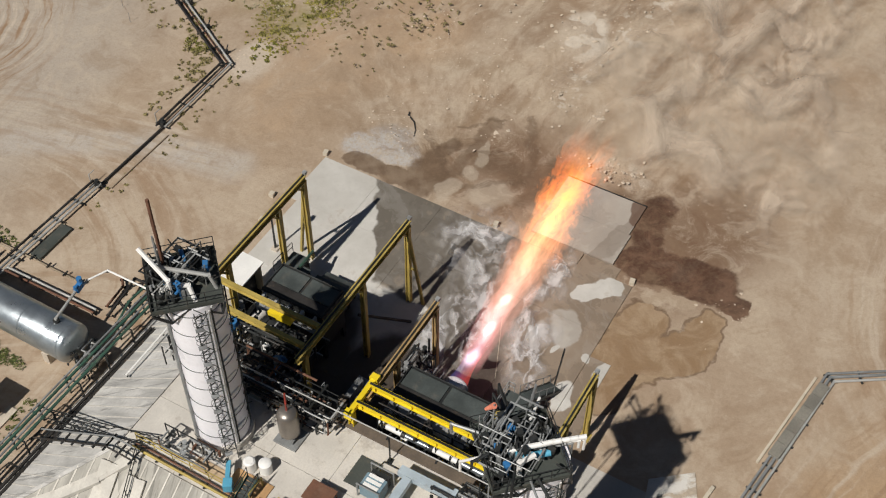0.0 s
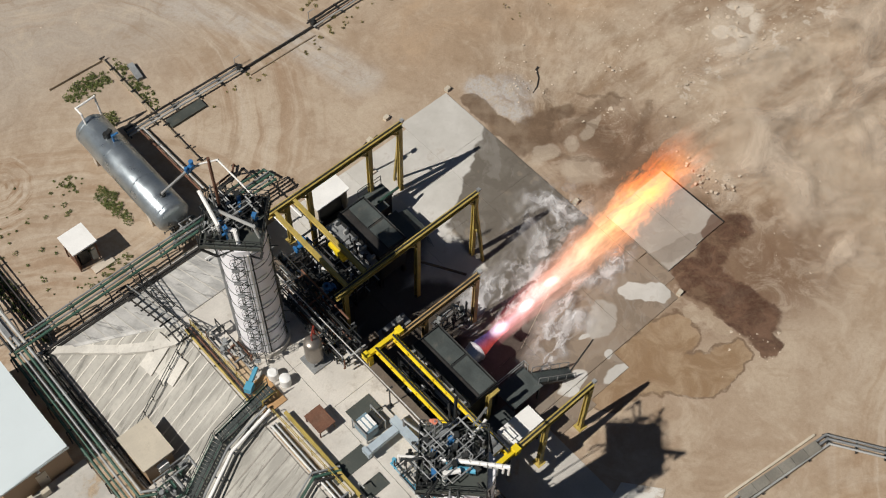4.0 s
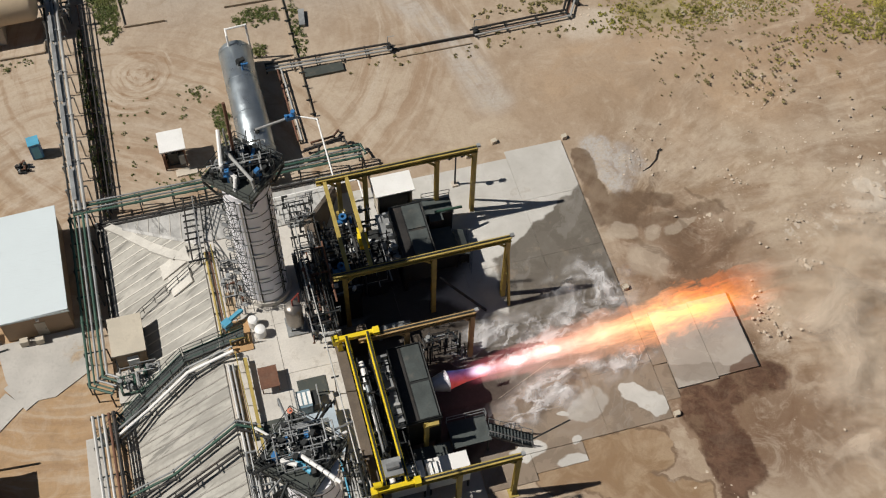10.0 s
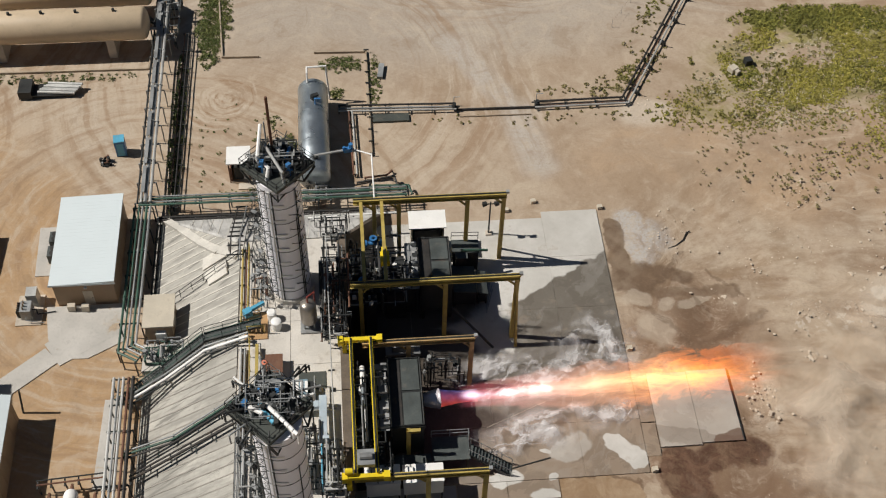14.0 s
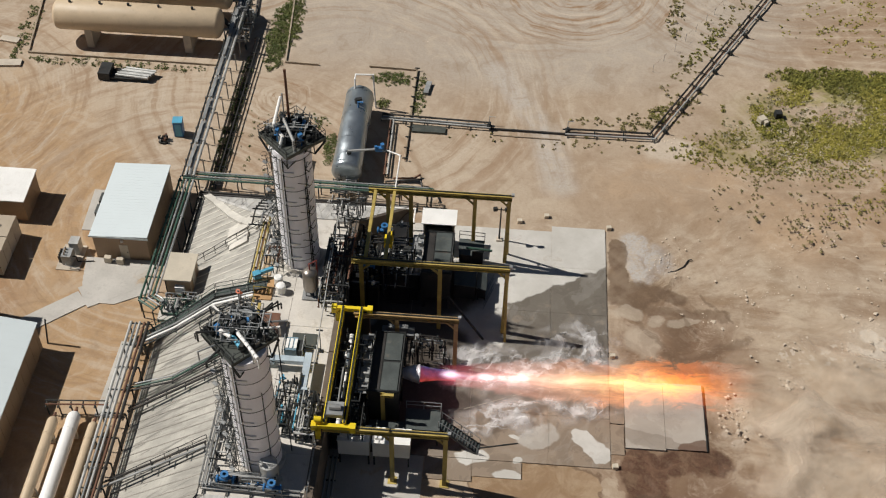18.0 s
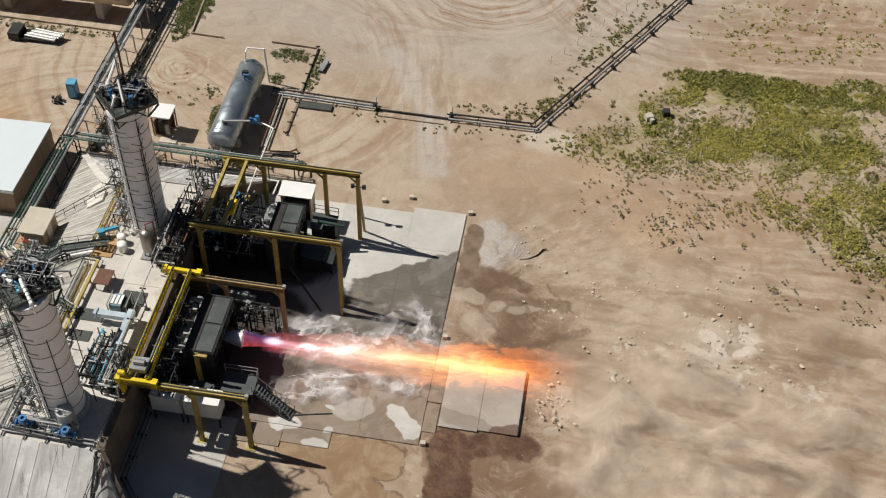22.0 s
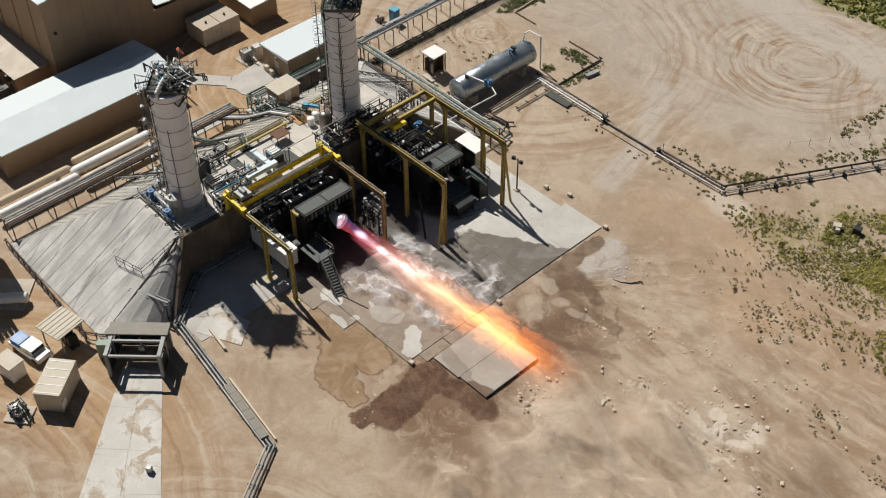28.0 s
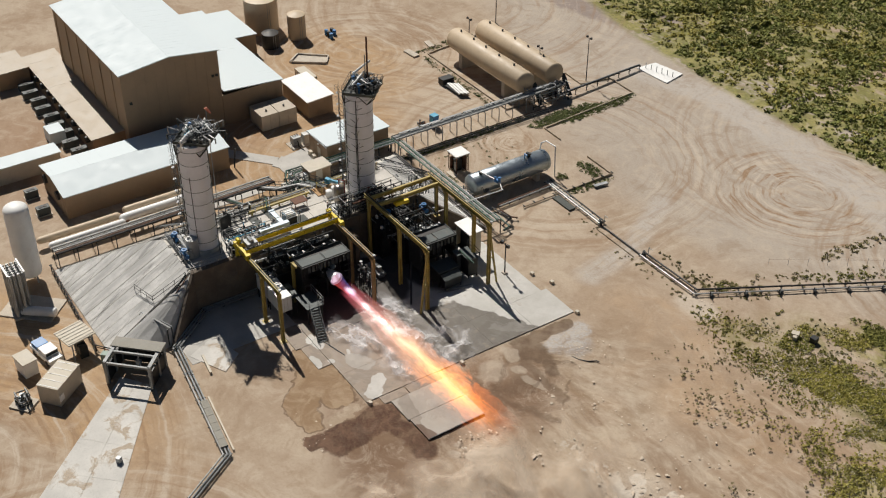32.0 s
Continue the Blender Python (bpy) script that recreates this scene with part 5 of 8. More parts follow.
# ---- engine blocks in the cells ----
def engine_block(x0, x1, y0, y1, z, label, deep):
    b = thing("engine_stand", ((x0 + x1) / 2, (y0 + y1) / 2, 0), label, "test stand", group="engine stands")
    for x in (x0 + 0.15, x1 - 0.15):
        for y in (y0 + 0.15, (y0 + y1) / 2, y1 - 0.15):
            part("column", Geo().ibeam((x, y, 0.08), (x, y, z - 0.25), 0.3, 0.3, 0.05), DARK, b)
    part("back_wall", Geo().box(x0 - 0.1, x0 + 0.05, y0, y1, 0.6, z - 0.25), DARK, b)
    part("side_wall", Geo().box(x0, x1, y0 - 0.08, y0 + 0.04, 1.6, z - 0.25), DARK, b)
    part("side_wall", Geo().box(x0, x1, y1 - 0.04, y1 + 0.08, 1.6, z - 0.25), DARK, b)
    roof = part("roof", Geo().box(x0 - 0.1, x1 + 0.1, y0 - 0.1, y1 + 0.1, z - 0.25, z - 0.1), DARK, b)
    ym = (y0 + y1) / 2
    for a, c in ((y0 + 0.1, ym - 0.12), (ym + 0.12, y1 - 0.1)):
        part("roof_panel", Geo().box(x0 + 0.38 * (x1 - x0), x1 - 0.15, a, c, z - 0.1, z), GREYTOP, roof, "grey-green roof sheet")
    # the roof is closed here; a black sheet gives the slot's darkness
    part("roof_slot", Geo().box(x0 + 0.1, x0 + 0.34 * (x1 - x0), y0 + 0.1, y1 - 0.1, z - 0.1, z - 0.06), BLACKPIPE, roof, "black sheet painted as the shade of an open slot")
    part("roof_lip", Geo().path([(x0, y0, z + 0.05), (x1, y0, z + 0.05), (x1, y1, z + 0.05), (x0, y1, z + 0.05), (x0, y0, z + 0.05)], 0.05, 5), DARK, roof)
    for k in range(int((y1 - y0) / 0.55)):
        part("louvre", Geo().box(x1 + 0.02, x1 + 0.12, y0 + 0.2 + k * 0.55, y0 + 0.55 + k * 0.55, z - 1.1, z - 0.3), GREYTOP if k % 3 else DARK, roof)
    for k in range(4):
        zz = 1.2 + k * 0.95
        part("girt", Geo().beam((x1, y0, zz), (x1, y0 + 0.8, zz), 0.1, 0.16), DARK, b)
        part("girt", Geo().beam((x1, y1, zz), (x1, y1 - 0.8, zz), 0.1, 0.16), DARK, b)
    part("thrust_frame", Geo().cone((x0 + 0.1, ym, 3.6), (x1 - 0.3, ym, 3.7), 1.3, 0.7, 12).beam((x0, ym - 1.2, 2.0), (x1, ym, 3.4), 0.3, 0.3).beam((x0, ym + 1.2, 2.0), (x1, ym, 3.4), 0.3, 0.3), DARK, b)
    part("walkway", Geo().box(x0 - 1.3, x0 - 0.2, y0, y1, z - 0.7, z - 0.62), STEEL, b, "grating walkway behind the stand")
    for k in range(5):
        y = y0 + 0.4 + k * (y1 - y0 - 0.8) / 4
        part("roof_rib", Geo().box(x0 - 0.7, x0 - 0.2, y - 0.1, y + 0.1, z - 0.5, z - 0.05), PIPE if k % 2 else STEEL, b)
    return b


standA = engine_block(-22.5, -19.85, -27.6, -20.9, 6.0, "dark steel engine stand with grey roof sheets, firing", 1)
engine_block(-19.0, -16.2, -12.6, -7.2, 5.5, "dark steel engine stand with grey roof sheets, idle", 1)
part("corner_frame", Geo().ibeam((-21.2, -28.2, 0.1), (-21.2, -28.2, 6.3), 0.35, 0.35).ibeam((-21.2, -28.2, 6.1), (-20.2, -28.2, 6.1), 0.3, 0.3), OCHRE, standA, "yellow hoist bracket")

# the firing engine: bell, turbopump lumps, feed lines; axis tilts down and a little north
EX, AX = Vector((-18.3, -23.75, 3.72)), Vector((27.2, 2.6, -2.6)).normalized()
engine = thing("rocket_engine", EX, "pale metal rocket engine with a flared bell", "engine")
g = Geo()
prof = [(-2.6, 0.28), (-2.2, 0.24), (-1.8, 0.36), (-1.2, 0.58), (-0.6, 0.76), (0.0, 0.86)]
for (a, r0), (b, r1) in zip(prof, prof[1:]):
    g.cone(EX + AX * a, EX + AX * b, r0, r1, 28, caps=False)
part("bell", g, BELL, engine)
for k in range(4):
    a = -1.9 + k * 0.5
    r = 0.28 + 0.15 * k
    part("bell_band", Geo().cone(EX + AX * a, EX + AX * (a + 0.07), r + 0.08, r + 0.1, 28), BELL, engine)
part("rim", Geo().cone(EX - AX * 0.08, EX + AX * 0.02, 0.9, 0.91, 28, caps=False).cone(EX + AX * 0.02, EX - AX * 0.3, 0.91, 0.78, 28, caps=False), BELL, engine)
part("chamber", Geo().capsule(EX - AX * 3.4, EX - AX * 2.5, 0.42, 18), STEEL, engine)
part("turbopump", Geo().capsule(EX - AX * 3.2 + Vector((0, 0.9, 0.1)), EX - AX * 2.0 + Vector((0, 0.9, 0.1)), 0.36, 16), STEEL, engine)
for s in (-1, 1):
    part("feed_line", Geo().path([EX - AX * 3.6 + Vector((0, s * 0.6, 0.8)), EX - AX * 2.7 + Vector((0, s * 0.7, 0.5)), EX - AX * 1.9 + Vector((0, s * 0.75, 0.1))], 0.13, 8), PIPE, engine)

# ---- pipework heaps ----
def pipe_heap(name, lo, hi, count, mats, label, seed, radius=(0.03, 0.105), category="pipework", legs=True):
    """Orthogonal pipes with elbows, valves and stands in a block of space."""
    r = random.Random(seed)
    t = thing(name, ((lo[0] + hi[0]) / 2, (lo[1] + hi[1]) / 2, lo[2]), label, category, group="pipework")

    def spot():
        return [r.uniform(lo[k], hi[k]) for k in range(3)]

    for i in range(int(count * 1.5)):
        p = spot()
        pts = [tuple(p)]
        order = r.sample([0, 1, 2], 3)
        for k in order[: r.choice((2, 2, 3))]:
            p[k] = r.uniform(lo[k], hi[k]) if k != 2 else lo[2] + (hi[2] - lo[2]) * r.choice((0.15, 0.4, 0.7, 1.0))
            pts.append(tuple(p))
        rad = r.uniform(*radius)
        m = r.choice(mats)
        pipe = part("pipe", Geo().path(pts, rad, 7), m, t)
        if r.random() < 0.45:
            a, b = Vector(pts[0]), Vector(pts[1])
            c = a.lerp(b, r.uniform(0.3, 0.7))
            part("valve", Geo().obox(c, (rad * 3.4, rad * 3.4, rad * 3.0), r.uniform(0, 90)).tube(c, c + Vector((0, 0, rad * 5)), rad * 0.6, 6).cone(c + Vector((0, 0, rad * 5)), c + Vector((0, 0, rad * 5.6)), rad * 1.9, rad * 1.9, 10), r.choice((m, DARK, STEEL)), pipe)
        if legs and r.random() < 0.6:
            c = Vector(pts[-1])
            part("stand", Geo().beam((c.x, c.y, lo[2]), (c.x, c.y, max(c.z, lo[2] + 0.1)), 0.08, 0.08), DARK, t)
    return t


CELL_MIX = [DARK, BLACKPIPE, DARK, STEEL, DARK, BLACKPIPE, DARK]
pipe_heap("cell_pipework", (-25.6, -14.4, 3.2), (-19.6, -6.6, 6.2), 36, CELL_MIX, "tangle of dark and clad pipes above the idle cell", 3)
pipe_heap("cell_pipework", (-25.7, -31.6, 3.4), (-22.6, -20.8, 6.6), 44, CELL_MIX, "dark feed pipes and valves behind the firing stand", 4)
pipe_heap("cell_pipework", (-19.4, -20.6, 0.2), (-15.6, -19.2, 4.4), 16, CELL_MIX, "dark pipes and brackets beside the firing stand", 5)
pipe_heap("deck_pipework", (-28.2, -19.4, 6.1), (-25.4, -8.2, 8.4), 44, [DARK, STEEL, BLACKPIPE, PIPE, DARK, RUST], "dense dark pipework along the deck's edge", 6)
pipe_heap("deck_pipework", (-28.2, -34.0, 6.1), (-26.5, -28.8, 7.5), 26, [STEEL, DARK, DARK, PIPE], "grey valves and pipes along the deck's edge", 7)
pipe_heap("deck_pipework", (-34.4, -15.0, 6.1), (-32.9, -9.4, 7.4), 14, [STEEL, DARK, RUST, STEEL, DARK, PIPE], "grey and red pipes at the tower's foot", 8)
pipe_heap("deck_pipework", (-34.9, -38.9, 6.1), (-28.6, -37.4, 7.4), 16, [STEEL, PIPE, BLUE, DARK], "grey pipes with blue valves at the deck's south edge", 9)
pipe_heap("deck_pipework", (-35.2, -36.6, 6.1), (-33.2, -27.0, 7.2), 18, [STEEL, PIPE, DARK], "grey pipes beside the tower", 10)
pipe_heap("deck_pipework", (-30.6, -33.4, 6.1), (-28.2, -27.2, 7.6), 26, [STEEL, DARK, STEEL, DARK, PIPE, CYAN, DARK], "pale blue and grey pump pipes on the deck", 11)
pipe_heap("skid_pipework", (-44.4, -17.4, 1.9), (-40.8, -15.2, 3.0), 18, [STEEL, PIPE, GREEN, STEEL], "grey pipes and valves on a bank landing", 12)
pipe_heap("tank_pipework", (-30.2, 1.9, 0.3), (-27.2, 3.6, 2.0), 14, [STEEL, PIPE, DARK], "grey valve pipes at the steel tank's end", 13)
pipe_heap("bank_pipework", (-29.0, -7.4, 6.1), (-25.2, -5.4, 8.6), 16, [STEEL, PIPE, DARK], "thin posts and pipes at the bank's crest", 14)
pipe_heap("tank_pipework", (-46.6, 26.4, 0.3), (-43.6, 34.0, 3.2), 26, [STEEL, DARK, STEEL, PIPE], "grey valve pipes at the tan tanks' ends", 15)
for k, (x, y) in enumerate(((-33.2, -38.4), (-29.2, -38.9), (-24.4, -12.4), (-23.2, -7.6))):
    v = thing("valve", (x, y, 6.0), "blue control valve on a grey pipe", "valve", group="blue valves")
    z = 6.9 if k < 2 else 5.6
    part("body", Geo().tube((x - 0.7, y, z), (x + 0.7, y, z), 0.2, 10).tube((x - 0.75, y, z), (x - 0.6, y, z), 0.34, 10).tube((x + 0.6, y, z), (x + 0.75, y, z), 0.34, 10), BLUE, v)
    part("actuator", Geo().tube((x, y, z), (x, y, z + 0.8), 0.16, 8).cone((x, y, z + 0.55), (x, y, z + 0.8), 0.36, 0.36, 12), BLUE, v)
    part("foot", Geo().box(x - 0.1, x + 0.1, y - 0.1, y + 0.1, 6.0 if k < 2 else 0.1, z), STEEL, v)

# long pale service pipes on the deck's edge
pipe_rack("service_pipe", [(-27.5, -9.0, 9.0), (-27.2, -31.0, 9.0)], [(0, 0, 0.05, PIPE)], 0, "long pale service pipe above the deck's edge", width=0.6, spacing=3.4)
for y in np.arange(-30.5, -9, 6.8):
    solo("pipe_stand", Geo().beam((-27.33, y, 6.0), (-27.33, y, 8.95), 0.08, 0.08).box(-27.5, -27.1, y - 0.2, y + 0.2, 6.0, 6.05), DARK, "dark steel stand under the service pipe", "stand", group="service pipe stands")

# cabinets, platforms and stairs south of the firing stand
for x0, x1, y0, y1, z in ((-24.9, -22.1, -31.6, -29.9, 3.6), (-21.8, -18.5, -31.6, -30.0, 3.6)):
    c = thing("equipment_cabinet", ((x0 + x1) / 2, (y0 + y1) / 2, 0), "off-white steel equipment cabinet on a dark stand", "cabinet", group="white cabinets")
    part("body", Geo().box(x0, x1, y0, y1, 1.5, z), WHITE, c)
    part("lid", Geo().box(x0 - 0.06, x1 + 0.06, y0 - 0.06, y1 + 0.06, z, z + 0.08), WHITE, c)
    for x in (x0 + 0.1, x1 - 0.1):
        for y in (y0 + 0.1, y1 - 0.1):
            part("leg", Geo().box(x - 0.07, x + 0.07, y - 0.07, y + 0.07, 0.0, 1.5), DARK, c)
    for k in range(4):
        part("door_seam", Geo().box(x1 + 0.003, x1 + 0.02, y0 + 0.1 + k * 0.45, y0 + 0.13 + k * 0.45, 1.6, z - 0.1), BEIGE, c)
    part("cap_block", Geo().box(x0 + 0.2, x0 + 0.8, y0 + 0.3, y1 - 0.3, z + 0.08, z + 0.3), WHITE, c)
landing = thing("access_platform", (-17.4, -28, 0), "grey steel access platform beside the firing stand", "platform")
part("floor", Geo().box(-19.2, -16.0, -29.2, -26.9, 2.5, 2.62), GREYTOP, landing)
part("floor", Geo().box(-22.4, -19.3, -29.9, -28.4, 2.4, 2.52), GREYTOP, landing)
for x, y in ((-19.0, -29.0), (-16.2, -29.0), (-19.0, -27.1), (-16.2, -27.1), (-22.2, -29.7)):
    part("leg", Geo().beam((x, y, 0.1), (x, y, 2.5), 0.14, 0.14), DARK, landing)
railing([(-19.2, -26.9, 2.62), (-16.0, -26.9, 2.62), (-16.0, -27.4, 2.62)], STEEL, "", parent=landing)
stair = thing("stairs", (-14.5, -28.6, 0), "grey steel stairs down to the pad", "stairs")
S0, S1 = Vector((-16.0, -28.3, 2.55)), Vector((-12.4, -29.2, 0.1))
for s in (-0.55, 0.55):
    off = Vector((0.24 * s, 0.97 * s, 0))
    part("stringer", Geo().beam(S0 + off, S1 + off, 0.08, 0.24), DARK, stair)
    part("handrail", Geo().tube(S0 + off + Vector((0, 0, 1)), S1 + off + Vector((0, 0, 1)), 0.035, 5), STEEL, stair)
    for k in range(5):
        q = S0.lerp(S1, k / 4) + off
        part("post", Geo().tube(q, q + Vector((0, 0, 1)), 0.035, 5), STEEL, stair)
for k in range(13):
    q = S0.lerp(S1, (k + 0.5) / 13)
    part("tread", Geo().obox(q, (0.26, 1.05, 0.05), -14), GREYTOP, stair)

# idle cell: white cabin, tilted deflector sheet, ladder racks, side platform
for nm, boxes, lb in (("instrument_cabinet", ((-25.7, -24.4, -14.6, -12.2, 0.1, 5.2), (-24.2, -23.2, -14.2, -12.8, 0.1, 4.4)), "dark valve panel against the cell's wall"), ("instrument_cabinet", ((-25.7, -24.2, -11.4, -9.2, 0.1, 5.6), (-24.1, -22.8, -11.0, -9.6, 0.1, 4.6)), "dark valve panel against the cell's wall"),
                      ("instrument_cabinet", ((-25.7, -24.6, -30.2, -26.6, 0.1, 4.8), (-24.5, -23.4, -29.6, -27.4, 0.1, 4.2)), "dark valve panel behind the firing stand"), ("instrument_cabinet", ((-25.7, -24.6, -25.4, -21.6, 0.1, 5.0), (-24.5, -23.3, -24.8, -22.6, 0.1, 4.4)), "dark valve panel behind the firing stand"), ("instrument_cabinet", ((-22.2, -20.4, -12.4, -8.2, 0.1, 4.2), (-20.3, -19.5, -11.8, -9.0, 0.1, 4.8)), "dark equipment rack behind the idle stand")):
    vp = thing(nm, ((boxes[0][0] + boxes[0][1]) / 2, (boxes[0][2] + boxes[0][3]) / 2, 0.1), lb, "panel", group="dark panels in the cells")
    for k, b in enumerate(boxes):
        c = part("housing", Geo().box(*b), DARK, vp, smooth=False)
        x0, x1, y0, y1, z0, z1 = b
        for q in range(5):
            yy = y0 + (q + 0.5) * (y1 - y0) / 5
            part("shelf_bar", Geo().box(x0 - 0.05, x1 + 0.08, yy - 0.06, yy + 0.06, z1 + 0.004, z1 + 0.1), STEEL if (q + k) % 3 == 0 else DARK, c)
        for q in range(3):
            part("instrument", Geo().obox((rnd.uniform(x0 + 0.2, x1 - 0.2), rnd.uniform(y0 + 0.2, y1 - 0.2), z1 + 0.25), (rnd.uniform(0.2, 0.5), rnd.uniform(0.2, 0.4), 0.45), rnd.uniform(0, 90)), (STEEL, WHITE, DARK)[q], c)
slot = thing("feed_duct", (-24.8, -26.5, 5.2), "silver feed duct between the crane girders", "duct")
for k in range(5):
    part("duct_piece", Geo().tube((-24.8, -21.2 - 2.2 * k, 5.5), (-24.8, -23.1 - 2.2 * k, 5.5), 0.22, 12), TANKSTEEL if k % 2 else WHITE, slot)
    part("coupling", Geo().tube((-24.8, -23.1 - 2.2 * k, 5.5), (-24.8, -23.4 - 2.2 * k, 5.5), 0.28, 12), DARK, slot)
    part("hanger", Geo().beam((-24.8, -22.2 - 2.2 * k, 4.9), (-24.8, -22.2 - 2.2 * k, 5.28), 0.1, 0.1), DARK, slot)
cabin = thing("control_cabin", (-18.2, -4.6, 0), "off-white cabin with a dark open front", "cabin")
part("wall", Geo().box(-19.5, -16.3, -3.3, -3.15, 1.0, 4.3).box(-19.5, -19.35, -4.9, -3.3, 1.0, 4.3).box(-16.45, -16.3, -4.9, -3.3, 1.0, 4.3), BEIGE, cabin)
part("roof", Geo().hull([(-19.7, -5.1, 4.4), (-16.1, -5.1, 4.4), (-16.1, -2.95, 4.52), (-19.7, -2.95, 4.52)], [(-19.7, -5.1, 4.28), (-16.1, -5.1, 4.28), (-16.1, -2.95, 4.4), (-19.7, -2.95, 4.4)]), WHITE, cabin, smooth=False)
part("floor", Geo().box(-19.5, -16.3, -4.9, -3.15, 0.85, 1.0), DARK, cabin)
part("rack", Geo().box(-19.2, -16.6, -4.4, -3.4, 1.0, 3.2), DARK, cabin)
for x in (-19.4, -16.4):
    for y in (-4.8, -3.25):
        part("leg", Geo().box(x - 0.08, x + 0.08, y - 0.08, y + 0.08, 0.0, 0.85), DARK, cabin)
defl = thing("deflector_sheet", (-13.6, -8.5, 0), "grey-green tilted steel sheets beside the idle stand", "deflector")
for x0, x1, y0, y1, za, zb in ((-15.7, -13.1, -7.35, -5.75, 3.25, 3.1), (-15.9, -13.7, -11.5, -8.4, 2.6, 2.35), (-13.6, -12.6, -11.3, -8.6, 2.1, 1.7), (-15.5, -14.3, -8.3, -7.5, 3.6, 3.5)):
    sh0 = part("sheet", Geo().hull([(x0, y0, za), (x1, y0, zb), (x1, y1, zb), (x0, y1, za)], [(x0, y0, za - 0.12), (x1, y0, zb - 0.12), (x1, y1, zb - 0.12), (x0, y1, za - 0.12)]), GREYTOP, defl, smooth=False)
    part("skirt", Geo().box(x0 + 0.1, x1 - 0.1, y0 + 0.1, y0 + 0.18, 0.4, zb - 0.13).box(x1 - 0.18, x1 - 0.1, y0 + 0.2, y1 - 0.1, 0.4, zb - 0.13), DARK, sh0)
    for x in (x0 + 0.15, x1 - 0.15):
        for y in (y0 + 0.15, y1 - 0.15):
            part("leg", Geo().beam((x, y, 0.1), (x, y, zb - 0.14), 0.14, 0.14), DARK, sh0)
part("cross_tube", Geo().tube((-14.9, -7.5, 3.75), (-12.3, -7.1, 3.1), 0.13, 8), GREEN, defl, "grey-green tube across the sheets")
railing([(-15.7, -5.7, 3.25), (-13.1, -5.7, 3.1)], DARK, "", parent=defl)
for y in (-8.0, -9.4):
    lr = thing("ladder_frame", (-12.2, y, 0), "steel ladder frame lying on the pad", "ladder")
    for s in (0, 0.55):
        part("rail", Geo().beam((-12.8, y - 3 + s, 0.2), (-11.9, y + s - 0.2, 0.2), 0.06, 0.06), STEEL, lr)
    for k in range(5):
        part("rung", Geo().beam((-12.75 + 0.17 * k, y - 2.7 + 0.5 * k, 0.2), (-12.75 + 0.17 * k, y - 2.1 + 0.5 * k, 0.2), 0.05, 0.05), STEEL, lr)
solo("shaft_tube", Geo().tube((-16.3, -14.0, 3.6), (-12.6, -16.4, 0.2), 0.12, 8), BLACKPIPE, "black tube leaning beside the gantry", "tube")
solo("transport_dolly", Geo().box(-22.6, -19.4, -17.0, -15.9, 0.5, 0.8).box(-22.4, -22.1, -16.9, -16.0, 0.08, 0.5).box(-19.9, -19.6, -16.9, -16.0, 0.08, 0.5).box(-22, -20, -16.7, -16.2, 0.8, 1.5), STEEL, "grey transport dolly in the shaded cell", "dolly")
lamp = thing("lamp_post", (-11.6, -2.6, 0), "dark lamp post with two floodlights", "lamp", group="lamp posts")
part("post", Geo().cone((-11.6, -2.6, 0), (-11.6, -2.6, 4.9), 0.1, 0.07, 8), DARK, lamp)
part("arm", Geo().beam((-12.2, -2.6, 4.6), (-11.0, -2.6, 4.6), 0.08, 0.08), DARK, lamp)
for x in (-12.2, -11.0):
    part("floodlight", Geo().obox((x, -2.7, 4.75), (0.42, 0.32, 0.4), 15), DARK, lamp)
part("base", Geo().box(-11.9, -11.3, -2.9, -2.3, 0, 0.3), EARTHGREY, lamp)
for x, y, h in ((-47.9, 40.5, 7.7), (-51.4, 33.2, 6.5), (-74.4, 41.0, 7.0), (-68.5, 31.0, 5.5)):
    lp = thing("lamp_post", (x, y, 0), "thin dark lamp post by the tan tanks", "lamp", group="lamp posts")
    part("post", Geo().cone((x, y, 0), (x, y, h), 0.1, 0.06, 7), DARK, lp)
    part("arm", Geo().beam((x - 0.5, y, h), (x + 0.5, y, h), 0.07, 0.07), DARK, lp)
    for s in (-0.5, 0.5):
        part("floodlight", Geo().obox((x + s, y, h + 0.1), (0.3, 0.3, 0.3), 20), DARK, lp)

# ---- deck furniture ----
vessel = thing("pressure_vessel", (-29.2, -16.9, 6), "dull steel upright vessel on a skid", "vessel")
part("skid", Geo().box(-30.0, -28.3, -17.8, -16.0, 6.02, 6.2), STEEL, vessel)
part("shell", Geo().capsule((-29.2, -16.9, 7.0), (-29.2, -16.9, 9.0), 0.72, 24, 0.6), surface("bronze_grey_steel", (0.3, 0.27, 0.24), 0.4, 0.7, var=0.12), vessel)
for a in (45, 135, 225, 315):
    part("leg", Geo().beam((-29.2 + 0.62 * math.cos(radians(a)), -16.9 + 0.62 * math.sin(radians(a)), 6.2), (-29.2 + 0.6 * math.cos(radians(a)), -16.9 + 0.6 * math.sin(radians(a)), 7.2), 0.1, 0.1), STEEL, vessel)
part("outlet", Geo().path([(-29.2, -16.9, 9.3), (-29.2, -16.9, 10.2), (-28.6, -16.4, 10.2), (-28.6, -16.4, 7)], 0.07, 6), RED, vessel)
for x, y, r in ((-32.5, -15.9, 0.42), (-32.1, -16.9, 0.45)):
    solo("drum", Geo().cone((x, y, 6.02), (x, y, 6.95), r, r, 20).cone((x, y, 6.95), (x, y, 7.05), r, r * 0.7, 20), WHITE, "white plastic drum on the deck", "drum", group="white drums")
pump = thing("pump_unit", (-33.8, -15.9, 6), "light blue pump unit on a timber-coloured base", "pump")
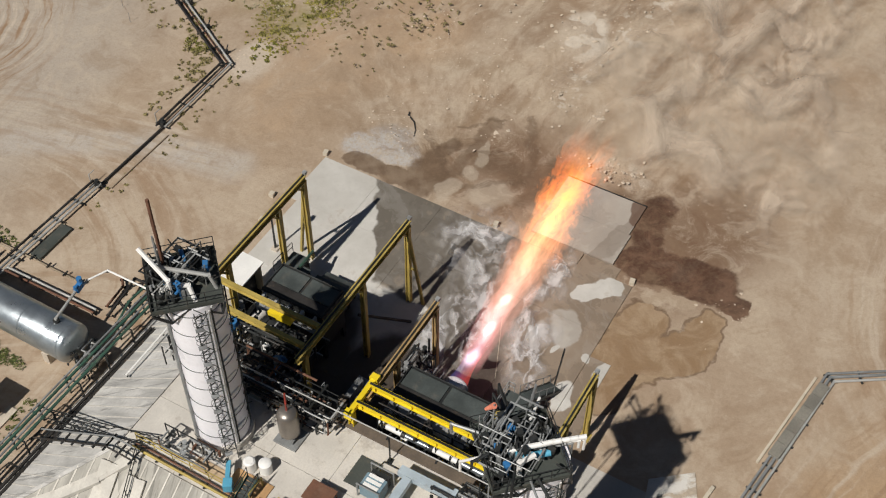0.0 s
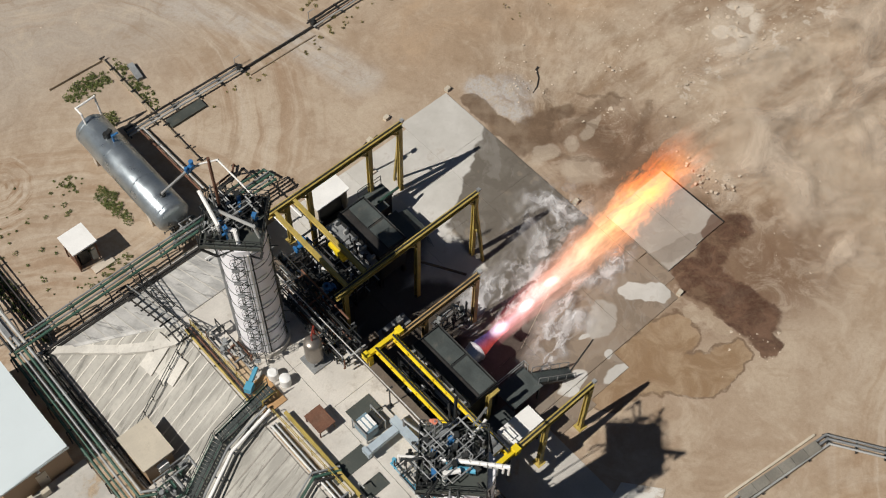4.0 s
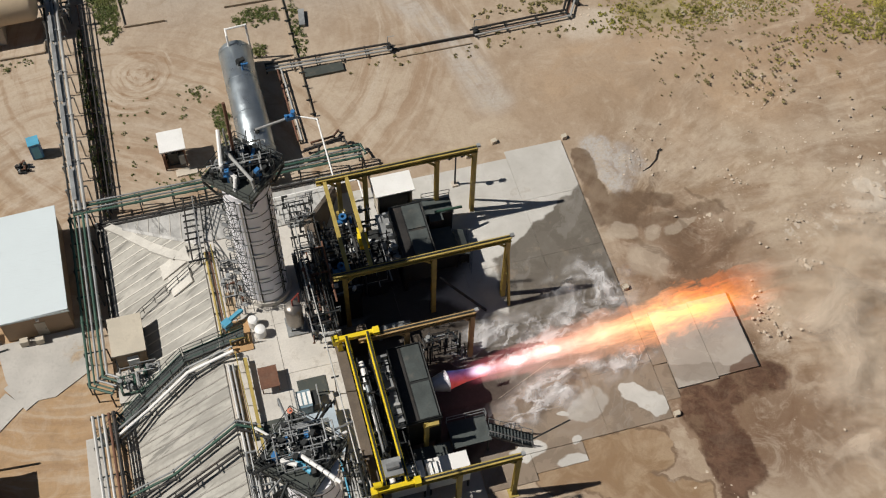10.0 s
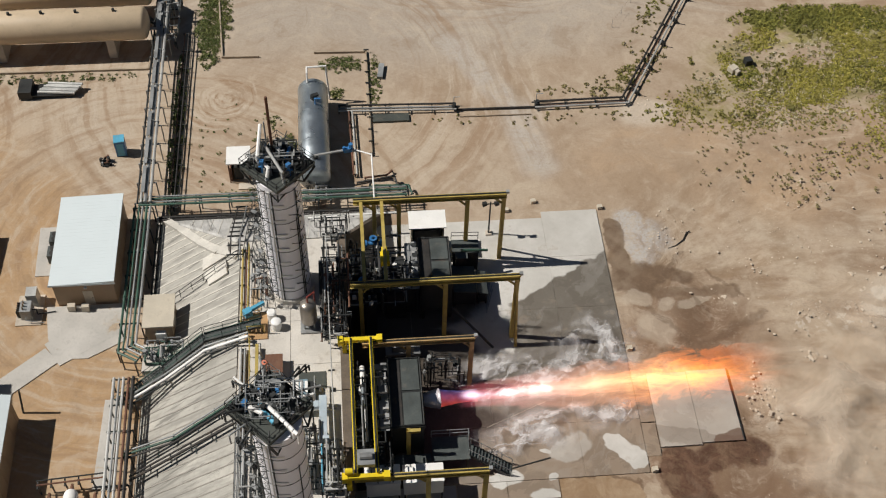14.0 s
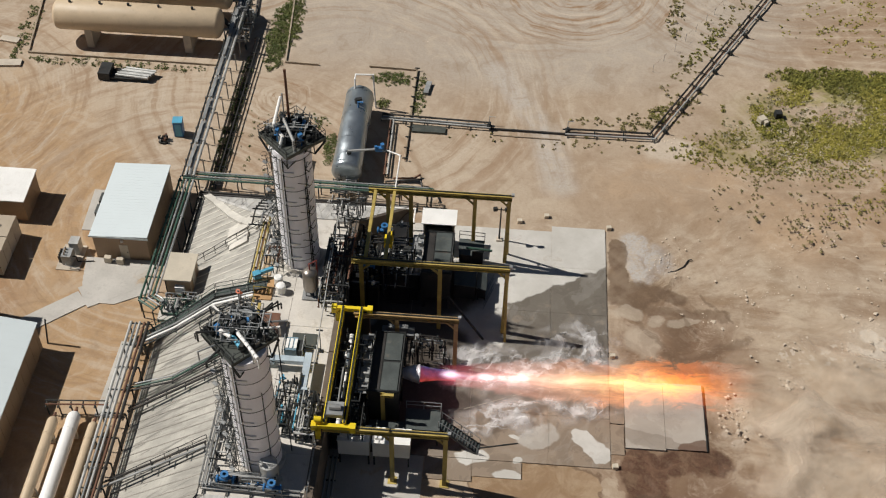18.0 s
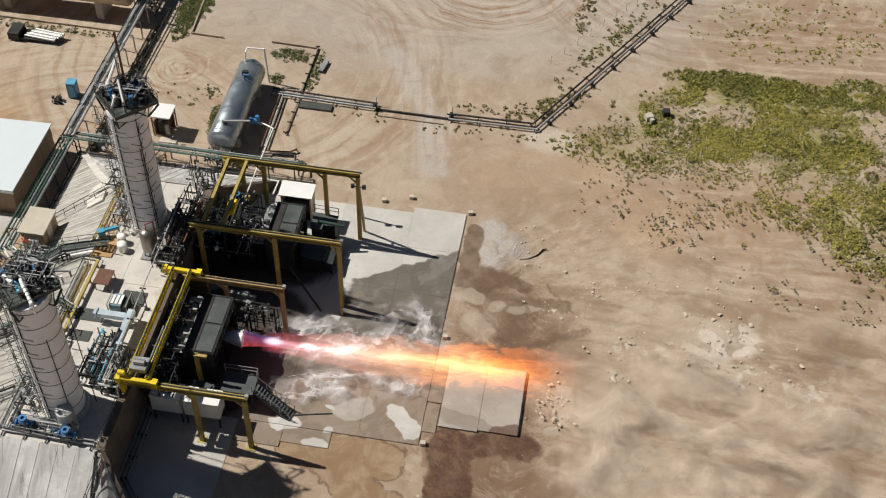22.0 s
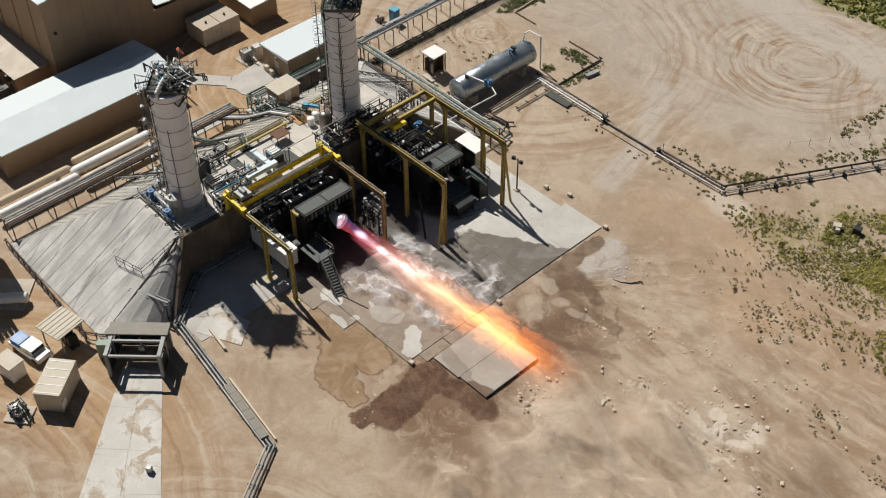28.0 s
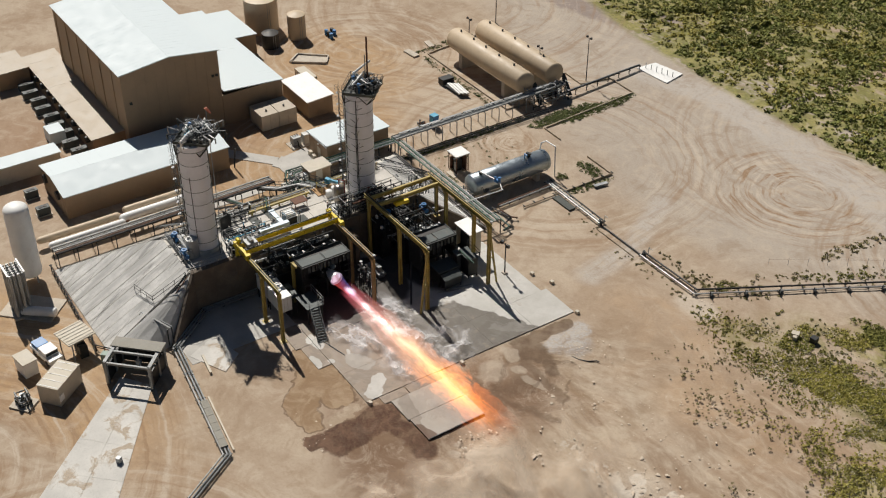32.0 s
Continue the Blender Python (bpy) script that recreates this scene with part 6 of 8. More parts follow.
part("base", Geo().box(-34.9, -32.9, -18.1, -15.2, 6.02, 6.12), surface("orange_timber", (0.5, 0.3, 0.14), 0.8), pump)
part("boom", Geo().obox((-33.9, -15.2, 6.9), (1.7, 0.3, 0.35), 32).obox((-34.6, -15.7, 6.8), (0.7, 0.6, 0.7), 32), CYAN, pump)
part("frame", Geo().path([(-34.6, -17.4, 6.1), (-34.6, -17.4, 7.1), (-33.2, -17.4, 7.1), (-33.2, -17.4, 6.1)], 0.06, 6), OCHRE, pump)
brown = thing("steel_bench", (-32.2, -21.2, 6), "rust-brown plate bench on thin legs", "bench")
part("top", Geo().box(-33.0, -31.5, -22.3, -20.4, 6.95, 7.05), RUST, brown)
for x in (-32.9, -31.6):
    for y in (-22.2, -20.5):
        part("leg", Geo().beam((x, y, 6.02), (x, y, 6.95), 0.08, 0.08), RUST, brown)
for x0, x1, y0, y1 in ((-30.2, -27.9, -23.5, -21.8), (-34.4, -31.0, -26.0, -24.6), (-33.3, -31.4, -28.4, -27.2)):
    solo("floor_plate", Geo().box(x0, x1, y0, y1, 6.03, 6.08), MAT, "dark green steel plate lying on the deck", "plate", group="floor plates")
gen = thing("generator", (-29.6, -24.00, 6), "pale blue-grey generator in a frame", "generator")
for gx in (-30.6, -28.8):
    part("frame", Geo().path([(gx, -24.90, 6.1), (gx, -24.90, 7.5), (gx, -23.20, 7.5), (gx, -23.20, 6.1)], 0.06, 6), STEEL, gen)
part("body", Geo().box(-30.5, -29.4, -24.80, -23.30, 6.1, 7.3), surface("faded_blue_grey_paint", (0.2, 0.3, 0.36), 0.5), gen)
part("radiator", Geo().box(-29.35, -28.9, -24.70, -23.40, 6.1, 7.1), DARK, gen)
for k in range(3):
    part("vent", Geo().box(-30.4 + 0.38 * k, -30.15 + 0.38 * k, -24.60, -23.50, 7.31, 7.36), WHITE, gen)
tee = thing("duct", (-28.4, -26.8, 6), "pale blue-white T-shaped duct on the deck", "duct")
part("arm", Geo().box(-31.2, -28.5, -26.1, -25.5, 6.9, 7.4).box(-31.5, -31.2, -26.2, -25.4, 6.8, 7.5), surface("pale_blue_clad", (0.5, 0.585, 0.64), 0.45, 0.2, var=0.08), tee)
part("stem", Geo().box(-28.48, -27.85, -28.9, -25.0, 6.9, 7.4).box(-28.6, -27.7, -29.2, -28.9, 6.8, 7.5), surface("pale_blue_clad_stem", (0.5, 0.585, 0.64), 0.45, 0.2, var=0.08), tee)
for x, y in ((-31, -25.8), (-28.15, -28.7), (-28.15, -25.4)):
    part("foot", Geo().box(x - 0.1, x + 0.1, y - 0.1, y + 0.1, 6.02, 6.9), STEEL, tee)
screen = thing("dark_screen", (-33.2, -31.6, 6), "dark folded screen panels on the deck", "screen")
part("panel", Geo().obox((-33.2, -31.2, 7.1), (1.3, 0.08, 2.0), 20), DARK, screen)
part("panel", Geo().obox((-32.6, -32.0, 7.1), (0.08, 1.4, 2.0), 20), DARK, screen)
SANDY = surface("sand_coloured_boards", (0.5, 0.37, 0.235), 0.9, var=0.12, dirty=0.4)
for x0, x1, y0, y1 in ((-35.3, -34.45, -24.2, -19.6), (-34.4, -33.5, -15.0, -12.4), (-35.2, -34.5, -27.2, -24.6)):
    solo("deck_board", Geo().box(x0, x1, y0, y1, 6.03, 6.09), SANDY, "sand-coloured board lying along the deck's edge", "board", group="sandy boards", smooth=False)
yb = thing("yellow_beam", (-33.8, -23.2, 6), "yellow steel beam on short feet along the deck", "beam")
part("beam", Geo().beam((-33.75, -19.0, 6.55), (-33.75, -28.0, 6.55), 0.26, 0.26), OCHRE, yb)
for k in range(5):
    part("foot", Geo().box(-33.85, -33.65, -27.6 + 2 * k, -27.4 + 2 * k, 6.02, 6.42), OCHRE, yb)
truss = thing("cable_truss", (-34.4, -4, 3), "dark lattice cable truss climbing the north bank", "truss")
T0, T1 = Vector((-34.9, 1.2, 1.7)), Vector((-35.1, -9.2, 6.7))
for dx in (0.0, 0.75):
    for dz in (0.0, 0.55):
        part("chord", Geo().beam(T0 + Vector((dx, 0, dz)), T1 + Vector((dx, 0, dz)), 0.06, 0.06), DARK, truss)
for k in range(12):
    p, q = T0.lerp(T1, k / 12), T0.lerp(T1, (k + 1) / 12)
    part("lacing", Geo().beam(p, q + Vector((0.75, 0, 0)), 0.04, 0.04).beam(p, q + Vector((0, 0, 0.55)), 0.04, 0.04).beam(p + Vector((0.75, 0, 0)), q + Vector((0.75, 0, 0.55)), 0.04, 0.04).beam(p, p + Vector((0.75, 0, 0)), 0.04, 0.04), DARK, truss)
for f in (0.25, 0.6):
    p = T0.lerp(T1, f)
    part("leg", Geo().beam((p.x + 0.35, p.y, p.z - 0.9), (p.x + 0.35, p.y, p.z), 0.09, 0.09), DARK, truss)
railing([(-34.6, -8.0, 6.02), (-34.6, -15.6, 6.02)], OCHRE, "yellow handrail along the deck's west edge")
railing([(-34.4, -18.4, 6.02), (-34.2, -27.4, 6.02)], OCHRE, "yellow handrail along the deck's west edge")
railing([(-35.3, -28.2, 6.02), (-35.3, -38.9, 6.02), (-28.4, -39.2, 6.02)], STEEL, "grey handrail along the deck's south-west corner")
railing([(-26.4, -8.4, 6.24), (-26.4, -19.2, 6.24)], DARK, "dark handrail along the retaining wall")
railing([(-26.3, -34.2, 6.24), (-26.3, -39.2, 6.24)], STEEL, "grey handrail along the retaining wall")
pipe_rack("deck_pipe_run", [(-35.1, -8.2, 6.2), (-35.1, -16.2, 6.2)], [(-0.1, 0, 0.1, OCHRE), (0.25, 0, 0.07, RUST)], 0, "yellow and rust pipes along the deck's edge", width=0.6, spacing=2.2)
pipe_rack("deck_pipe_run", [(-35.0, -19.2, 6.2), (-35.0, -38.8, 6.2)], [(-0.15, 0, 0.12, PIPE), (0.2, 0, 0.1, STEEL)], 0, "grey pipes along the deck's west edge", width=0.6, spacing=2.2)
pipe_rack("deck_pipe_run", [(-35.0, -39.1, 6.2), (-27.0, -39.2, 6.2)], [(0.1, 0, 0.1, PIPE), (0.5, 0, 0.09, STEEL)], 0, "grey pipes along the deck's south edge", width=0.9, spacing=2.0)

# ---- runs up the banks ----
conv = thing("bank_stair", (-41, -17.8, 0), "dark steel stairway with green rails climbing the west bank", "stairs")
CV = [(-46.6, -20.6, 0.9), (-42.6, -18.0, 2.0), (-38.6, -16.8, 4.9), (-33.4, -16.9, 6.9)]
for a, b in zip(CV, CV[1:]):
    L = (Vector(b) - Vector(a)).length
    for k in range(int(L / 0.3)):
        c = Vector(a).lerp(Vector(b), (k + 0.5) / int(L / 0.3))
        part("tread", Geo().obox(c, (0.27, 0.84, 0.05), math.degrees(math.atan2(b[1] - a[1], b[0] - a[0]))), GREYTOP, conv)
    for s in (-0.45, 0.45):
        line = offset_line([a, b], s)
        part("stringer", Geo().beam(Vector(line[0]), Vector(line[1]), 0.06, 0.22), GREEN if s > 0 else DARK, conv)
        for h in (0.5, 1.0):
            part("handrail", Geo().tube(Vector(line[0]) + Vector((0, 0, h)), Vector(line[1]) + Vector((0, 0, h)), 0.03, 5), GREEN if h < 0.8 else DARK, conv)
        for k in range(4):
            c = Vector(line[0]).lerp(Vector(line[1]), k / 3)
            part("rail_post", Geo().tube(c, c + Vector((0, 0, 1.0)), 0.03, 5), DARK, conv)
    for k in range(4):
        c = Vector(a).lerp(Vector(b), (k + 0.5) / 4)
        part("leg", Geo().beam((c.x, c.y, max(0.0, (c.x - FOOT_W) / 9.1 * 6 - 0.2)), c, 0.1, 0.1), DARK, conv)
pipe_rack("bank_pipes", [(-45.4, -21.0, 1.7), (-42.2, -19.6, 2.7), (-38.4, -18.3, 5.0), (-34.6, -18.2, 6.6)], [(0, 0, 0.14, WHITE), (0.45, 0, 0.1, STEEL), (-0.4, 0, 0.1, DARK)], 0, "white clad pipe climbing the west bank", width=1.2, spacing=2.5)
pipe_rack("bank_pipes", [(-45.4, -26.3, 1.6), (-41.0, -25.8, 3.0), (-35.4, -24.6, 6.7), (-33.6, -25.4, 6.5)], [(0, 0, 0.11, GREEN), (0.35, 0, 0.08, STEEL), (-0.35, 0, 0.1, BLACKPIPE)], 0, "green pipes climbing the west bank", width=1.1, spacing=2.5)
pipe_rack("bank_pipes", [(-44.8, -28.4, 1.0), (-35.6, -26.8, 6.5)], [(0, 0, 0.12, BLACKPIPE), (0.4, 0, 0.09, BLACKPIPE)], 0, "black pipes climbing the west bank", width=0.9, spacing=2.0)
pipe_rack("bank_pipes", [(-45.2, -36.6, 1.0), (-35.6, -35.2, 6.6)], [(0, 0, 0.11, STEEL), (0.45, 0, 0.1, BLACKPIPE)], 0, "pale pipe climbing the west bank", width=1.0, spacing=2.0)
railing([(-44.6, -35.8, 0.3), (-35.6, -34.4, 6.2)], DARK, "dark handrail climbing the west bank")
railing([(-43.6, -10.9, 0.9), (-35.6, -8.9, 6.2)], DARK, "dark handrail climbing the west bank")
pipe_rack("bank_pipes", [(-36.0, 1.2, 1.6), (-35.9, -6.8, 6.7), (-35.9, -9.0, 6.7)], [(-0.4, 0, 0.07, BLACKPIPE), (0.45, 0, 0.06, STEEL)], 0, "dark cable ladder climbing the north bank", width=1.5, spacing=1.4)
pipe_rack("bank_pipes", [(-29.3, -1.9, 2.9), (-20.6, -1.7, 2.9), (-20.6, -3.9, 3.1)], [(0, 0, 0.09, WHITE)], 0, "white pipe on the north bank", width=0.3, spacing=4, joints=False)
pipe_rack("bank_pipes", [(-26.2, -40.2, 6.1), (-25.2, -44.8, 2.6), (-23.4, -47.0, 1.2)], [(0, 0, 0.09, DARK), (0.4, 0, 0.06, RUST)], 0, "thin dark pipes down the south bank", width=0.7, spacing=1.6)
railing([(-30.5, -45.4, 3.2), (-26.6, -44.6, 3.4), (-25.6, -40.4, 6.0)], DARK, "dark handrail down the south bank")
part("plate", Geo().box(-44.5, -40.9, -18.0, -15.1, 1.4, 1.9), DECK, thing("bank_landing", (-42.7, -16.5, 1.4), "pale concrete landing on the west bank", "landing", kind="structure"))


# ---- buildings ----
def ribbed_roof(b, x0, x1, y0, y1, z0, z1, mat, along="x", step=0.6, ridge=None):
    """Sheet roof with raised ribs; z0 and z1 are the heights at its low and high sides (along y if the ribs run along y)."""
    if along == "y":
        hh = lambda x, y: z0 + (z1 - z0) * (y - y0) / (y1 - y0)
        n, lines = round((x1 - x0) / step), None
    else:
        hh = lambda x, y: z0 + (z1 - z0) * (x - x0) / (x1 - x0)
        n = round((y1 - y0) / step)
    roof = part("roof", Geo().hull([(x0, y0, hh(x0, y0)), (x1, y0, hh(x1, y0)), (x1, y1, hh(x1, y1)), (x0, y1, hh(x0, y1))],
                                   [(x0, y0, hh(x0, y0) - 0.14), (x1, y0, hh(x1, y0) - 0.14), (x1, y1, hh(x1, y1) - 0.14), (x0, y1, hh(x0, y1) - 0.14)]), mat, b, smooth=False)
    for i in range(n + 1):
        if along == "y":
            x = x0 + 0.04 + i * (x1 - x0 - 0.08) / n
            a, c = (x, y0, hh(x, y0) - 0.009), (x, y1, hh(x, y1) - 0.009)
        else:
            y = y0 + 0.04 + i * (y1 - y0 - 0.08) / n
            a, c = (x0, y, hh(x0, y) - 0.009), (x1, y, hh(x1, y) - 0.009)
        part("rib", Geo().beam(a, c, 0.06, 0.03), mat, roof, smooth=False)
    return roof


def walls(b, x0, x1, y0, y1, z, mat, seams=True, step=1.5):
    part("wall", Geo().box(x0, x1, y0, y0 + 0.2, -0.1, z), mat, b, smooth=False)
    part("wall", Geo().box(x0, x1, y1 - 0.2, y1, -0.1, z), mat, b, smooth=False)
    part("wall", Geo().box(x0, x0 + 0.2, y0 + 0.2, y1 - 0.2, -0.1, z), mat, b, smooth=False)
    part("wall", Geo().box(x1 - 0.2, x1, y0 + 0.2, y1 - 0.2, -0.1, z), mat, b, smooth=False)
    if seams:
        for x in np.arange(x0 + step, x1 - 0.5, step):
            part("wall_seam", Geo().box(x - 0.03, x + 0.03, y0 - 0.025, y0 - 0.003, 0, z - 0.1), mat, b, smooth=False)
        for y in np.arange(y0 + step, y1 - 0.5, step):
            part("wall_seam", Geo().box(x1 + 0.003, x1 + 0.025, y - 0.03, y + 0.03, 0, z - 0.1), mat, b, smooth=False)


def cooler(x, y, z=0.0, rz=0.0, w=1.3, label="grey air conditioning unit with two fans"):
    c = thing("air_conditioner", (x, y, z), label, "air conditioner", group="air conditioners")
    part("cabinet", Geo().obox((x, y, z + 0.65), (1.0, w, 1.2), rz), GREYTOP, c)
    for s in (-0.3, 0.3):
        part("fan", Geo().cone((x, y + s, z + 1.251), (x, y + s, z + 1.33), 0.29, 0.29, 14), BLACKPIPE, c)
    part("pad", Geo().obox((x, y, z + 0.02), (1.3, w + 0.3, 0.12), rz), EARTHGREY, c)
    return c


bld = thing("equipment_building", (-50.4, -3.4, 0), "brown metal equipment building with a pale ribbed roof", "building")
walls(bld, -53.2, -47.6, -8.75, 1.75, 3.35, BROWN)
ribbed_roof(bld, -53.45, -47.4, -8.95, 1.95, 3.4, 3.62, ROOF, "x", 0.42)
dr = part("door", Geo().box(-50.6, -49.7, -8.8, -8.77, 0, 2.1), BEIGE, bld, "pale steel door")
part("door_handle", Geo().box(-49.85, -49.78, -8.86, -8.805, 1.0, 1.15), DARK, dr)
part("wall_lamp", Geo().box(-50.3, -50.05, -8.95, -8.77, 2.6, 2.8), WHITE, bld)
part("eave_trim", Geo().box(-53.5, -47.35, -9.0, -8.955, 3.2, 3.42), ROOF, bld)
for y in (-1.2, -3.0):
    cooler(-54.2, y)
trf = thing("transformer", (-55.7, -9.4, 0), "dark grey transformer with pipes beside the concrete apron", "transformer")
part("base", Geo().box(-57.0, -54.6, -10.9, -7.4, -0.05, 0.1), EARTHGREY, trf)
part("cabinet", Geo().box(-56.0, -55.0, -8.7, -7.6, 0.1, 1.7), PIPE, trf, "pale grey switch cabinet")
part("body", Geo().box(-56.4, -55.4, -10.3, -9.0, 0.1, 1.4), STEEL, trf)
for k in range(5):
    part("cooling_fin", Geo().box(-56.75, -56.4, -10.2 + 0.26 * k, -10.12 + 0.26 * k, 0.3, 1.3), DARK, trf)
for k in range(3):
    part("bushing", Geo().cone((-56.1, -10.0 + 0.36 * k, 1.4), (-56.1, -10.0 + 0.36 * k, 1.8), 0.09, 0.05, 10), BROWN, trf)
part("conduit", Geo().path([(-55.4, -9.7, 0.9), (-55.0, -9.7, 0.9), (-55.0, -9.7, 0.15), (-53.4, -9.5, 0.15)], 0.06, 7), DARK, trf)
part("conduit", Geo().path([(-55.9, -10.3, 0.6), (-55.9, -10.7, 0.6), (-54.3, -10.8, 0.2)], 0.05, 7), STEEL, trf)
for x, y in ((-52.2, -9.6), (-50.9, -9.7)):
    solo("utility_box", Geo().box(x, x + 0.7, y, y + 0.5, 0, 0.8), BEIGE, "small beige utility box by the wall", "box", group="utility boxes")

bx = thing("instrument_hut", (-42.9, -13.1, 1.0), "beige instrument hut on the west bank", "hut")
part("body", Geo().box(-44.1, -41.7, -14.7, -11.5, 0.6, 4.2), BROWN, bx)
ribbed_roof(bx, -44.3, -41.5, -14.9, -11.3, 4.25, 4.35, BEIGE, "y", 0.9)
part("window_unit", Geo().box(-43.2, -42.3, -15.1, -14.71, 2.6, 3.4), WHITE, bx)
part("door", Geo().box(-41.69, -41.64, -13.8, -12.8, 2.0, 4.0), BEIGE, bx)
shed = thing("shed", (-36.4, 7.0, 0), "small shed with a white flat roof and dark walls", "shed")
part("roof", Geo().box(-37.6, -35.2, 5.75, 8.2, 2.85, 3.0), WHITE, shed)
for x in (-37.4, -35.4):
    for y in (5.95, 8.0):
        part("post", Geo().box(x - 0.06, x + 0.06, y - 0.06, y + 0.06, 0, 2.85), RUST, shed)
part("wall", Geo().box(-37.3, -35.5, 7.7, 7.85, 0.0, 2.5).box(-37.35, -37.2, 6.1, 7.7, 0, 2.0), RUST, shed)
part("cabinet", Geo().box(-37.0, -36.1, 6.4, 7.4, 0, 1.7), DARK, shed)
part("panel", Geo().box(-36.0, -35.5, 5.95, 6.1, 0.4, 1.8), STEEL, shed)
solo("concrete_step", Geo().box(-36.6, -34.6, 4.9, 5.7, -0.1, 0.12), EARTHGREY, "pale concrete step before the shed", "step")

hall = thing("test_hall", (-82, -23.8, 0), "tall brown metal hall with a pale gabled roof", "building")
HX0, HX1, HY0, HY1, HZ, HR, HM = -96.5, -67.3, -31.45, -16.05, 12.95, 14.0, -23.75
part("wall", Geo().hull([(HX0, HY0, HZ), (HX1, HY0, HZ), (HX1, HY1, HZ), (HX0, HY1, HZ)], [(HX0, HY0, -0.1), (HX1, HY0, -0.1), (HX1, HY1, -0.1), (HX0, HY1, -0.1)]), BROWN, hall, smooth=False)
part("gable", Geo().add([(HX1, HY0, HZ), (HX1, HY1, HZ), (HX1, HM, HR - 0.06), (HX1 - 0.4, HY0, HZ), (HX1 - 0.4, HY1, HZ), (HX1 - 0.4, HM, HR - 0.06)], [(0, 1, 2), (5, 4, 3), (0, 2, 5, 3), (2, 1, 4, 5)]), BROWN, hall, smooth=False)
ribbed_roof(hall, HX0 - 0.3, HX1 + 0.2, HY0 - 0.3, HM, HZ + 0.02, HR, ROOF, "y", 1.0)
ribbed_roof(hall, HX0 - 0.3, HX1 + 0.2, HM + 0.01, HY1 + 0.3, HR, HZ + 0.02, ROOF, "y", 1.0)
for x in np.arange(HX0 + 1, HX1, 4.9):
    part("pilaster", Geo().box(x - 0.15, x + 0.15, HY0 - 0.12, HY0 - 0.01, 0, HZ - 0.1), BROWN, hall)
for k in range(10):
    part("wall_seam", Geo().box(HX1 + 0.003, HX1 + 0.03, HY0 + 0.5 + k * 1.6, HY0 + 0.56 + k * 1.6, 0, HZ), BROWN, hall)
for y, z in ((-30.6, 8.0), (-17.4, 8.8), (-16.8, 8.8)):
    part("wall_lamp", Geo().box(HX1, HX1 + 0.3, y, y + 0.35, z, z + 0.3), DARK, hall)
wing = thing("hall_wing", (-82, -11, 0), "lower brown wing with a pale roof beside the hall", "building")
walls(wing, -97.5, -67.3, -16.0, -5.8, 5.15, BROWN)
ribbed_roof(wing, -97.7, -67.1, -15.72, -5.6, 5.95, 5.2, ROOF, "y", 1.0)
back = thing("store_building", (-92, -2.4, 0), "small brown store with a pale roof behind the wing", "building")
walls(back, -98.4, -87.2, -5.5, -0.6, 3.6, BROWN)
ribbed_roof(back, -98.6, -87.0, -5.55, -0.4, 4.0, 3.7, ROOF, "y", 0.9)
lean = thing("lean_to", (-86, -33.4, 0), "long tan-roofed lean-to beside the hall", "building")
walls(lean, -101.5, -69.2, -36.4, -31.2, 2.9, BROWN)
ribbed_roof(lean, -101.8, -69.0, -36.7, -31.0, 3.0, 3.25, TANROOF, "y", 3.2)
lean2 = thing("side_store", (-101, -39, 0), "tan-roofed store with dark walls", "building")
walls(lean2, -104.5, -97.5, -42.0, -36.8, 3.0, BROWN)
ribbed_roof(lean2, -104.8, -97.3, -42.3, -36.72, 3.05, 3.2, TANROOF, "y", 1.6)
for k in range(9):
    cooler(-71.0 - k * 3.1, -38.2 - 0.3 * (k % 2), label="grey cooling unit beside the lean-to", w=2.4)
for k in range(9):
    x = -71 - k * 2.9
    solo("roof_fan", Geo().cone((x, -36.4, 2.3), (x, -37.0, 2.3), 0.55, 0.5, 16), DARK, "dark wall fan of the lean-to", "fan", group="lean-to fans")
solo("white_unit", Geo().box(-79.2, -76.2, -40.8, -38.4, 0, 1.9), ROOF, "pale metal cooling unit", "unit")
mid = thing("workshop", (-60.2, -33.4, 0), "long brown metal workshop with a pale gabled roof", "building")
walls(mid, -65.2, -55.3, -45.6, -21.0, 3.6, BROWN)
ribbed_roof(mid, -65.4, -60.2, -45.8, -20.8, 3.65, 4.5, ROOF, "x", 0.8)
ribbed_roof(mid, -60.19, -55.1, -45.8, -20.8, 4.5, 3.65, ROOF, "x", 0.8)
part("gable", Geo().add([(-65.2, -45.6, 3.55), (-55.3, -45.6, 3.55), (-60.2, -45.6, 4.4), (-65.2, -45.3, 3.55), (-55.3, -45.3, 3.55), (-60.2, -45.3, 4.4)], [(0, 1, 2), (5, 4, 3), (0, 2, 5, 3), (2, 1, 4, 5)]), BROWN, mid, smooth=False)
for x in (-63.4, -58.2):
    part("vent_fan", Geo().cone((x, -45.6, 2.4), (x, -45.95, 2.4), 0.7, 0.65, 18), DARK, mid)
for x in (-63.6, -58.4):
    cooler(x, -48.0, w=1.8, label="large grey cooling unit behind the workshop")
solo("wall_pole", Geo().beam((-55.0, -20.4, 0), (-54.6, -20.2, 3.4), 0.15, 0.15), DARK, "dark pole at the workshop's corner", "pole")
low = thing("low_store", (-70.5, -50, 0), "long low store with a pale roof", "building")
walls(low, -72.0, -69.0, -60.0, -41.6, 2.6, BEIGE)
ribbed_roof(low, -72.2, -68.8, -60.2, -41.4, 2.7, 2.8, ROOF, "x", 1.2)
wb = thing("white_store", (-66.3, -1.9, 0), "brown store with a white ribbed roof", "building")
walls(wb, -70.6, -61.9, -4.2, 0.2, 2.9, BROWN)
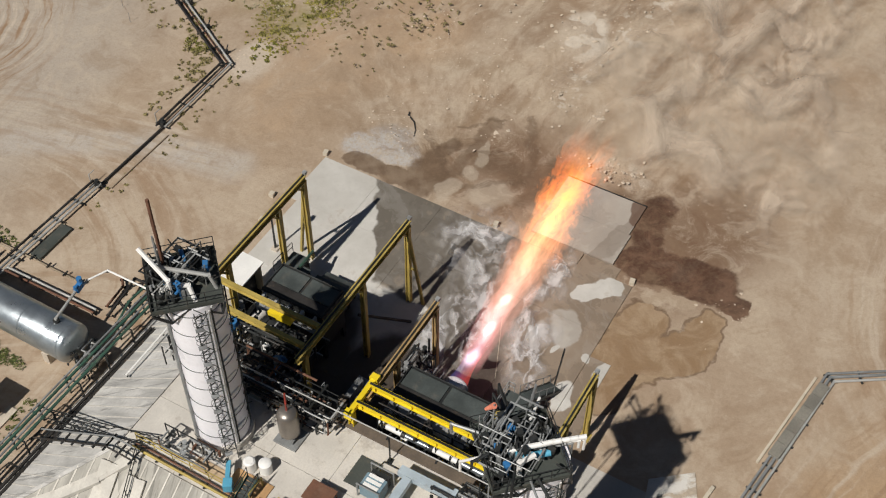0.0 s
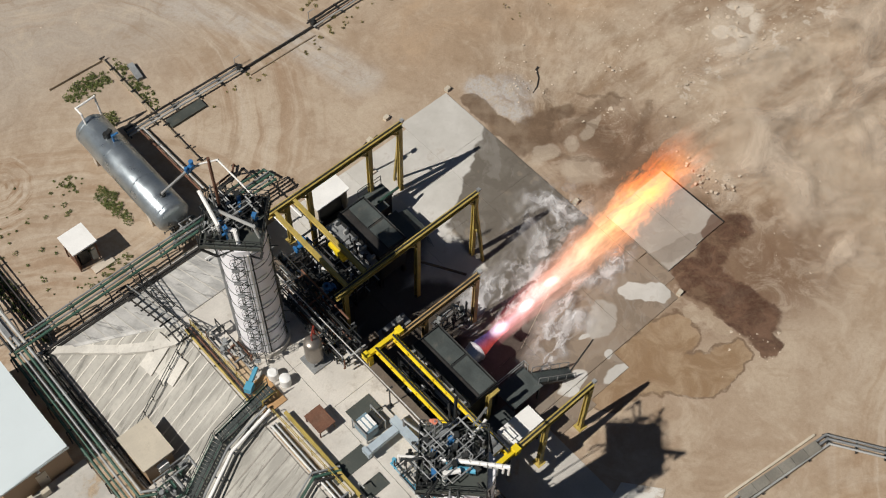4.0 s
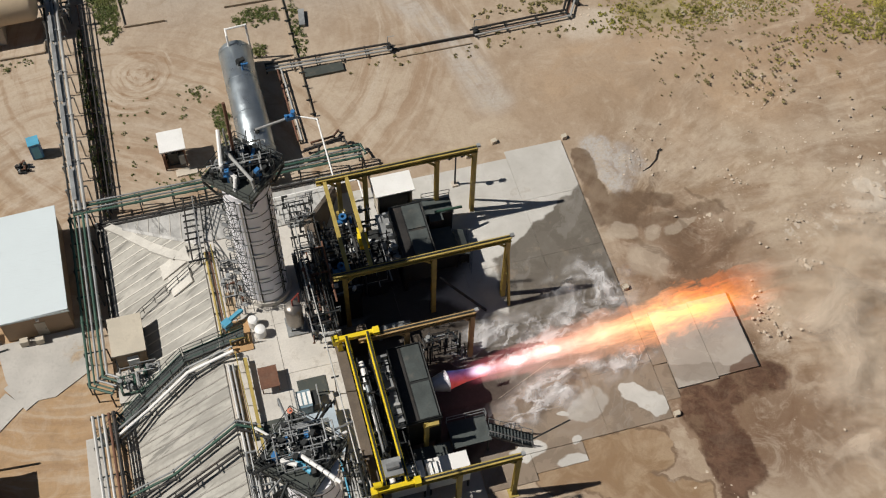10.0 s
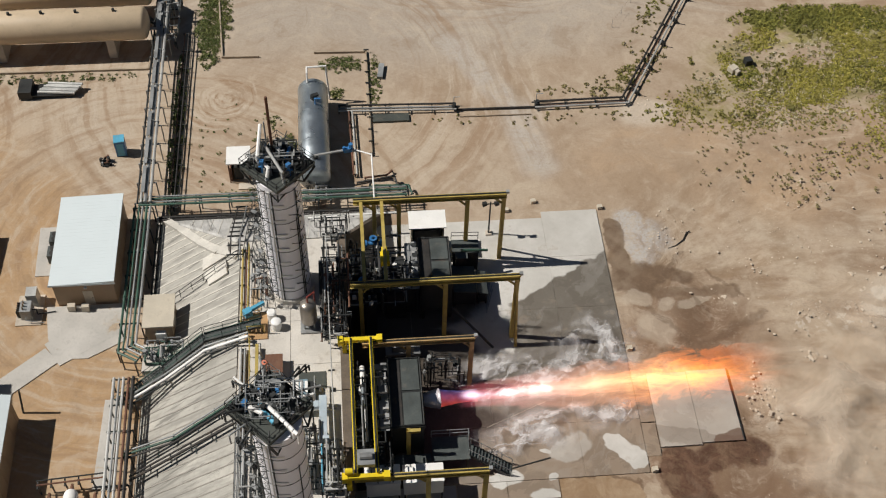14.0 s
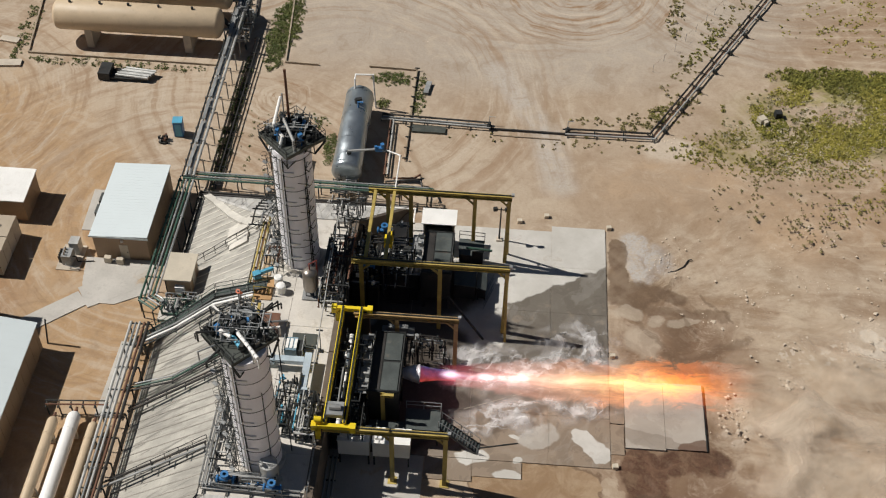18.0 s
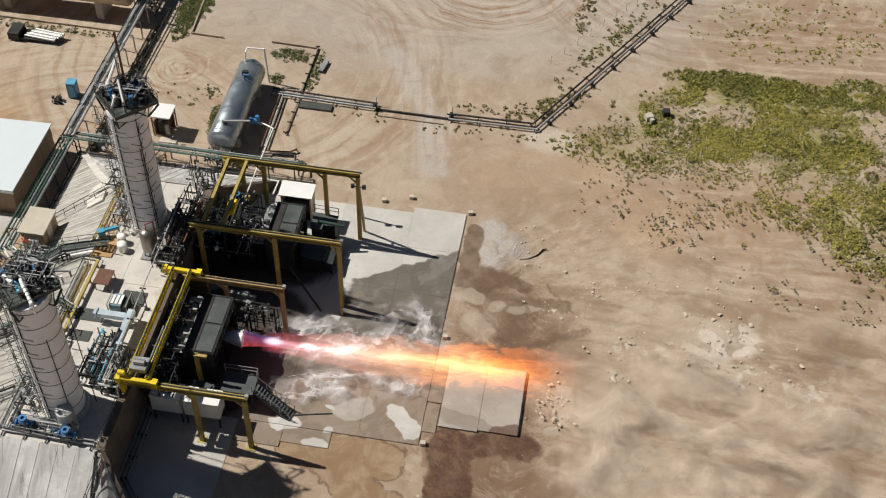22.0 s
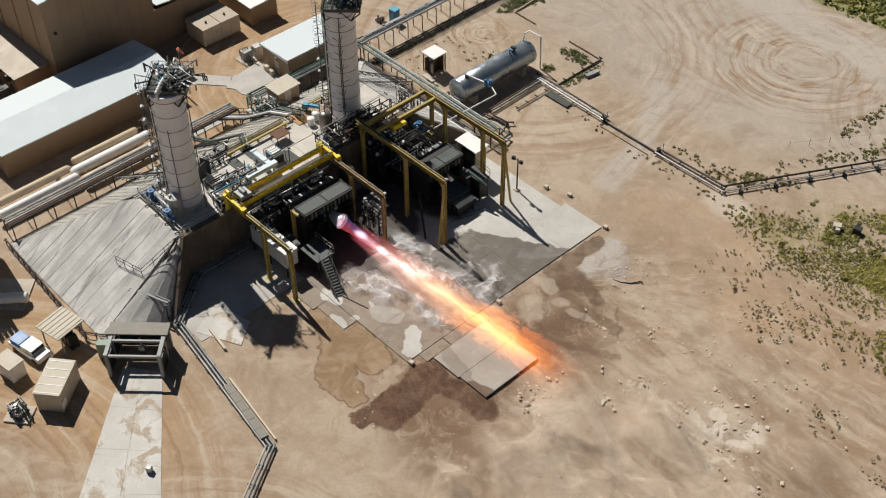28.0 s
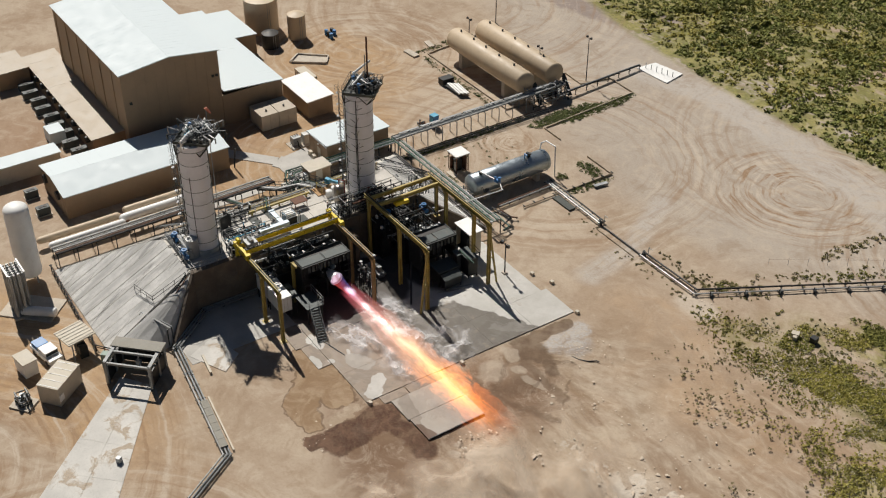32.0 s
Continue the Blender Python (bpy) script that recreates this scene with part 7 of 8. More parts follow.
ribbed_roof(wb, -70.8, -61.7, -4.4, 0.4, 2.95, 3.2, WHITE, "y", 0.5)
for y0, y1 in ((-12.2, -9.3), (-9.2, -6.2)):
    c = thing("shipping_container", (-64.2, (y0 + y1) / 2, 0), "beige steel container beside the hall", "container", group="beige containers")
    part("body", Geo().box(-66.3, -62.0, y0, y1, 0.1, 2.6), BEIGE, c, smooth=False)
    part("roof", Geo().box(-66.3, -62.0, y0, y1, 2.6, 2.68), TANROOF, c, smooth=False)
    part("vent", Geo().cone((-63.4, (y0 + y1) / 2, 2.68), (-63.4, (y0 + y1) / 2, 2.95), 0.16, 0.16, 8), DARK, c)
    part("door_seam", Geo().box(-61.995, -61.97, (y0 + y1) / 2 - 0.03, (y0 + y1) / 2 + 0.03, 0.1, 2.5), TANROOF, c)
solo("yard_wall", Geo().box(-76.0, -71.5, 0.8, 2.6, -0.1, 1.4), BEIGE, "low beige yard wall", "wall", kind="structure")
kerb2 = thing("bund_kerb", (-80.5, 5, 0), "pale rectangular bund kerb on the sand", "kerb", kind="structure")
for a, b in (((-82.8, 5.0), (-79.2, 9.0)), ((-79.2, 9.0), (-77.0, 7.4)), ((-77.0, 7.4), (-80.8, 2.4)), ((-80.8, 2.4), (-82.8, 5.0))):
    part("kerb", Geo().beam((*a, 0.15), (*b, 0.15), 0.25, 0.35), EARTHGREY, kerb2)
solo("bund_floor", Geo().prism([(-82.6, 5.0), (-79.2, 8.8), (-77.2, 7.4), (-80.8, 2.7)], -0.1, 0.05), EARTHGREY, "pale bund floor", "pavement", kind="structure")
for x, y, r, z, m, lb in ((-89.0, 8.2, 1.6, 4.4, TANPAINT, "tan upright tank with a pale top"), (-95.5, 4.6, 3.0, 6.0, TANPAINT, "large tan upright tank"), (-88.2, 2.6, 1.5, 2.6, BLACKPIPE, "black plastic water tank")):
    v = thing("upright_tank", (x, y, 0), lb, "tank", group="upright tanks")
    part("shell", Geo().cone((x, y, 0), (x, y, z), r, r, 36), m, v)
    part("top", Geo().cone((x, y, z), (x, y, z + 0.4), r, r * 0.25, 36), m, v)
    part("ladder", Geo().beam((x + r + 0.12, y - 0.2, 0), (x + r + 0.12, y - 0.2, z), 0.05, 0.05).beam((x + r + 0.12, y + 0.2, 0), (x + r + 0.12, y + 0.2, z), 0.05, 0.05), STEEL, v)
for k in range(5):
    solo("barrel", Geo().cone((-87 + 0.9 * (k % 3), 13 + 1.1 * (k // 3), 0), (-87 + 0.9 * (k % 3), 13 + 1.1 * (k // 3), 0.95), 0.34, 0.34, 14), BLACKPIPE if k % 2 else BLUE, "dark barrel in the far yard", "barrel", group="barrels")

# ---- tan tanks ----
for y in (27.1, 33.0):
    t = thing("storage_tank", (-57, y, 0), "long tan horizontal tank on concrete piers", "tank", group="tan tanks")
    part("shell", Geo().capsule((-66.8, y, 3.7), (-47.3, y, 3.7), 1.85, 40, 0.4), TANPAINT, t)
    for x in (-63.2, -51.0):
        part("pier", Geo().box(x - 0.45, x + 0.45, y - 1.5, y + 1.5, -0.1, 2.6), EARTHGREY, t)
    for x in (-65.2, -61.5, -58, -54.3, -50.2):
        part("fitting", Geo().cone((x, y, 5.5), (x, y, 5.85), 0.16, 0.16, 10), DARK, t)
    part("outlet_pipe", Geo().path([(-47.0, y, 2.8), (-45.6, y, 2.8), (-45.6, y, 1.2), (-44.6, y, 1.2)], 0.15, 8), STEEL, t)
    part("stair", Geo().beam((-45.0, y + 1.8, 0.1), (-47.2, y + 1.8, 3.2), 0.8, 0.12), DARK, t)
for k in range(3):
    solo("equipment_box", Geo().box(-58.6 + 2.2 * k, -57.4 + 2.2 * k, 29.0, 30.2, 0, 1.3), STEEL, "grey equipment box under the tan tanks", "box", group="boxes under the tanks")
solo("plate_cover", Geo().obox((-72.2, 21.5, 0.12), (3.0, 1.2, 0.25), 6), EARTHGREY, "pale cover plate on the sand", "cover plate")
solo("plate_cover", Geo().obox((-73.5, 26.0, 0.12), (2.4, 1.0, 0.25), -10), EARTHGREY, "pale cover plate on the sand", "cover plate")
pipe_rack("yard_pipe", [(-44.8, 33.5, 1.0), (-46.0, 50.5, 0.7)], [(0, 0, 0.13, DARK), (0.3, 0, 0.1, STEEL)], 1, "low pipe to the white pad", width=0.7, spacing=2.5)
wp = thing("white_pad", (-43, 52.6, 0), "white rock pad with pipe stubs", "pavement", kind="structure")
part("slab", Geo().prism([(-46.5, 50.4), (-46.2, 54.3), (-40.6, 55.4), (-39.6, 50.9)], -0.1, 0.16), WHITE, wp)
for k in range(6):
    part("stub", Geo().tube((-45.6 + k, 51.6 + 0.3 * k, 0.1), (-45.6 + k, 51.6 + 0.3 * k, 1.1), 0.07, 6), STEEL, wp)
scrap = thing("scrap_trailer", (-57.0, 20.4, 0), "silver ducting and scrap on a low trailer", "trailer")
for k in range(6):
    part("duct", Geo().tube((-58.6 + 0.2 * k, 20.0 + 0.25 * k, 0.6 + 0.1 * (k % 2)), (-54.6 + 0.15 * k, 19.6 + 0.25 * k, 0.6 + 0.1 * (k % 2)), 0.16, 8), PIPE, scrap)
part("bed", Geo().box(-59.6, -54.6, 19.5, 21.4, 0.3, 0.45), DARK, scrap)
part("cab_scrap", Geo().box(-60.6, -59.2, 19.4, 21.6, 0.1, 1.1), DARK, scrap)
wc = thing("portable_toilet", (-48.9, 10.9, 0), "blue portable toilet with a light blue roof", "toilet")
part("cabin", Geo().obox((-48.9, 10.9, 1.0), (1.05, 1.05, 2.0), 6), BLUE, wc)
part("roof", Geo().obox((-48.9, 10.9, 2.07), (1.1, 1.1, 0.13), 6), CYAN, wc)
part("door", Geo().obox((-48.84, 10.36, 0.95), (0.7, 0.04, 1.75), 6), CYAN, wc)
pipe_heap("scrap_heap", (-51.1, 9.0, 0), (-49.9, 10.0, 0.5), 8, [BLACKPIPE, RUST, DARK], "dark heap of rusty scrap lying on sand", 77)
solo("cable_box", Geo().obox((18.4, 19.3, 0.35), (0.9, 0.8, 0.7), 30).obox((18.8, 18.8, 0.3), (0.5, 0.5, 0.6), 30), BEIGE, "pale camera box in the scrub", "box")
solo("cable_box", Geo().obox((20.4, 20.4, 0.4), (0.8, 0.8, 0.8), 10), DARK, "dark box in the scrub", "box")

# ---- gas tubes ----
for x, y0, y1, r, m, lb in ((-51.4, -30.2, -38.6, 0.5, TANPAINT, "tan gas tube on cradles"), (-49.6, -29.6, -39.6, 0.62, WHITE, "white gas tube on cradles"), (-47.6, -30.4, -39.4, 0.45, TANPAINT, "tan gas tube on cradles"), (-50.6, -40.2, -51.0, 0.5, TANPAINT, "tan gas tube on cradles"), (-48.6, -40.2, -50.0, 0.5, WHITE, "white gas tube on cradles")):
    t = thing("gas_tube", (x, (y0 + y1) / 2, 0), lb, "tank", group="gas tubes")
    part("shell", Geo().capsule((x, y1, 1.2), (x, y0, 1.2), r, 20, 1.0), m, t)
    part("neck", Geo().cone((x, y0 + r * 0.9, 1.2), (x, y0 + r + 0.5, 1.2), 0.2, 0.12, 10), RUST, t)
    for y in (y0 - 1.4, y1 + 1.4):
        part("cradle", Geo().box(x - r, x + r, y - 0.15, y + 0.15, 0, 1.0), EARTHGREY, t)
        part("strap", Geo().cone((x, y - 0.08, 1.2), (x, y + 0.08, 1.2), r + 0.03, r + 0.03, 20), m, t)
pipe_rack("manifold_pipes", [(-52.4, -28.6, 1.5), (-46.8, -28.2, 1.5)], [(0, 0, 0.08, RUST), (0.3, 0.2, 0.07, DARK)], 1, "rusty manifold pipes at the gas tubes' necks", width=0.7, spacing=1.2)

# ---- south yard ----
SHELTER = surface("weathered_shelter_steel", (0.27, 0.28, 0.275), 0.6, 0.2, var=0.2)
gar = thing("steel_shelter", (-19.2, -50.2, 0), "dark steel open shelter with a sheet roof", "shelter")
def yaw(o, pts, a=45.5):
    c, s = math.cos(radians(a)), math.sin(radians(a))
    return [(o[0] + x * c - y * s, o[1] + x * s + y * c) for x, y in pts]
GO = (-19.2, -50.2)
part("roof", Geo().prism(yaw(GO, [(-3.1, 0.7), (3.1, 0.7), (3.1, 2.4), (-3.1, 2.4)]), 3.35, 3.5), GRATE, gar)
for x in (-2.7, 2.7):
    for y in (-1.9, 0.3, 2.2):
        (px, py), = yaw(GO, [(x, y)])
        part("column", Geo().obox((px, py, 1.65), (0.36, 0.36, 3.3), 45), SHELTER, gar)
    (ax, ay), (cx, cy) = yaw(GO, [(x, -2.0), (x, 2.3)])
    part("beam", Geo().beam((ax, ay, 3.2), (cx, cy, 3.2), 0.4, 0.3), SHELTER, gar)
    part("side_wall", Geo().beam((*yaw(GO, [(x, -1.6)])[0], 1.2), (*yaw(GO, [(x, 2.3)])[0], 1.2), 0.15, 2.2), DARK, gar)
for y, z in ((-1.95, 3.1), (0.1, 3.15)):
    a, b = yaw(GO, [(-2.8, y), (2.8, y)])
    part("beam", Geo().beam((*a, z), (*b, z), 0.22, 0.28), SHELTER, gar)
a, b = yaw(GO, [(-2.8, 2.35), (2.8, 2.35)])
part("back_wall", Geo().beam((*a, 1.6), (*b, 1.6), 0.15, 3.0), DARK, gar)
(px, py), = yaw(GO, [(0.2, 0.6)])
part("hoist", Geo().tube((px, py, 1.3), (px, py, 3.1), 0.08, 6).obox((px, py, 1.6), (0.6, 0.4, 0.6), 45), STEEL, gar)
(px, py), = yaw(GO, [(-3.9, 0.9)])
solo("electric_cabinet", Geo().obox((px, py, 1.0), (1.2, 0.8, 2.0), 45), surface("grey_green_cabinet", (0.2, 0.27, 0.22), 0.5), "grey-green electric cabinet beside the shelter", "cabinet")
hutc = thing("office_container", (-21.3, -58.5, 0), "off-white office container on the sand", "container")
part("body", Geo().obox((-21.3, -58.5, 1.25), (2.7, 4.6, 2.5), -50 + 90 - 1), BEIGE, hutc, smooth=False)
part("roof", Geo().obox((-21.3, -58.5, 2.56), (2.8, 4.7, 0.12), 39), BEIGE, hutc, smooth=False)
part("cooler", Geo().obox((-19.3, -59.3, 1.1), (0.8, 0.8, 0.8), 39), WHITE, hutc)
for k in range(5):
    q = Vector((-22.6, -57.0, 2.63)).lerp(Vector((-20.0, -60.2, 2.63)), k / 4)
    part("roof_rib", Geo().beam(q + Vector((-0.9, -0.75, 0)), q + Vector((1.0, 0.85, 0)), 0.07, 0.05), WHITE, hutc)
sh = thing("open_shed", (-27.2, -54.4, 0), "open shed with a beige ribbed roof", "shed")
part("roof", Geo().obox((-27.2, -54.4, 2.75), (3.4, 3.6, 0.14), 12), BEIGE, sh)
for k in range(6):
    q = Vector((-28.6 + 0.56 * k, -54.7 + 0.12 * k, 2.85))
    part("roof_rib", Geo().beam(q + Vector((0.36, -1.7, 0)), q + Vector((-0.36, 1.7, 0)), 0.06, 0.05), BEIGE, sh)
for x, y in ((-28.5, -56.0), (-25.4, -55.4), (-29.0, -53.2), (-25.8, -52.8)):
    part("post", Geo().box(x - 0.07, x + 0.07, y - 0.07, y + 0.07, 0, 2.7), STEEL, sh)
for k in range(3):
    part("rack", Geo().box(-28.0 + 0.9 * k, -27.4 + 0.9 * k, -54.6, -53.6, 0, 1.6), DARK, sh)
truck = thing("pickup_truck", (-28.2, -57.8, 0), "white pickup truck with a blue load", "truck")
TA = 12
def tb(c, s):
    a = radians(TA)
    return Geo().obox((-28.2 + c[0] * math.cos(a) - c[1] * math.sin(a), -57.8 + c[0] * math.sin(a) + c[1] * math.cos(a), c[2]), s, TA)
part("body", tb((0, 0, 0.75), (4.6, 1.8, 0.6)), WHITE, truck)
part("cab", tb((0.5, 0, 1.35), (1.7, 1.65, 0.65)), WHITE, truck)
part("windscreen", tb((0.5, 0, 1.38), (1.74, 1.5, 0.4)), DARK, truck)
part("load", tb((-1.4, 0, 1.25), (1.5, 1.5, 0.5)), BLUE, truck)
for x in (-1.45, 1.45):
    for y in (-0.8, 0.8):
        a = radians(TA)
        cx, cy = -28.2 + x * math.cos(a) - y * math.sin(a), -57.8 + x * math.sin(a) + y * math.cos(a)
        n = Vector((-math.sin(a), math.cos(a), 0)) * 0.12
        part("wheel", Geo().tube(Vector((cx, cy, 0.36)) - n, Vector((cx, cy, 0.36)) + n, 0.36, 14), BLACKPIPE, truck)
box2 = thing("white_cabin", (-27.0, -60.6, 0), "small white cabin with a pale roof", "cabin")
part("body", Geo().obox((-27.0, -60.6, 1.0), (2.4, 1.7, 2.0), 10), WHITE, box2)
part("roof", Geo().obox((-27.0, -60.6, 2.06), (2.6, 1.9, 0.12), 10), BEIGE, box2)
pipe_heap("meter_skid", (-22.6, -63.6, 0.2), (-20.6, -62.0, 1.5), 14, [STEEL, DARK, PIPE], "grey meter skid on a pale slab", 31)
solo("skid_slab", Geo().obox((-21.6, -62.8, 0.08), (2.6, 2.2, 0.2), 39), EARTHGREY, "pale concrete slab under the meter skid", "pavement", kind="structure", smooth=False)
vt = thing("upright_tank", (-44.2, -54.4, 0), "white upright cryogenic tank beside a grey vaporiser", "tank", group="upright tanks")
part("shell", Geo().capsule((-44.2, -54.4, 1.6), (-44.2, -54.4, 11.0), 1.55, 32, 0.5), WHITE, vt)
for a in (30, 150, 270):
    part("leg", Geo().beam((-44.2 + 1.1 * math.cos(radians(a)), -54.4 + 1.1 * math.sin(radians(a)), 0), (-44.2 + 1.1 * math.cos(radians(a)), -54.4 + 1.1 * math.sin(radians(a)), 1.6), 0.2, 0.2), STEEL, vt)
vap = thing("vaporiser", (-38.6, -57.4, 0), "grey finned vaporiser beside the white tank", "vaporiser")
for i in range(6):
    for j in range(4):
        part("fin_tube", Geo().obox((-40.0 + 0.55 * i, -58.3 + 0.55 * j, 3.4), (0.1, 0.4, 6.2), 0).obox((-40.0 + 0.55 * i, -58.3 + 0.55 * j, 3.4), (0.4, 0.1, 6.2), 0), PIPE if (i + j) % 2 else STEEL, vap)
part("base", Geo().box(-40.5, -36.9, -58.8, -56.2, 0, 0.2), EARTHGREY, vap)
part("header", Geo().box(-40.3, -37.0, -58.6, -58.4, 6.5, 6.7).box(-40.3, -37.0, -56.6, -56.4, 6.5, 6.7), PIPE, vap)
solo("fuel_tank", Geo().capsule((-37.6, -57.6, 0.8), (-35.0, -54.4, 0.8), 0.6, 20), WHITE, "white horizontal tank on a slab", "tank")
solo("tank_slab", Geo().obox((-38.4, -56.2, 0.05), (7.0, 4.6, 0.2), 45), EARTHGREY, "pale slab under the tanks", "pavement", kind="structure", smooth=False)
pipe_rack("bank_fence", [(-44.8, -51.6, 0.9), (-26.0, -52.6, 0.9), (-23.2, -50.4, 0.9)], [(0, 0, 0.07, DARK), (0.2, -0.5, 0.06, RUST)], 1, "dark pipe fence along the south bank's foot", width=0.4, spacing=1.4, joints=False)
pipe_rack("pipe_bridge", [(-26.6, -46.2, 2.6), (-22.0, -44.6, 2.6)], [(0, 0, 0.13, PIPE), (0.35, 0, 0.1, STEEL)], 2, "pale pipe bridge at the foot of the south bank", width=0.7, spacing=2.2)
solo("stake_box", Geo().obox((-6.9, -57.2, 0.35), (0.5, 0.5, 0.8), 30), STEEL, "small grey post box by the pipeline", "box")

# ---- wire fence with thin posts along the yard's edge ----
fence = thing("wire_fence", (16, 40, 0), "sagging wire fence on thin posts", "fence")
FP = [(6.0, 27.5), (14.5, 40.0), (24, 56)]
pm = Geo().tube((0, 0, -0.1), (0, 0, 1.2), 0.025, 5).mesh("post", STEEL)
for a, b in zip(FP, FP[1:]):
    L = math.dist(a, b)
    for k in range(int(L / 2.6) + 1):
        u = k * 2.6 / L
        shared("post", pm, fence, (a[0] + (b[0] - a[0]) * u, a[1] + (b[1] - a[1]) * u, 0), rnd.uniform(0, 90))
    part("wire", Geo().tube((*a, 0.9), (*b, 0.9), 0.008, 4), RUST, fence)

# ---- rocks and rubble ----
def lump(g, c, r, rr):
    vs, fs = [], []
    n = 6
    for j, (zz, q) in enumerate(((-0.3, 0.8), (0.25, 1.0), (0.6, 0.6))):
        for i in range(n):
            a = 2 * math.pi * (i + 0.5 * j) / n
            k = q * r * rr.uniform(0.45, 1.5)
            vs.append((c[0] + k * math.cos(a), c[1] + k * math.sin(a), c[2] + 0.4 * zz * r * rr.uniform(0.6, 1.1)))
    for j in range(2):
        fs += [(j * n + i, j * n + (i + 1) % n, (j + 1) * n + (i + 1) % n, (j + 1) * n + i) for i in range(n)]
    g.add(vs, fs + [tuple(range(2 * n, 3 * n))])


rocks = Geo()
rr = random.Random(11)
for cx, cy, sx, sy, k, s in ((27.4, -12.6, 4.4, 2.6, 90, 0.2), (19, -14.6, 5.0, 1.4, 60, 0.12), (32, -16.5, 6, 2.5, 50, 0.17), (14.5, -8.2, 3, 1.8, 40, 0.1), (11.0, -23.4, 1.2, 2.6, 70, 0.13), (12.4, -24.8, 1.4, 1.2, 24, 0.12), (16.8, -19.2, 0.9, 0.7, 22, 0.17), (9.6, -12.2, 2.0, 1.6, 22, 0.16), (18, -3, 9, 3, 80, 0.08), (24, -6.5, 7, 2, 70, 0.12), (1, -37.5, 2.2, 1.8, 20, 0.14), (20, -32, 14, 8, 60, 0.1), (7.4, 13.6, 3, 1.6, 50, 0.1), (-35, 40, 20, 15, 60, 0.09), (21.6, 1.2, 2.6, 2.2, 60, 0.1), (18.6, 20.4, 1.2, 1.0, 26, 0.16), (6, -4, 2.0, 2.2, 60, 0.09)):
    for _ in range(k):
        x, y = rr.gauss(cx, sx / 1.6), rr.gauss(cy, sy / 1.6)
        if -26 < x < 9 and -32.8 < y < 0.2 and not (x > 0 and y > -19.8):
            continue
        lump(rocks, (x, y, -0.15 if x > 9 else 0.0), s * (0.25 + 1.1 * rr.random() ** 3), rr)
tagged(new("rubble", rocks.mesh("rubble", ROCK, False)), "pale broken caliche rubble on scoured ground", "rubble", kind="stuff")
solo("hose", Geo().path([(6.2, -5.5, -0.14), (7.0, -5.2, -0.14), (7.9, -4.5, -0.14), (8.4, -3.6, -0.1), (8.7, -3.5, -0.06)], 0.07, 7), BLACKPIPE, "dark hose lying on scoured earth", "hose")

# ---- scrub ----
def scrub(name, spots, mat, label, leaf=0.16, seed=1, blades=16):
    """Low shrubs: each a clump of small bent leaves round a few stems."""
    r = random.Random(seed)
    vs, fs = [], []
    for x, y, s in spots:
        for _ in range(int(blades * (0.6 + s))):
            a, q = r.uniform(0, 6.283), s * math.sqrt(r.random())
            h = s * r.uniform(0.05, 0.7) * (1 - 0.5 * (q / s) ** 2)
            c = Vector((x + q * math.cos(a), y + q * math.sin(a), h))
            d = Vector((r.uniform(-1, 1), r.uniform(-1, 1), r.uniform(-0.2, 0.9))).normalized()
            e = d.cross(Vector((r.uniform(-1, 1), r.uniform(-1, 1), 1))).normalized()
            L = leaf * r.uniform(0.7, 1.6) * (0.6 + s)
            k = len(vs)
            vs += [tuple(c - d * L), tuple(c + e * L * 0.55), tuple(c + d * L), tuple(c - e * L * 0.55)]
            fs += [(k, k + 1, k + 2), (k, k + 2, k + 3)]
    me = bpy.data.meshes.new(name)
    me.from_pydata(vs, [], fs)
    me.materials.append(mat)
    return tagged(new(name, me), label, "vegetation", kind="stuff")


sr = random.Random(5)


def patch(cx, cy, sx, sy, rot, count, size, gate=0.0, freq=0.12):
    out = []
    c, s = math.cos(radians(rot)), math.sin(radians(rot))
    tries = 0
    while len(out) < count and tries < count * 12:
        tries += 1
        u, v = sr.uniform(-1, 1), sr.uniform(-1, 1)
        if u * u + v * v > 1 or sr.random() < (u * u + v * v) * 0.6:
            continue
        x, y = cx + u * sx * c - v * sy * s, cy + u * sx * s + v * sy * c
        if noise.noise(Vector((x * freq, y * freq, 0.7))) < gate + sr.uniform(-0.15, 0.15):
            continue
        out.append((x, y, size * (0.4 + 1.7 * sr.random() ** 2.5)))
    return out


scrub("weeds", patch(35, 21, 18, 8.5, 3, 4200, 0.2, 0.0, 0.2) + patch(45, 8, 9, 10, 0, 1500, 0.2, 0.0, 0.22) + patch(38, 9.5, 7.5, 6, 0, 800, 0.17, -0.05, 0.25) + patch(27, 17.5, 8, 4, 10, 900, 0.17, 0.05, 0.25), GRASS, "yellow-green weeds among scrub", 0.12, seed=3, blades=12)
scrub("weeds", patch(32, 27.6, 12, 2.4, -2, 1700, 0.25, -0.2, 0.3) + patch(44, 28.5, 5, 3, 0, 420, 0.25, -0.3, 0.3) + patch(33, 17.5, 5.5, 2.6, 4, 420, 0.2, -0.2, 0.3) + patch(41, 17.5, 4.5, 3.0, 0, 420, 0.22, -0.2, 0.3) + patch(19.5, 18.5, 2.2, 2.4, 0, 130, 0.24, -0.4, 0.4), LUSH, "dense green weeds in the lush part of the scrub", 0.12, seed=22, blades=14)
scrub("scrub", patch(31, 18.5, 20, 9.5, 6, 480, 0.16, -0.15, 0.3) + patch(16, 14.6, 8.5, 3.6, 10, 130, 0.16, -0.3, 0.3) + patch(45, 7, 10, 11, 0, 300, 0.17, -0.1, 0.25), LEAF, "dark olive bushes scattered over pale sand", 0.11, seed=2, blades=26)
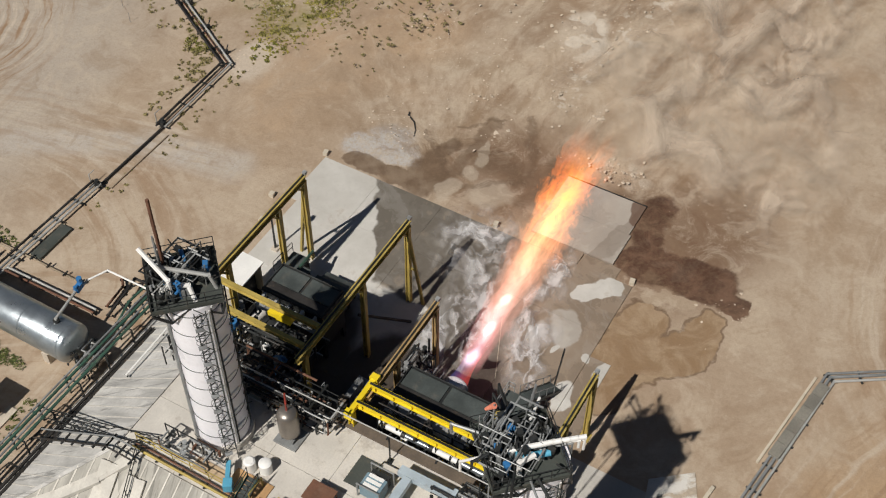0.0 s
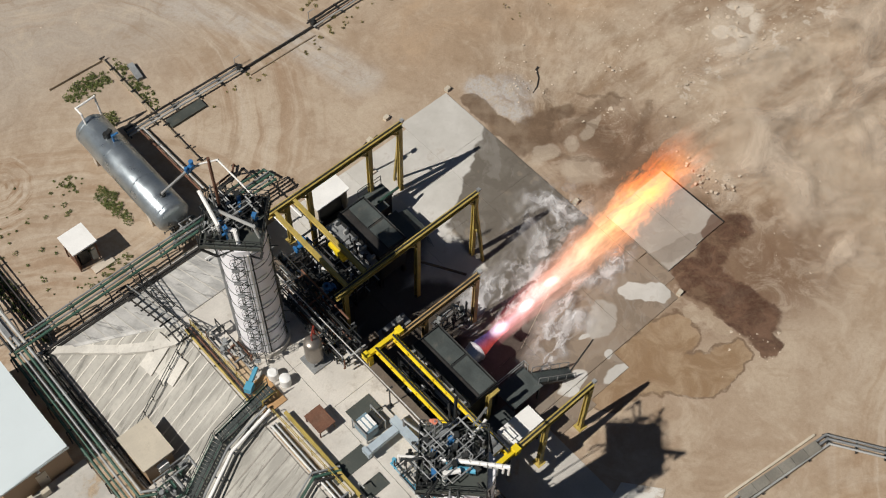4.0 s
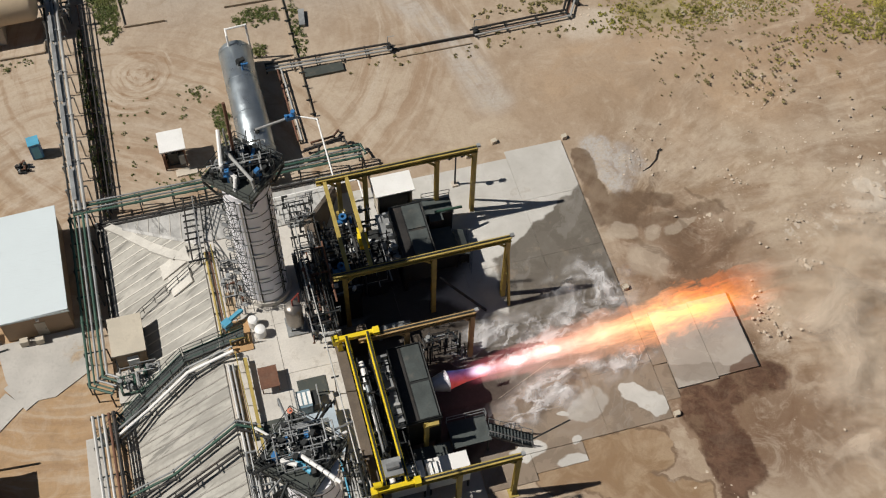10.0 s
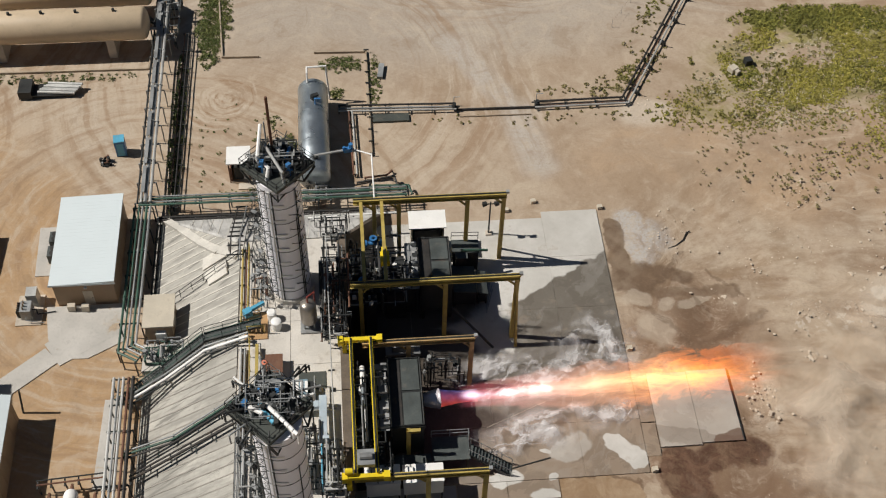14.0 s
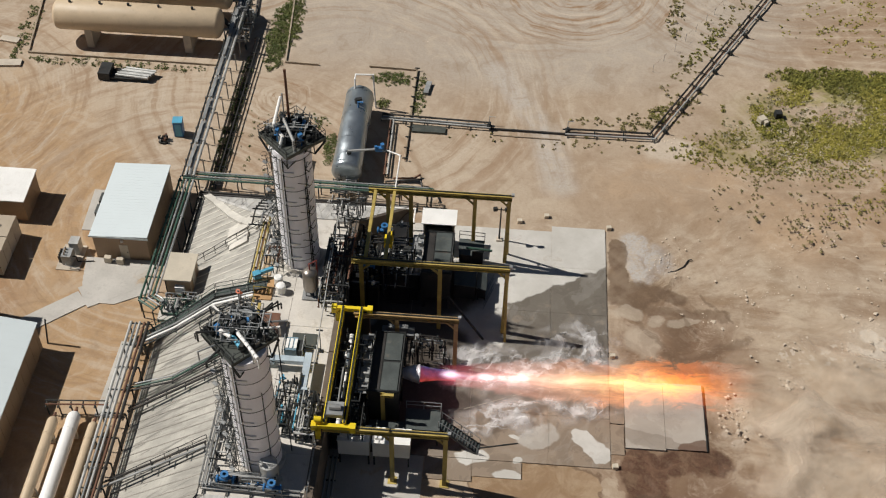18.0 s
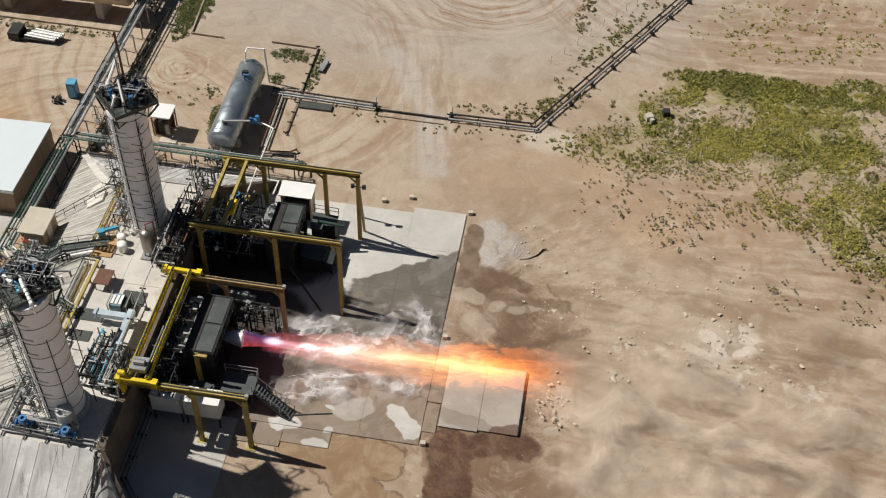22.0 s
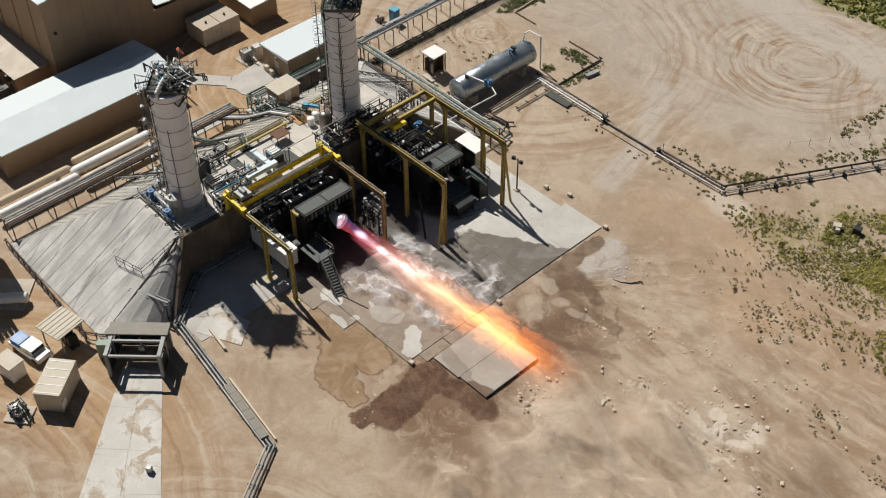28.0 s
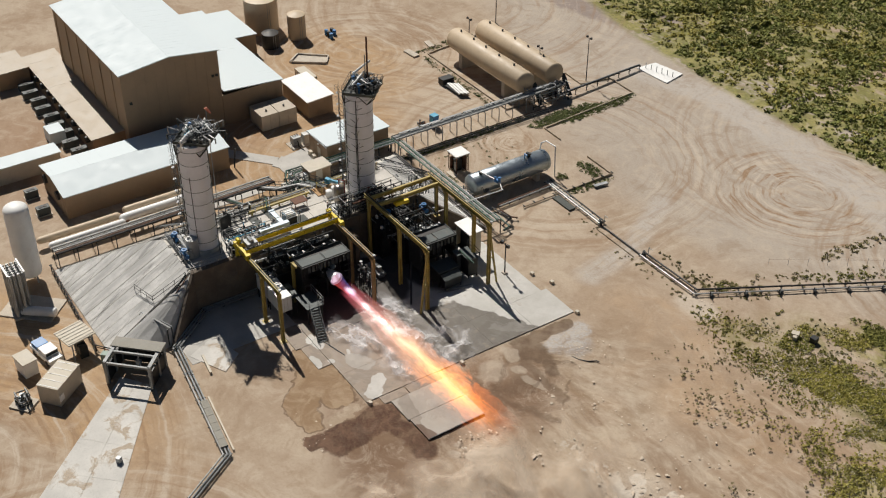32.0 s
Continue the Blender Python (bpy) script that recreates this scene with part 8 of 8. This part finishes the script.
scrub("weeds", patch(20, 14.6, 11, 4.2, 12, 800, 0.085, -0.3, 0.35) + patch(16, 14.8, 8, 3.4, 10, 150, 0.12, -0.3, 0.3) + patch(30, 12.0, 16, 2.6, 3, 420, 0.14, -0.2, 0.3) + patch(27.5, 5.4, 4.4, 2.2, 20, 60, 0.14, -0.5, 0.4) + patch(34.5, 5.6, 4.6, 2.4, 0, 60, 0.14, -0.5, 0.4), GRASS, "thin yellow tufts at the scrub's edge", 0.1, seed=26, blades=12)
scrub("scrub", patch(22, 13.6, 12, 4.6, 12, 650, 0.095, -0.25, 0.35), GREYBUSH, "fine brown-green tufts over pale sand", 0.09, seed=28, blades=14)
STRAW = leaf_material("dry_straw", (0.42, 0.36, 0.24), (0.6, 0.53, 0.38))
scrub("dry_grass", patch(32, 18, 19, 9, 4, 1500, 0.16, -0.2, 0.3) + patch(45, 8, 9, 10, 0, 500, 0.16, -0.2, 0.3), STRAW, "pale dry tufts between the green weeds", 0.12, seed=27, blades=9)
scrub("scrub", patch(27, 18, 18, 7.5, 8, 80, 0.32, -0.1, 0.3) + patch(44, 8, 9, 9, 0, 60, 0.42, -0.1, 0.3), LEAF, "larger olive bushes among the scrub", 0.13, seed=23, blades=46)
scrub("scrub", patch(30, 9.4, 17, 3.6, 6, 110, 0.11, -0.3, 0.3) + patch(21.8, 1.6, 3.8, 3.2, 0, 50, 0.15, -0.6, 0.4) + patch(27.5, 5.4, 4.4, 2.4, 20, 30, 0.15, -0.5, 0.4) + patch(34.5, 5.4, 4.6, 2.6, 0, 40, 0.17, -0.5, 0.4) + patch(40, -1, 11, 8, 0, 120, 0.13, 0.0, 0.2) + patch(17, 6, 8, 5, 20, 60, 0.12, 0.0, 0.3), GREYBUSH, "brown-green brush thinning over bare sand", 0.11, seed=4, blades=20)
scrub("scrub", patch(4.6, 18.2, 3.4, 1.8, 40, 60, 0.2, -0.5) + patch(14, 35, 14, 2.2, 60, 110, 0.18, -0.4) + patch(-5, 13.4, 14, 1.3, 0, 46, 0.16, -0.5) + patch(9.5, 40, 1.2, 6.5, -4, 60, 0.22, -0.4) + patch(9, 21, 4, 2, 50, 40, 0.2, -0.5) + patch(0, 17.6, 5, 1.0, 0, 24, 0.2, -0.5), GREYBUSH, "brush along the pipeline", 0.13, seed=6, blades=22)
scrub("weeds", patch(6.5, 19.5, 2.2, 1.0, 60, 30, 0.2, -0.6) + patch(9.4, 12.8, 1.6, 2.2, 30, 26, 0.18, -0.6) + patch(13, 33.5, 5, 1.2, 60, 50, 0.24, -0.5), LUSH, "green weeds by the pipeline's bend", 0.12, seed=25, blades=20)
scrub("weeds", patch(-40.5, 30, 1.5, 7, 0, 380, 0.26, -0.6) + patch(-43.3, 14, 0.7, 12, 0, 190, 0.24, -0.5) + patch(-39.3, 36, 1.3, 8, 3, 320, 0.22, -0.6), KERBWEED, "green weeds along the kerb", 0.075, seed=7, blades=44)
scrub("weeds", patch(-31.5, 10.5, 0.8, 3, 0, 70, 0.24, -0.3, 0.6) + patch(-33.2, 14.5, 1.4, 1.0, 0, 24, 0.2, -0.5, 0.6) + patch(-25.6, 23.0, 2.6, 1.4, 0, 110, 0.23, -0.5) + patch(-22.0, 20.0, 0.8, 4.4, 0, 80, 0.24, -0.5) + patch(-26.2, 18.4, 0.8, 0.7, 0, 26, 0.26, -0.8) + patch(-60, 22.6, 12, 0.8, 0, 120, 0.2, -0.3) + patch(-72, 30, 1.2, 8, 0, 90, 0.22, -0.4) + patch(-36, 4.6, 3.0, 0.8, 0, 25, 0.18, -0.8) + patch(-37.5, 11, 5, 8, 0, 36, 0.14, -0.3), KERBWEED, "weeds in the tank yards", 0.075, seed=8, blades=36)
FARGREEN = leaf_material("far_green_leaves", (0.12, 0.145, 0.025), (0.3, 0.3, 0.07))
scrub("weeds", patch(-22, 94, 88, 34.5, 3, 6500, 0.36, -0.1, 0.07), GRASS, "far yellow-green weeds beyond the yard", 0.2, seed=10, blades=12)
scrub("weeds", patch(-20, 93, 86, 35, 3, 11000, 0.42, -0.16, 0.09), FARGREEN, "green weeds in drifts through the far scrub", 0.2, seed=24, blades=14)
scrub("scrub", patch(-22, 94, 88, 34, 3, 800, 0.36, -0.1, 0.1) + patch(35, 80, 30, 26, 0, 400, 0.34, 0.0, 0.1), LUSH, "far olive scrub beyond the yard", 0.17, seed=9, blades=16)
scrub("scrub", patch(-18, 88, 70, 28, 3, 150, 0.7, -0.15, 0.12), LUSH, "dark larger bushes in the far scrub", 0.22, seed=12, blades=50)
scrub("weeds", patch(38, 40, 16, 7, 10, 400, 0.14, 0.0, 0.5), GRASS, "weeds on furrowed soil", 0.13, seed=14, blades=14)


# ---- the exhaust flame ----
def root_material():
    """The clear first length: blue on the north, red on the south."""
    n = Nodes("flame_root")
    north = n.span(n.axis(1), -24.0, -23.1)
    col = n.mix(north, (0.8, 0.1, 0.08), (0.1, 0.12, 0.4))
    em = n.t.nodes.new("ShaderNodeEmission")
    n.put(em.inputs["Color"], col)
    n.put(em.inputs["Strength"], n.span(n.noise(1.6, 5), 0.25, 0.7, 0.08, 0.3))
    tr = n.t.nodes.new("ShaderNodeBsdfTransparent")
    mx = n.t.nodes.new("ShaderNodeAddShader")
    n.t.links.new(tr.outputs[0], mx.inputs[0])
    n.t.links.new(em.outputs[0], mx.inputs[1])
    n.t.links.new(mx.outputs[0], n.t.nodes["Material Output"].inputs["Surface"])
    return n.mat


def lick_material(name, stops, power, scale, cut):
    """A streak of burning gas that fades out towards its edges and lets all light through."""
    n = Nodes(name)
    axis = Vector((27.2, 2.6, -2.6))
    rel = n.t.nodes.new("ShaderNodeVectorMath")
    rel.operation = "SUBTRACT"
    n.put(rel.inputs[0], n.pos)
    rel.inputs[1].default_value = tuple(EX)
    dot = n.t.nodes.new("ShaderNodeVectorMath")
    dot.operation = "DOT_PRODUCT"
    n.put(dot.inputs[0], rel.outputs[0])
    dot.inputs[1].default_value = tuple(axis.normalized() / 33.0)
    r = n.t.nodes.new("ShaderNodeValToRGB")
    n.put(r.inputs[0], dot.outputs["Value"])
    e = r.color_ramp.elements
    while len(e) < len(stops):
        e.new(0.5)
    for el, (p, c) in zip(e, stops):
        el.position, el.color = p, (*c, 1)
    uv = n.t.nodes.new("ShaderNodeUVMap")
    uv.uv_map = "fade"
    u, v = n.axis(0, uv.outputs[0]), n.axis(1, uv.outputs[0])
    cu, cv = n.math("MULTIPLY_ADD", u, 2.0, -1.0), n.math("MULTIPLY_ADD", v, 2.0, -1.0)
    fade = n.span(n.math("SQRT", n.math("ADD", n.math("MULTIPLY", cu, cu), n.math("MULTIPLY", cv, cv))), 0.1, 1.0, 1.0, 0.0)
    grain = n.noise(scale, 6, n.placed(tuple(EX), math.degrees(math.atan2(axis.y, axis.x)), (2.2, 1, 1)), 0.62, 0.7)
    mask = n.math("MULTIPLY", fade, n.span(grain, cut - 0.08, cut + 0.4))
    tail = n.span(dot.outputs["Value"], 0.6, 0.98, 1.0, 0.0)
    glow = n.math("MULTIPLY", n.math("MULTIPLY", mask, tail), 3.0 * power)
    em = n.t.nodes.new("ShaderNodeEmission")
    n.put(em.inputs["Color"], r.outputs[0])
    n.put(em.inputs["Strength"], glow)
    tr = n.t.nodes.new("ShaderNodeBsdfTransparent")
    mx = n.t.nodes.new("ShaderNodeAddShader")
    n.t.links.new(tr.outputs[0], mx.inputs[0])
    n.t.links.new(em.outputs[0], mx.inputs[1])
    n.t.links.new(mx.outputs[0], n.t.nodes["Material Output"].inputs["Surface"])
    return n.mat


def licks(name, streaks, mat, parent, label):
    """Bent strips along the plume: each (distance, length, width, sideways, up, turn)."""
    d, s, u = Geo().frame_of((0, 0, 0), AX)
    o = ORIGIN[parent.name]
    vs, fs, uvs = [], [], []
    m = 7
    for i, (q, length, width, a, b, turn) in enumerate(streaks):
        w = s * math.cos(turn) + u * math.sin(turn)
        for k in range(m):
            f = k / (m - 1)
            along = q + length * (f - 0.5)
            wave = noise.noise(Vector((along * 0.5, a * 2, b * 2))) * 0.22 * min(1.0, along / 8)
            c = EX + AX * along + s * (a + wave) + u * b
            c.z = max(c.z, 1.05 + 0.02 * i)
            for side in (-0.5, 0.5):
                p = c + w * width * side
                vs.append(tuple(p - o))
                uvs.append((f, side + 0.5))
            if k:
                z = len(vs) - 4
                fs.append((z, z + 1, z + 3, z + 2))
    me = bpy.data.meshes.new(name)
    me.from_pydata(vs, [], fs)
    layer = me.uv_layers.new(name="fade")
    for loop in me.loops:
        layer.data[loop.index].uv = uvs[loop.vertex_index]
    me.materials.append(mat)
    ob = new(name, me)
    ob.parent = parent
    return tagged(ob, label, kind="stuff")


def plume_material():
    """Burning gas on crossed sheets: it only adds light, brightest along the axis, torn at the edges and the tail."""
    n = Nodes("flame_plume")
    uv = n.t.nodes.new("ShaderNodeUVMap")
    uv.uv_map = "fade"
    u, v = n.axis(0, uv.outputs[0]), n.axis(1, uv.outputs[0])
    turn = math.degrees(math.atan2(AX.y, AX.x))
    half = n.math("ADD", n.span(u, 0.0, 0.4, 0.32, 0.72), n.span(u, 0.45, 0.85, 0.0, 0.1))
    d = n.math("DIVIDE", n.math("ABSOLUTE", v), half)
    torn = n.noise(0.75, 7, n.placed(tuple(EX), turn, (2.4, 1, 1)), 0.62, 0.8)
    edge = n.math("ADD", d, n.math("MULTIPLY", n.math("SUBTRACT", torn, 0.5), n.span(u, 0.0, 0.9, 0.5, 2.6)))
    body = n.math("ADD", n.span(edge, 1.05, 0.72, 0.0, 0.62), n.span(edge, 0.75, 0.1, 0.0, 0.38))
    core = n.span(edge, 0.6, 0.0)
    tongue = n.noise(0.5, 6, n.placed(tuple(EX), turn, (3.2, 1, 1)), 0.65, 0.6)
    tail = n.span(n.math("ADD", u, n.math("MULTIPLY", n.math("SUBTRACT", tongue, 0.5), 0.7)), 0.58, 1.0, 1.0, 0.0)

    def ramp(stops):
        r = n.t.nodes.new("ShaderNodeValToRGB")
        n.put(r.inputs[0], u)
        e = r.color_ramp.elements
        while len(e) < len(stops):
            e.new(0.5)
        for el, (p, c) in zip(e, stops):
            el.position, el.color = p, (*c, 1)
        return r.outputs[0]

    outer = ramp([(0.0, (0.42, 0.05, 0.1)), (0.07, (0.62, 0.13, 0.15)), (0.2, (0.66, 0.29, 0.22)), (0.4, (0.7, 0.28, 0.14)), (0.55, (0.85, 0.24, 0.05)), (0.7, (0.9, 0.17, 0.012)), (0.85, (0.7, 0.13, 0.012)), (1.0, (0.5, 0.1, 0.02))])
    inner = ramp([(0.0, (0.6, 0.3, 0.55)), (0.1, (0.8, 0.42, 0.45)), (0.3, (0.85, 0.46, 0.32)), (0.48, (0.95, 0.5, 0.18)), (0.64, (1.0, 0.38, 0.025)), (0.85, (1.0, 0.24, 0.02))])
    col = n.mix(core, outer, inner)
    ends = n.math("MULTIPLY", n.span(u, 0.0, 0.05), n.span(u, 0.66, 0.98, 1.0, 0.0))
    glow = n.math("MULTIPLY", n.math("MULTIPLY", body, n.span(tongue, 0.32, 0.65, 0.5, 1.0)), n.math("MULTIPLY", tail, ends))
    em = n.t.nodes.new("ShaderNodeEmission")
    n.put(em.inputs["Color"], col)
    n.put(em.inputs["Strength"], n.math("MULTIPLY", glow, n.span(u, 0.0, 0.6, 0.85, 1.1)))
    tr = n.t.nodes.new("ShaderNodeBsdfTransparent")
    mx = n.t.nodes.new("ShaderNodeAddShader")
    n.t.links.new(tr.outputs[0], mx.inputs[0])
    n.t.links.new(em.outputs[0], mx.inputs[1])
    n.t.links.new(mx.outputs[0], n.t.nodes["Material Output"].inputs["Surface"])
    return n.mat


def plume_sheet(name, tilt, mat, parent, label, q0=1.5, q1=36.0, width=6.2):
    """One long rippled sheet through the plume's axis."""
    d, s, u = Geo().frame_of((0, 0, 0), AX)
    o = ORIGIN[parent.name]
    w = s * math.cos(tilt) + u * math.sin(tilt)
    up = d.cross(w)
    m, k = 48, 9
    vs, uvs = [], []
    for i in range(m):
        for j in range(k):
            f, g = i / (m - 1), 2 * j / (k - 1) - 1
            q = q0 + (q1 - q0) * f
            c = EX + AX * q + w * g * width / 2 + up * noise.noise(Vector((q * 0.4, g * 1.5, tilt))) * 0.3 * min(1.0, q / 10)
            c.z = max(c.z, 0.75 + 0.12 * tilt + 0.03 * g)
            vs.append(tuple(c - o))
            uvs.append((f, g))
    fs = [(i * k + j, i * k + j + 1, (i + 1) * k + j + 1, (i + 1) * k + j) for i in range(m - 1) for j in range(k - 1)]
    me = bpy.data.meshes.new(name)
    me.from_pydata(vs, [], fs)
    layer = me.uv_layers.new(name="fade")
    for loop in me.loops:
        layer.data[loop.index].uv = uvs[loop.vertex_index]
    me.materials.append(mat)
    ob = new(name, me)
    ob.parent = parent
    return tagged(ob, label, kind="stuff")


flame = thing("exhaust_flame", EX, "bright rocket exhaust flame, pink to orange", "flame")
L_HOT = lick_material("flame_hot_spot", [(0.0, (0.9, 0.85, 1.1)), (0.12, (1.1, 0.95, 1.0)), (0.35, (1.1, 0.9, 0.75)), (0.6, (1.1, 0.78, 0.36))], 0.3, 1.0, 0.1)
root = Geo()
for (a, r0), (b, r1) in (((0.02, 0.78), (0.8, 0.66)), ((0.8, 0.66), (1.7, 0.54)), ((1.7, 0.54), (2.8, 0.5)), ((2.8, 0.5), (3.4, 0.56))):
    root.cone(EX + AX * a, EX + AX * b, r0, r1, 24, caps=False)
GAS = Nodes("hot_gas")
GAS.put(GAS.bsdf.inputs["Emission Color"], (0.85, 0.72, 0.9))
GAS.put(GAS.bsdf.inputs["Emission Strength"], GAS.span(GAS.noise(2.5, 4), 0.3, 0.7, 0.35, 0.8))
part("bell_glow", Geo().cone(EX - AX * 0.32, EX - AX * 0.26, 0.76, 0.76, 28), GAS.done((0.3, 0.25, 0.3), 0.6), flame, "pale mauve glow of gas in the bell's mouth")
part("root_plume", root, root_material(), flame, "clear blue and red flame root")
PLUME = plume_material()
for tilt in (-0.55, 0.6):
    plume_sheet("plume", tilt, PLUME, flame, "rose to orange burning gas with torn edges")
licks("shock_diamond", [(q, length, wide, 0, 0.1, 0.15) for q, length, wide in ((2.9, 2.4, 1.5), (6.2, 2.2, 1.3), (9.6, 1.9, 1.2))], L_HOT, flame, "white shock diamonds")


# ---- steam over the pad and dust blown off the desert ----
def drift_material(name, color, masks, streak, cut, most, warp, soft=0.3):
    n = Nodes(name)
    w = n.warped(*warp)
    m = n.most(*[n.blob(w, *b) for b in masks])
    s = n.noise(streak[0], 6, n.placed((0, -22, 0), streak[1], streak[2], w), 0.62, 0.9)
    a = n.math("MULTIPLY", n.math("MULTIPLY", m, n.span(s, cut, cut + soft)), most)
    df = n.t.nodes.new("ShaderNodeBsdfDiffuse")
    df.inputs["Color"].default_value = (*color, 1)
    tr = n.t.nodes.new("ShaderNodeBsdfTransparent")
    mx = n.t.nodes.new("ShaderNodeMixShader")
    n.put(mx.inputs[0], a)
    n.t.links.new(tr.outputs[0], mx.inputs[1])
    n.t.links.new(df.outputs[0], mx.inputs[2])
    n.t.links.new(mx.outputs[0], n.t.nodes["Material Output"].inputs["Surface"])
    return n.mat


def wisp_material(name, color, masks):
    """Torn white vapour: a thin veil with bright curling threads."""
    n = Nodes(name)
    w = n.warped(0.45, 1.6)
    m = n.most(*[n.blob(w, *b) for b in masks])
    veil = n.span(n.noise(0.35, 5, w, 0.6, 0.6), 0.4, 0.66, 0.0, 0.5)
    threads = n.noise(0.3, 6, n.placed((0, -22, 0), 12, (1.7, 0.9, 1), w), 0.55, 1.2)
    thread = n.span(n.math("ABSOLUTE", n.math("SUBTRACT", threads, 0.5)), 0.0, 0.05, 0.36, 0.0)
    where = n.span(n.noise(0.28, 4), 0.42, 0.6)
    a = n.math("MULTIPLY", m, n.math("ADD", veil, n.math("MULTIPLY", thread, where), clamp=True))
    df = n.t.nodes.new("ShaderNodeBsdfDiffuse")
    df.inputs["Color"].default_value = (*color, 1)
    tr = n.t.nodes.new("ShaderNodeBsdfTransparent")
    mx = n.t.nodes.new("ShaderNodeMixShader")
    n.put(mx.inputs[0], a)
    n.t.links.new(tr.outputs[0], mx.inputs[1])
    n.t.links.new(df.outputs[0], mx.inputs[2])
    n.t.links.new(mx.outputs[0], n.t.nodes["Material Output"].inputs["Surface"])
    return n.mat


def drift(name, x0, x1, y0, y1, step, base, high, freq, mat, label, category):
    xs, ys = np.arange(x0, x1 + 0.01, step), np.arange(y0, y1 + 0.01, step)
    vs = []
    for y in ys:
        for x in xs:
            k = sum(abs(noise.noise(Vector((x * freq * q, y * freq * 1.5 * q, 5.0 + q)))) * 1.6 / q for q in (1, 2, 4))
            e = min(1.0, (x - x0) / 6, (x1 - x) / 6, (y - y0) / 5, (y1 - y) / 5)
            vs.append((x, y, base + max(0.0, e) * high * (0.15 + 0.8 * k)))
    w = len(xs)
    fs = [(j * w + i, j * w + i + 1, (j + 1) * w + i + 1, (j + 1) * w + i) for j in range(len(ys) - 1) for i in range(w - 1)]
    me = bpy.data.meshes.new(name)
    me.from_pydata(vs, [], fs)
    me.polygons.foreach_set("use_smooth", [True] * len(me.polygons))
    me.materials.append(mat)
    return tagged(new(name, me), label, category, kind="stuff")


STEAM = wisp_material("steam", (0.86, 0.85, 0.86), [(-9.5, -20.2, 6.5, 2.0, 10, 0.6), (-9.0, -25.6, 6.0, 1.5, 12, 0.6), (-3.0, -17.0, 3.2, 2.6, 0, 0.7), (-13.8, -19.6, 3.0, 1.6, 20, 0.6), (-4.5, -24.6, 5.0, 1.0, 6, 0.6)])
drift("steam", -19.0, 5.4, -29.5, -8.5, 0.4, 0.3, 1.1, 0.5, STEAM, "white wisps of steam over the wet pad beside the flame", "steam")
DUST = drift_material("dust", (0.64, 0.53, 0.42), [(40, -26, 26, 12, 6, 0.5), (26, -31, 15, 7, 5, 0.5), (32, -18, 20, 5.5, 4, 0.6), (17, -25, 7, 6, 0, 0.7), (20, -36, 10, 5, 0, 0.6)], (0.16, -8, (1.7, 0.9, 1)), 0.4, 0.66, (0.14, 5.0), 0.38)
drift("dust_cloud", 9.4, 78, -52, 2, 0.7, 0.35, 3.0, 0.1, DUST, "tan dust cloud billowing along the ground", "dust")
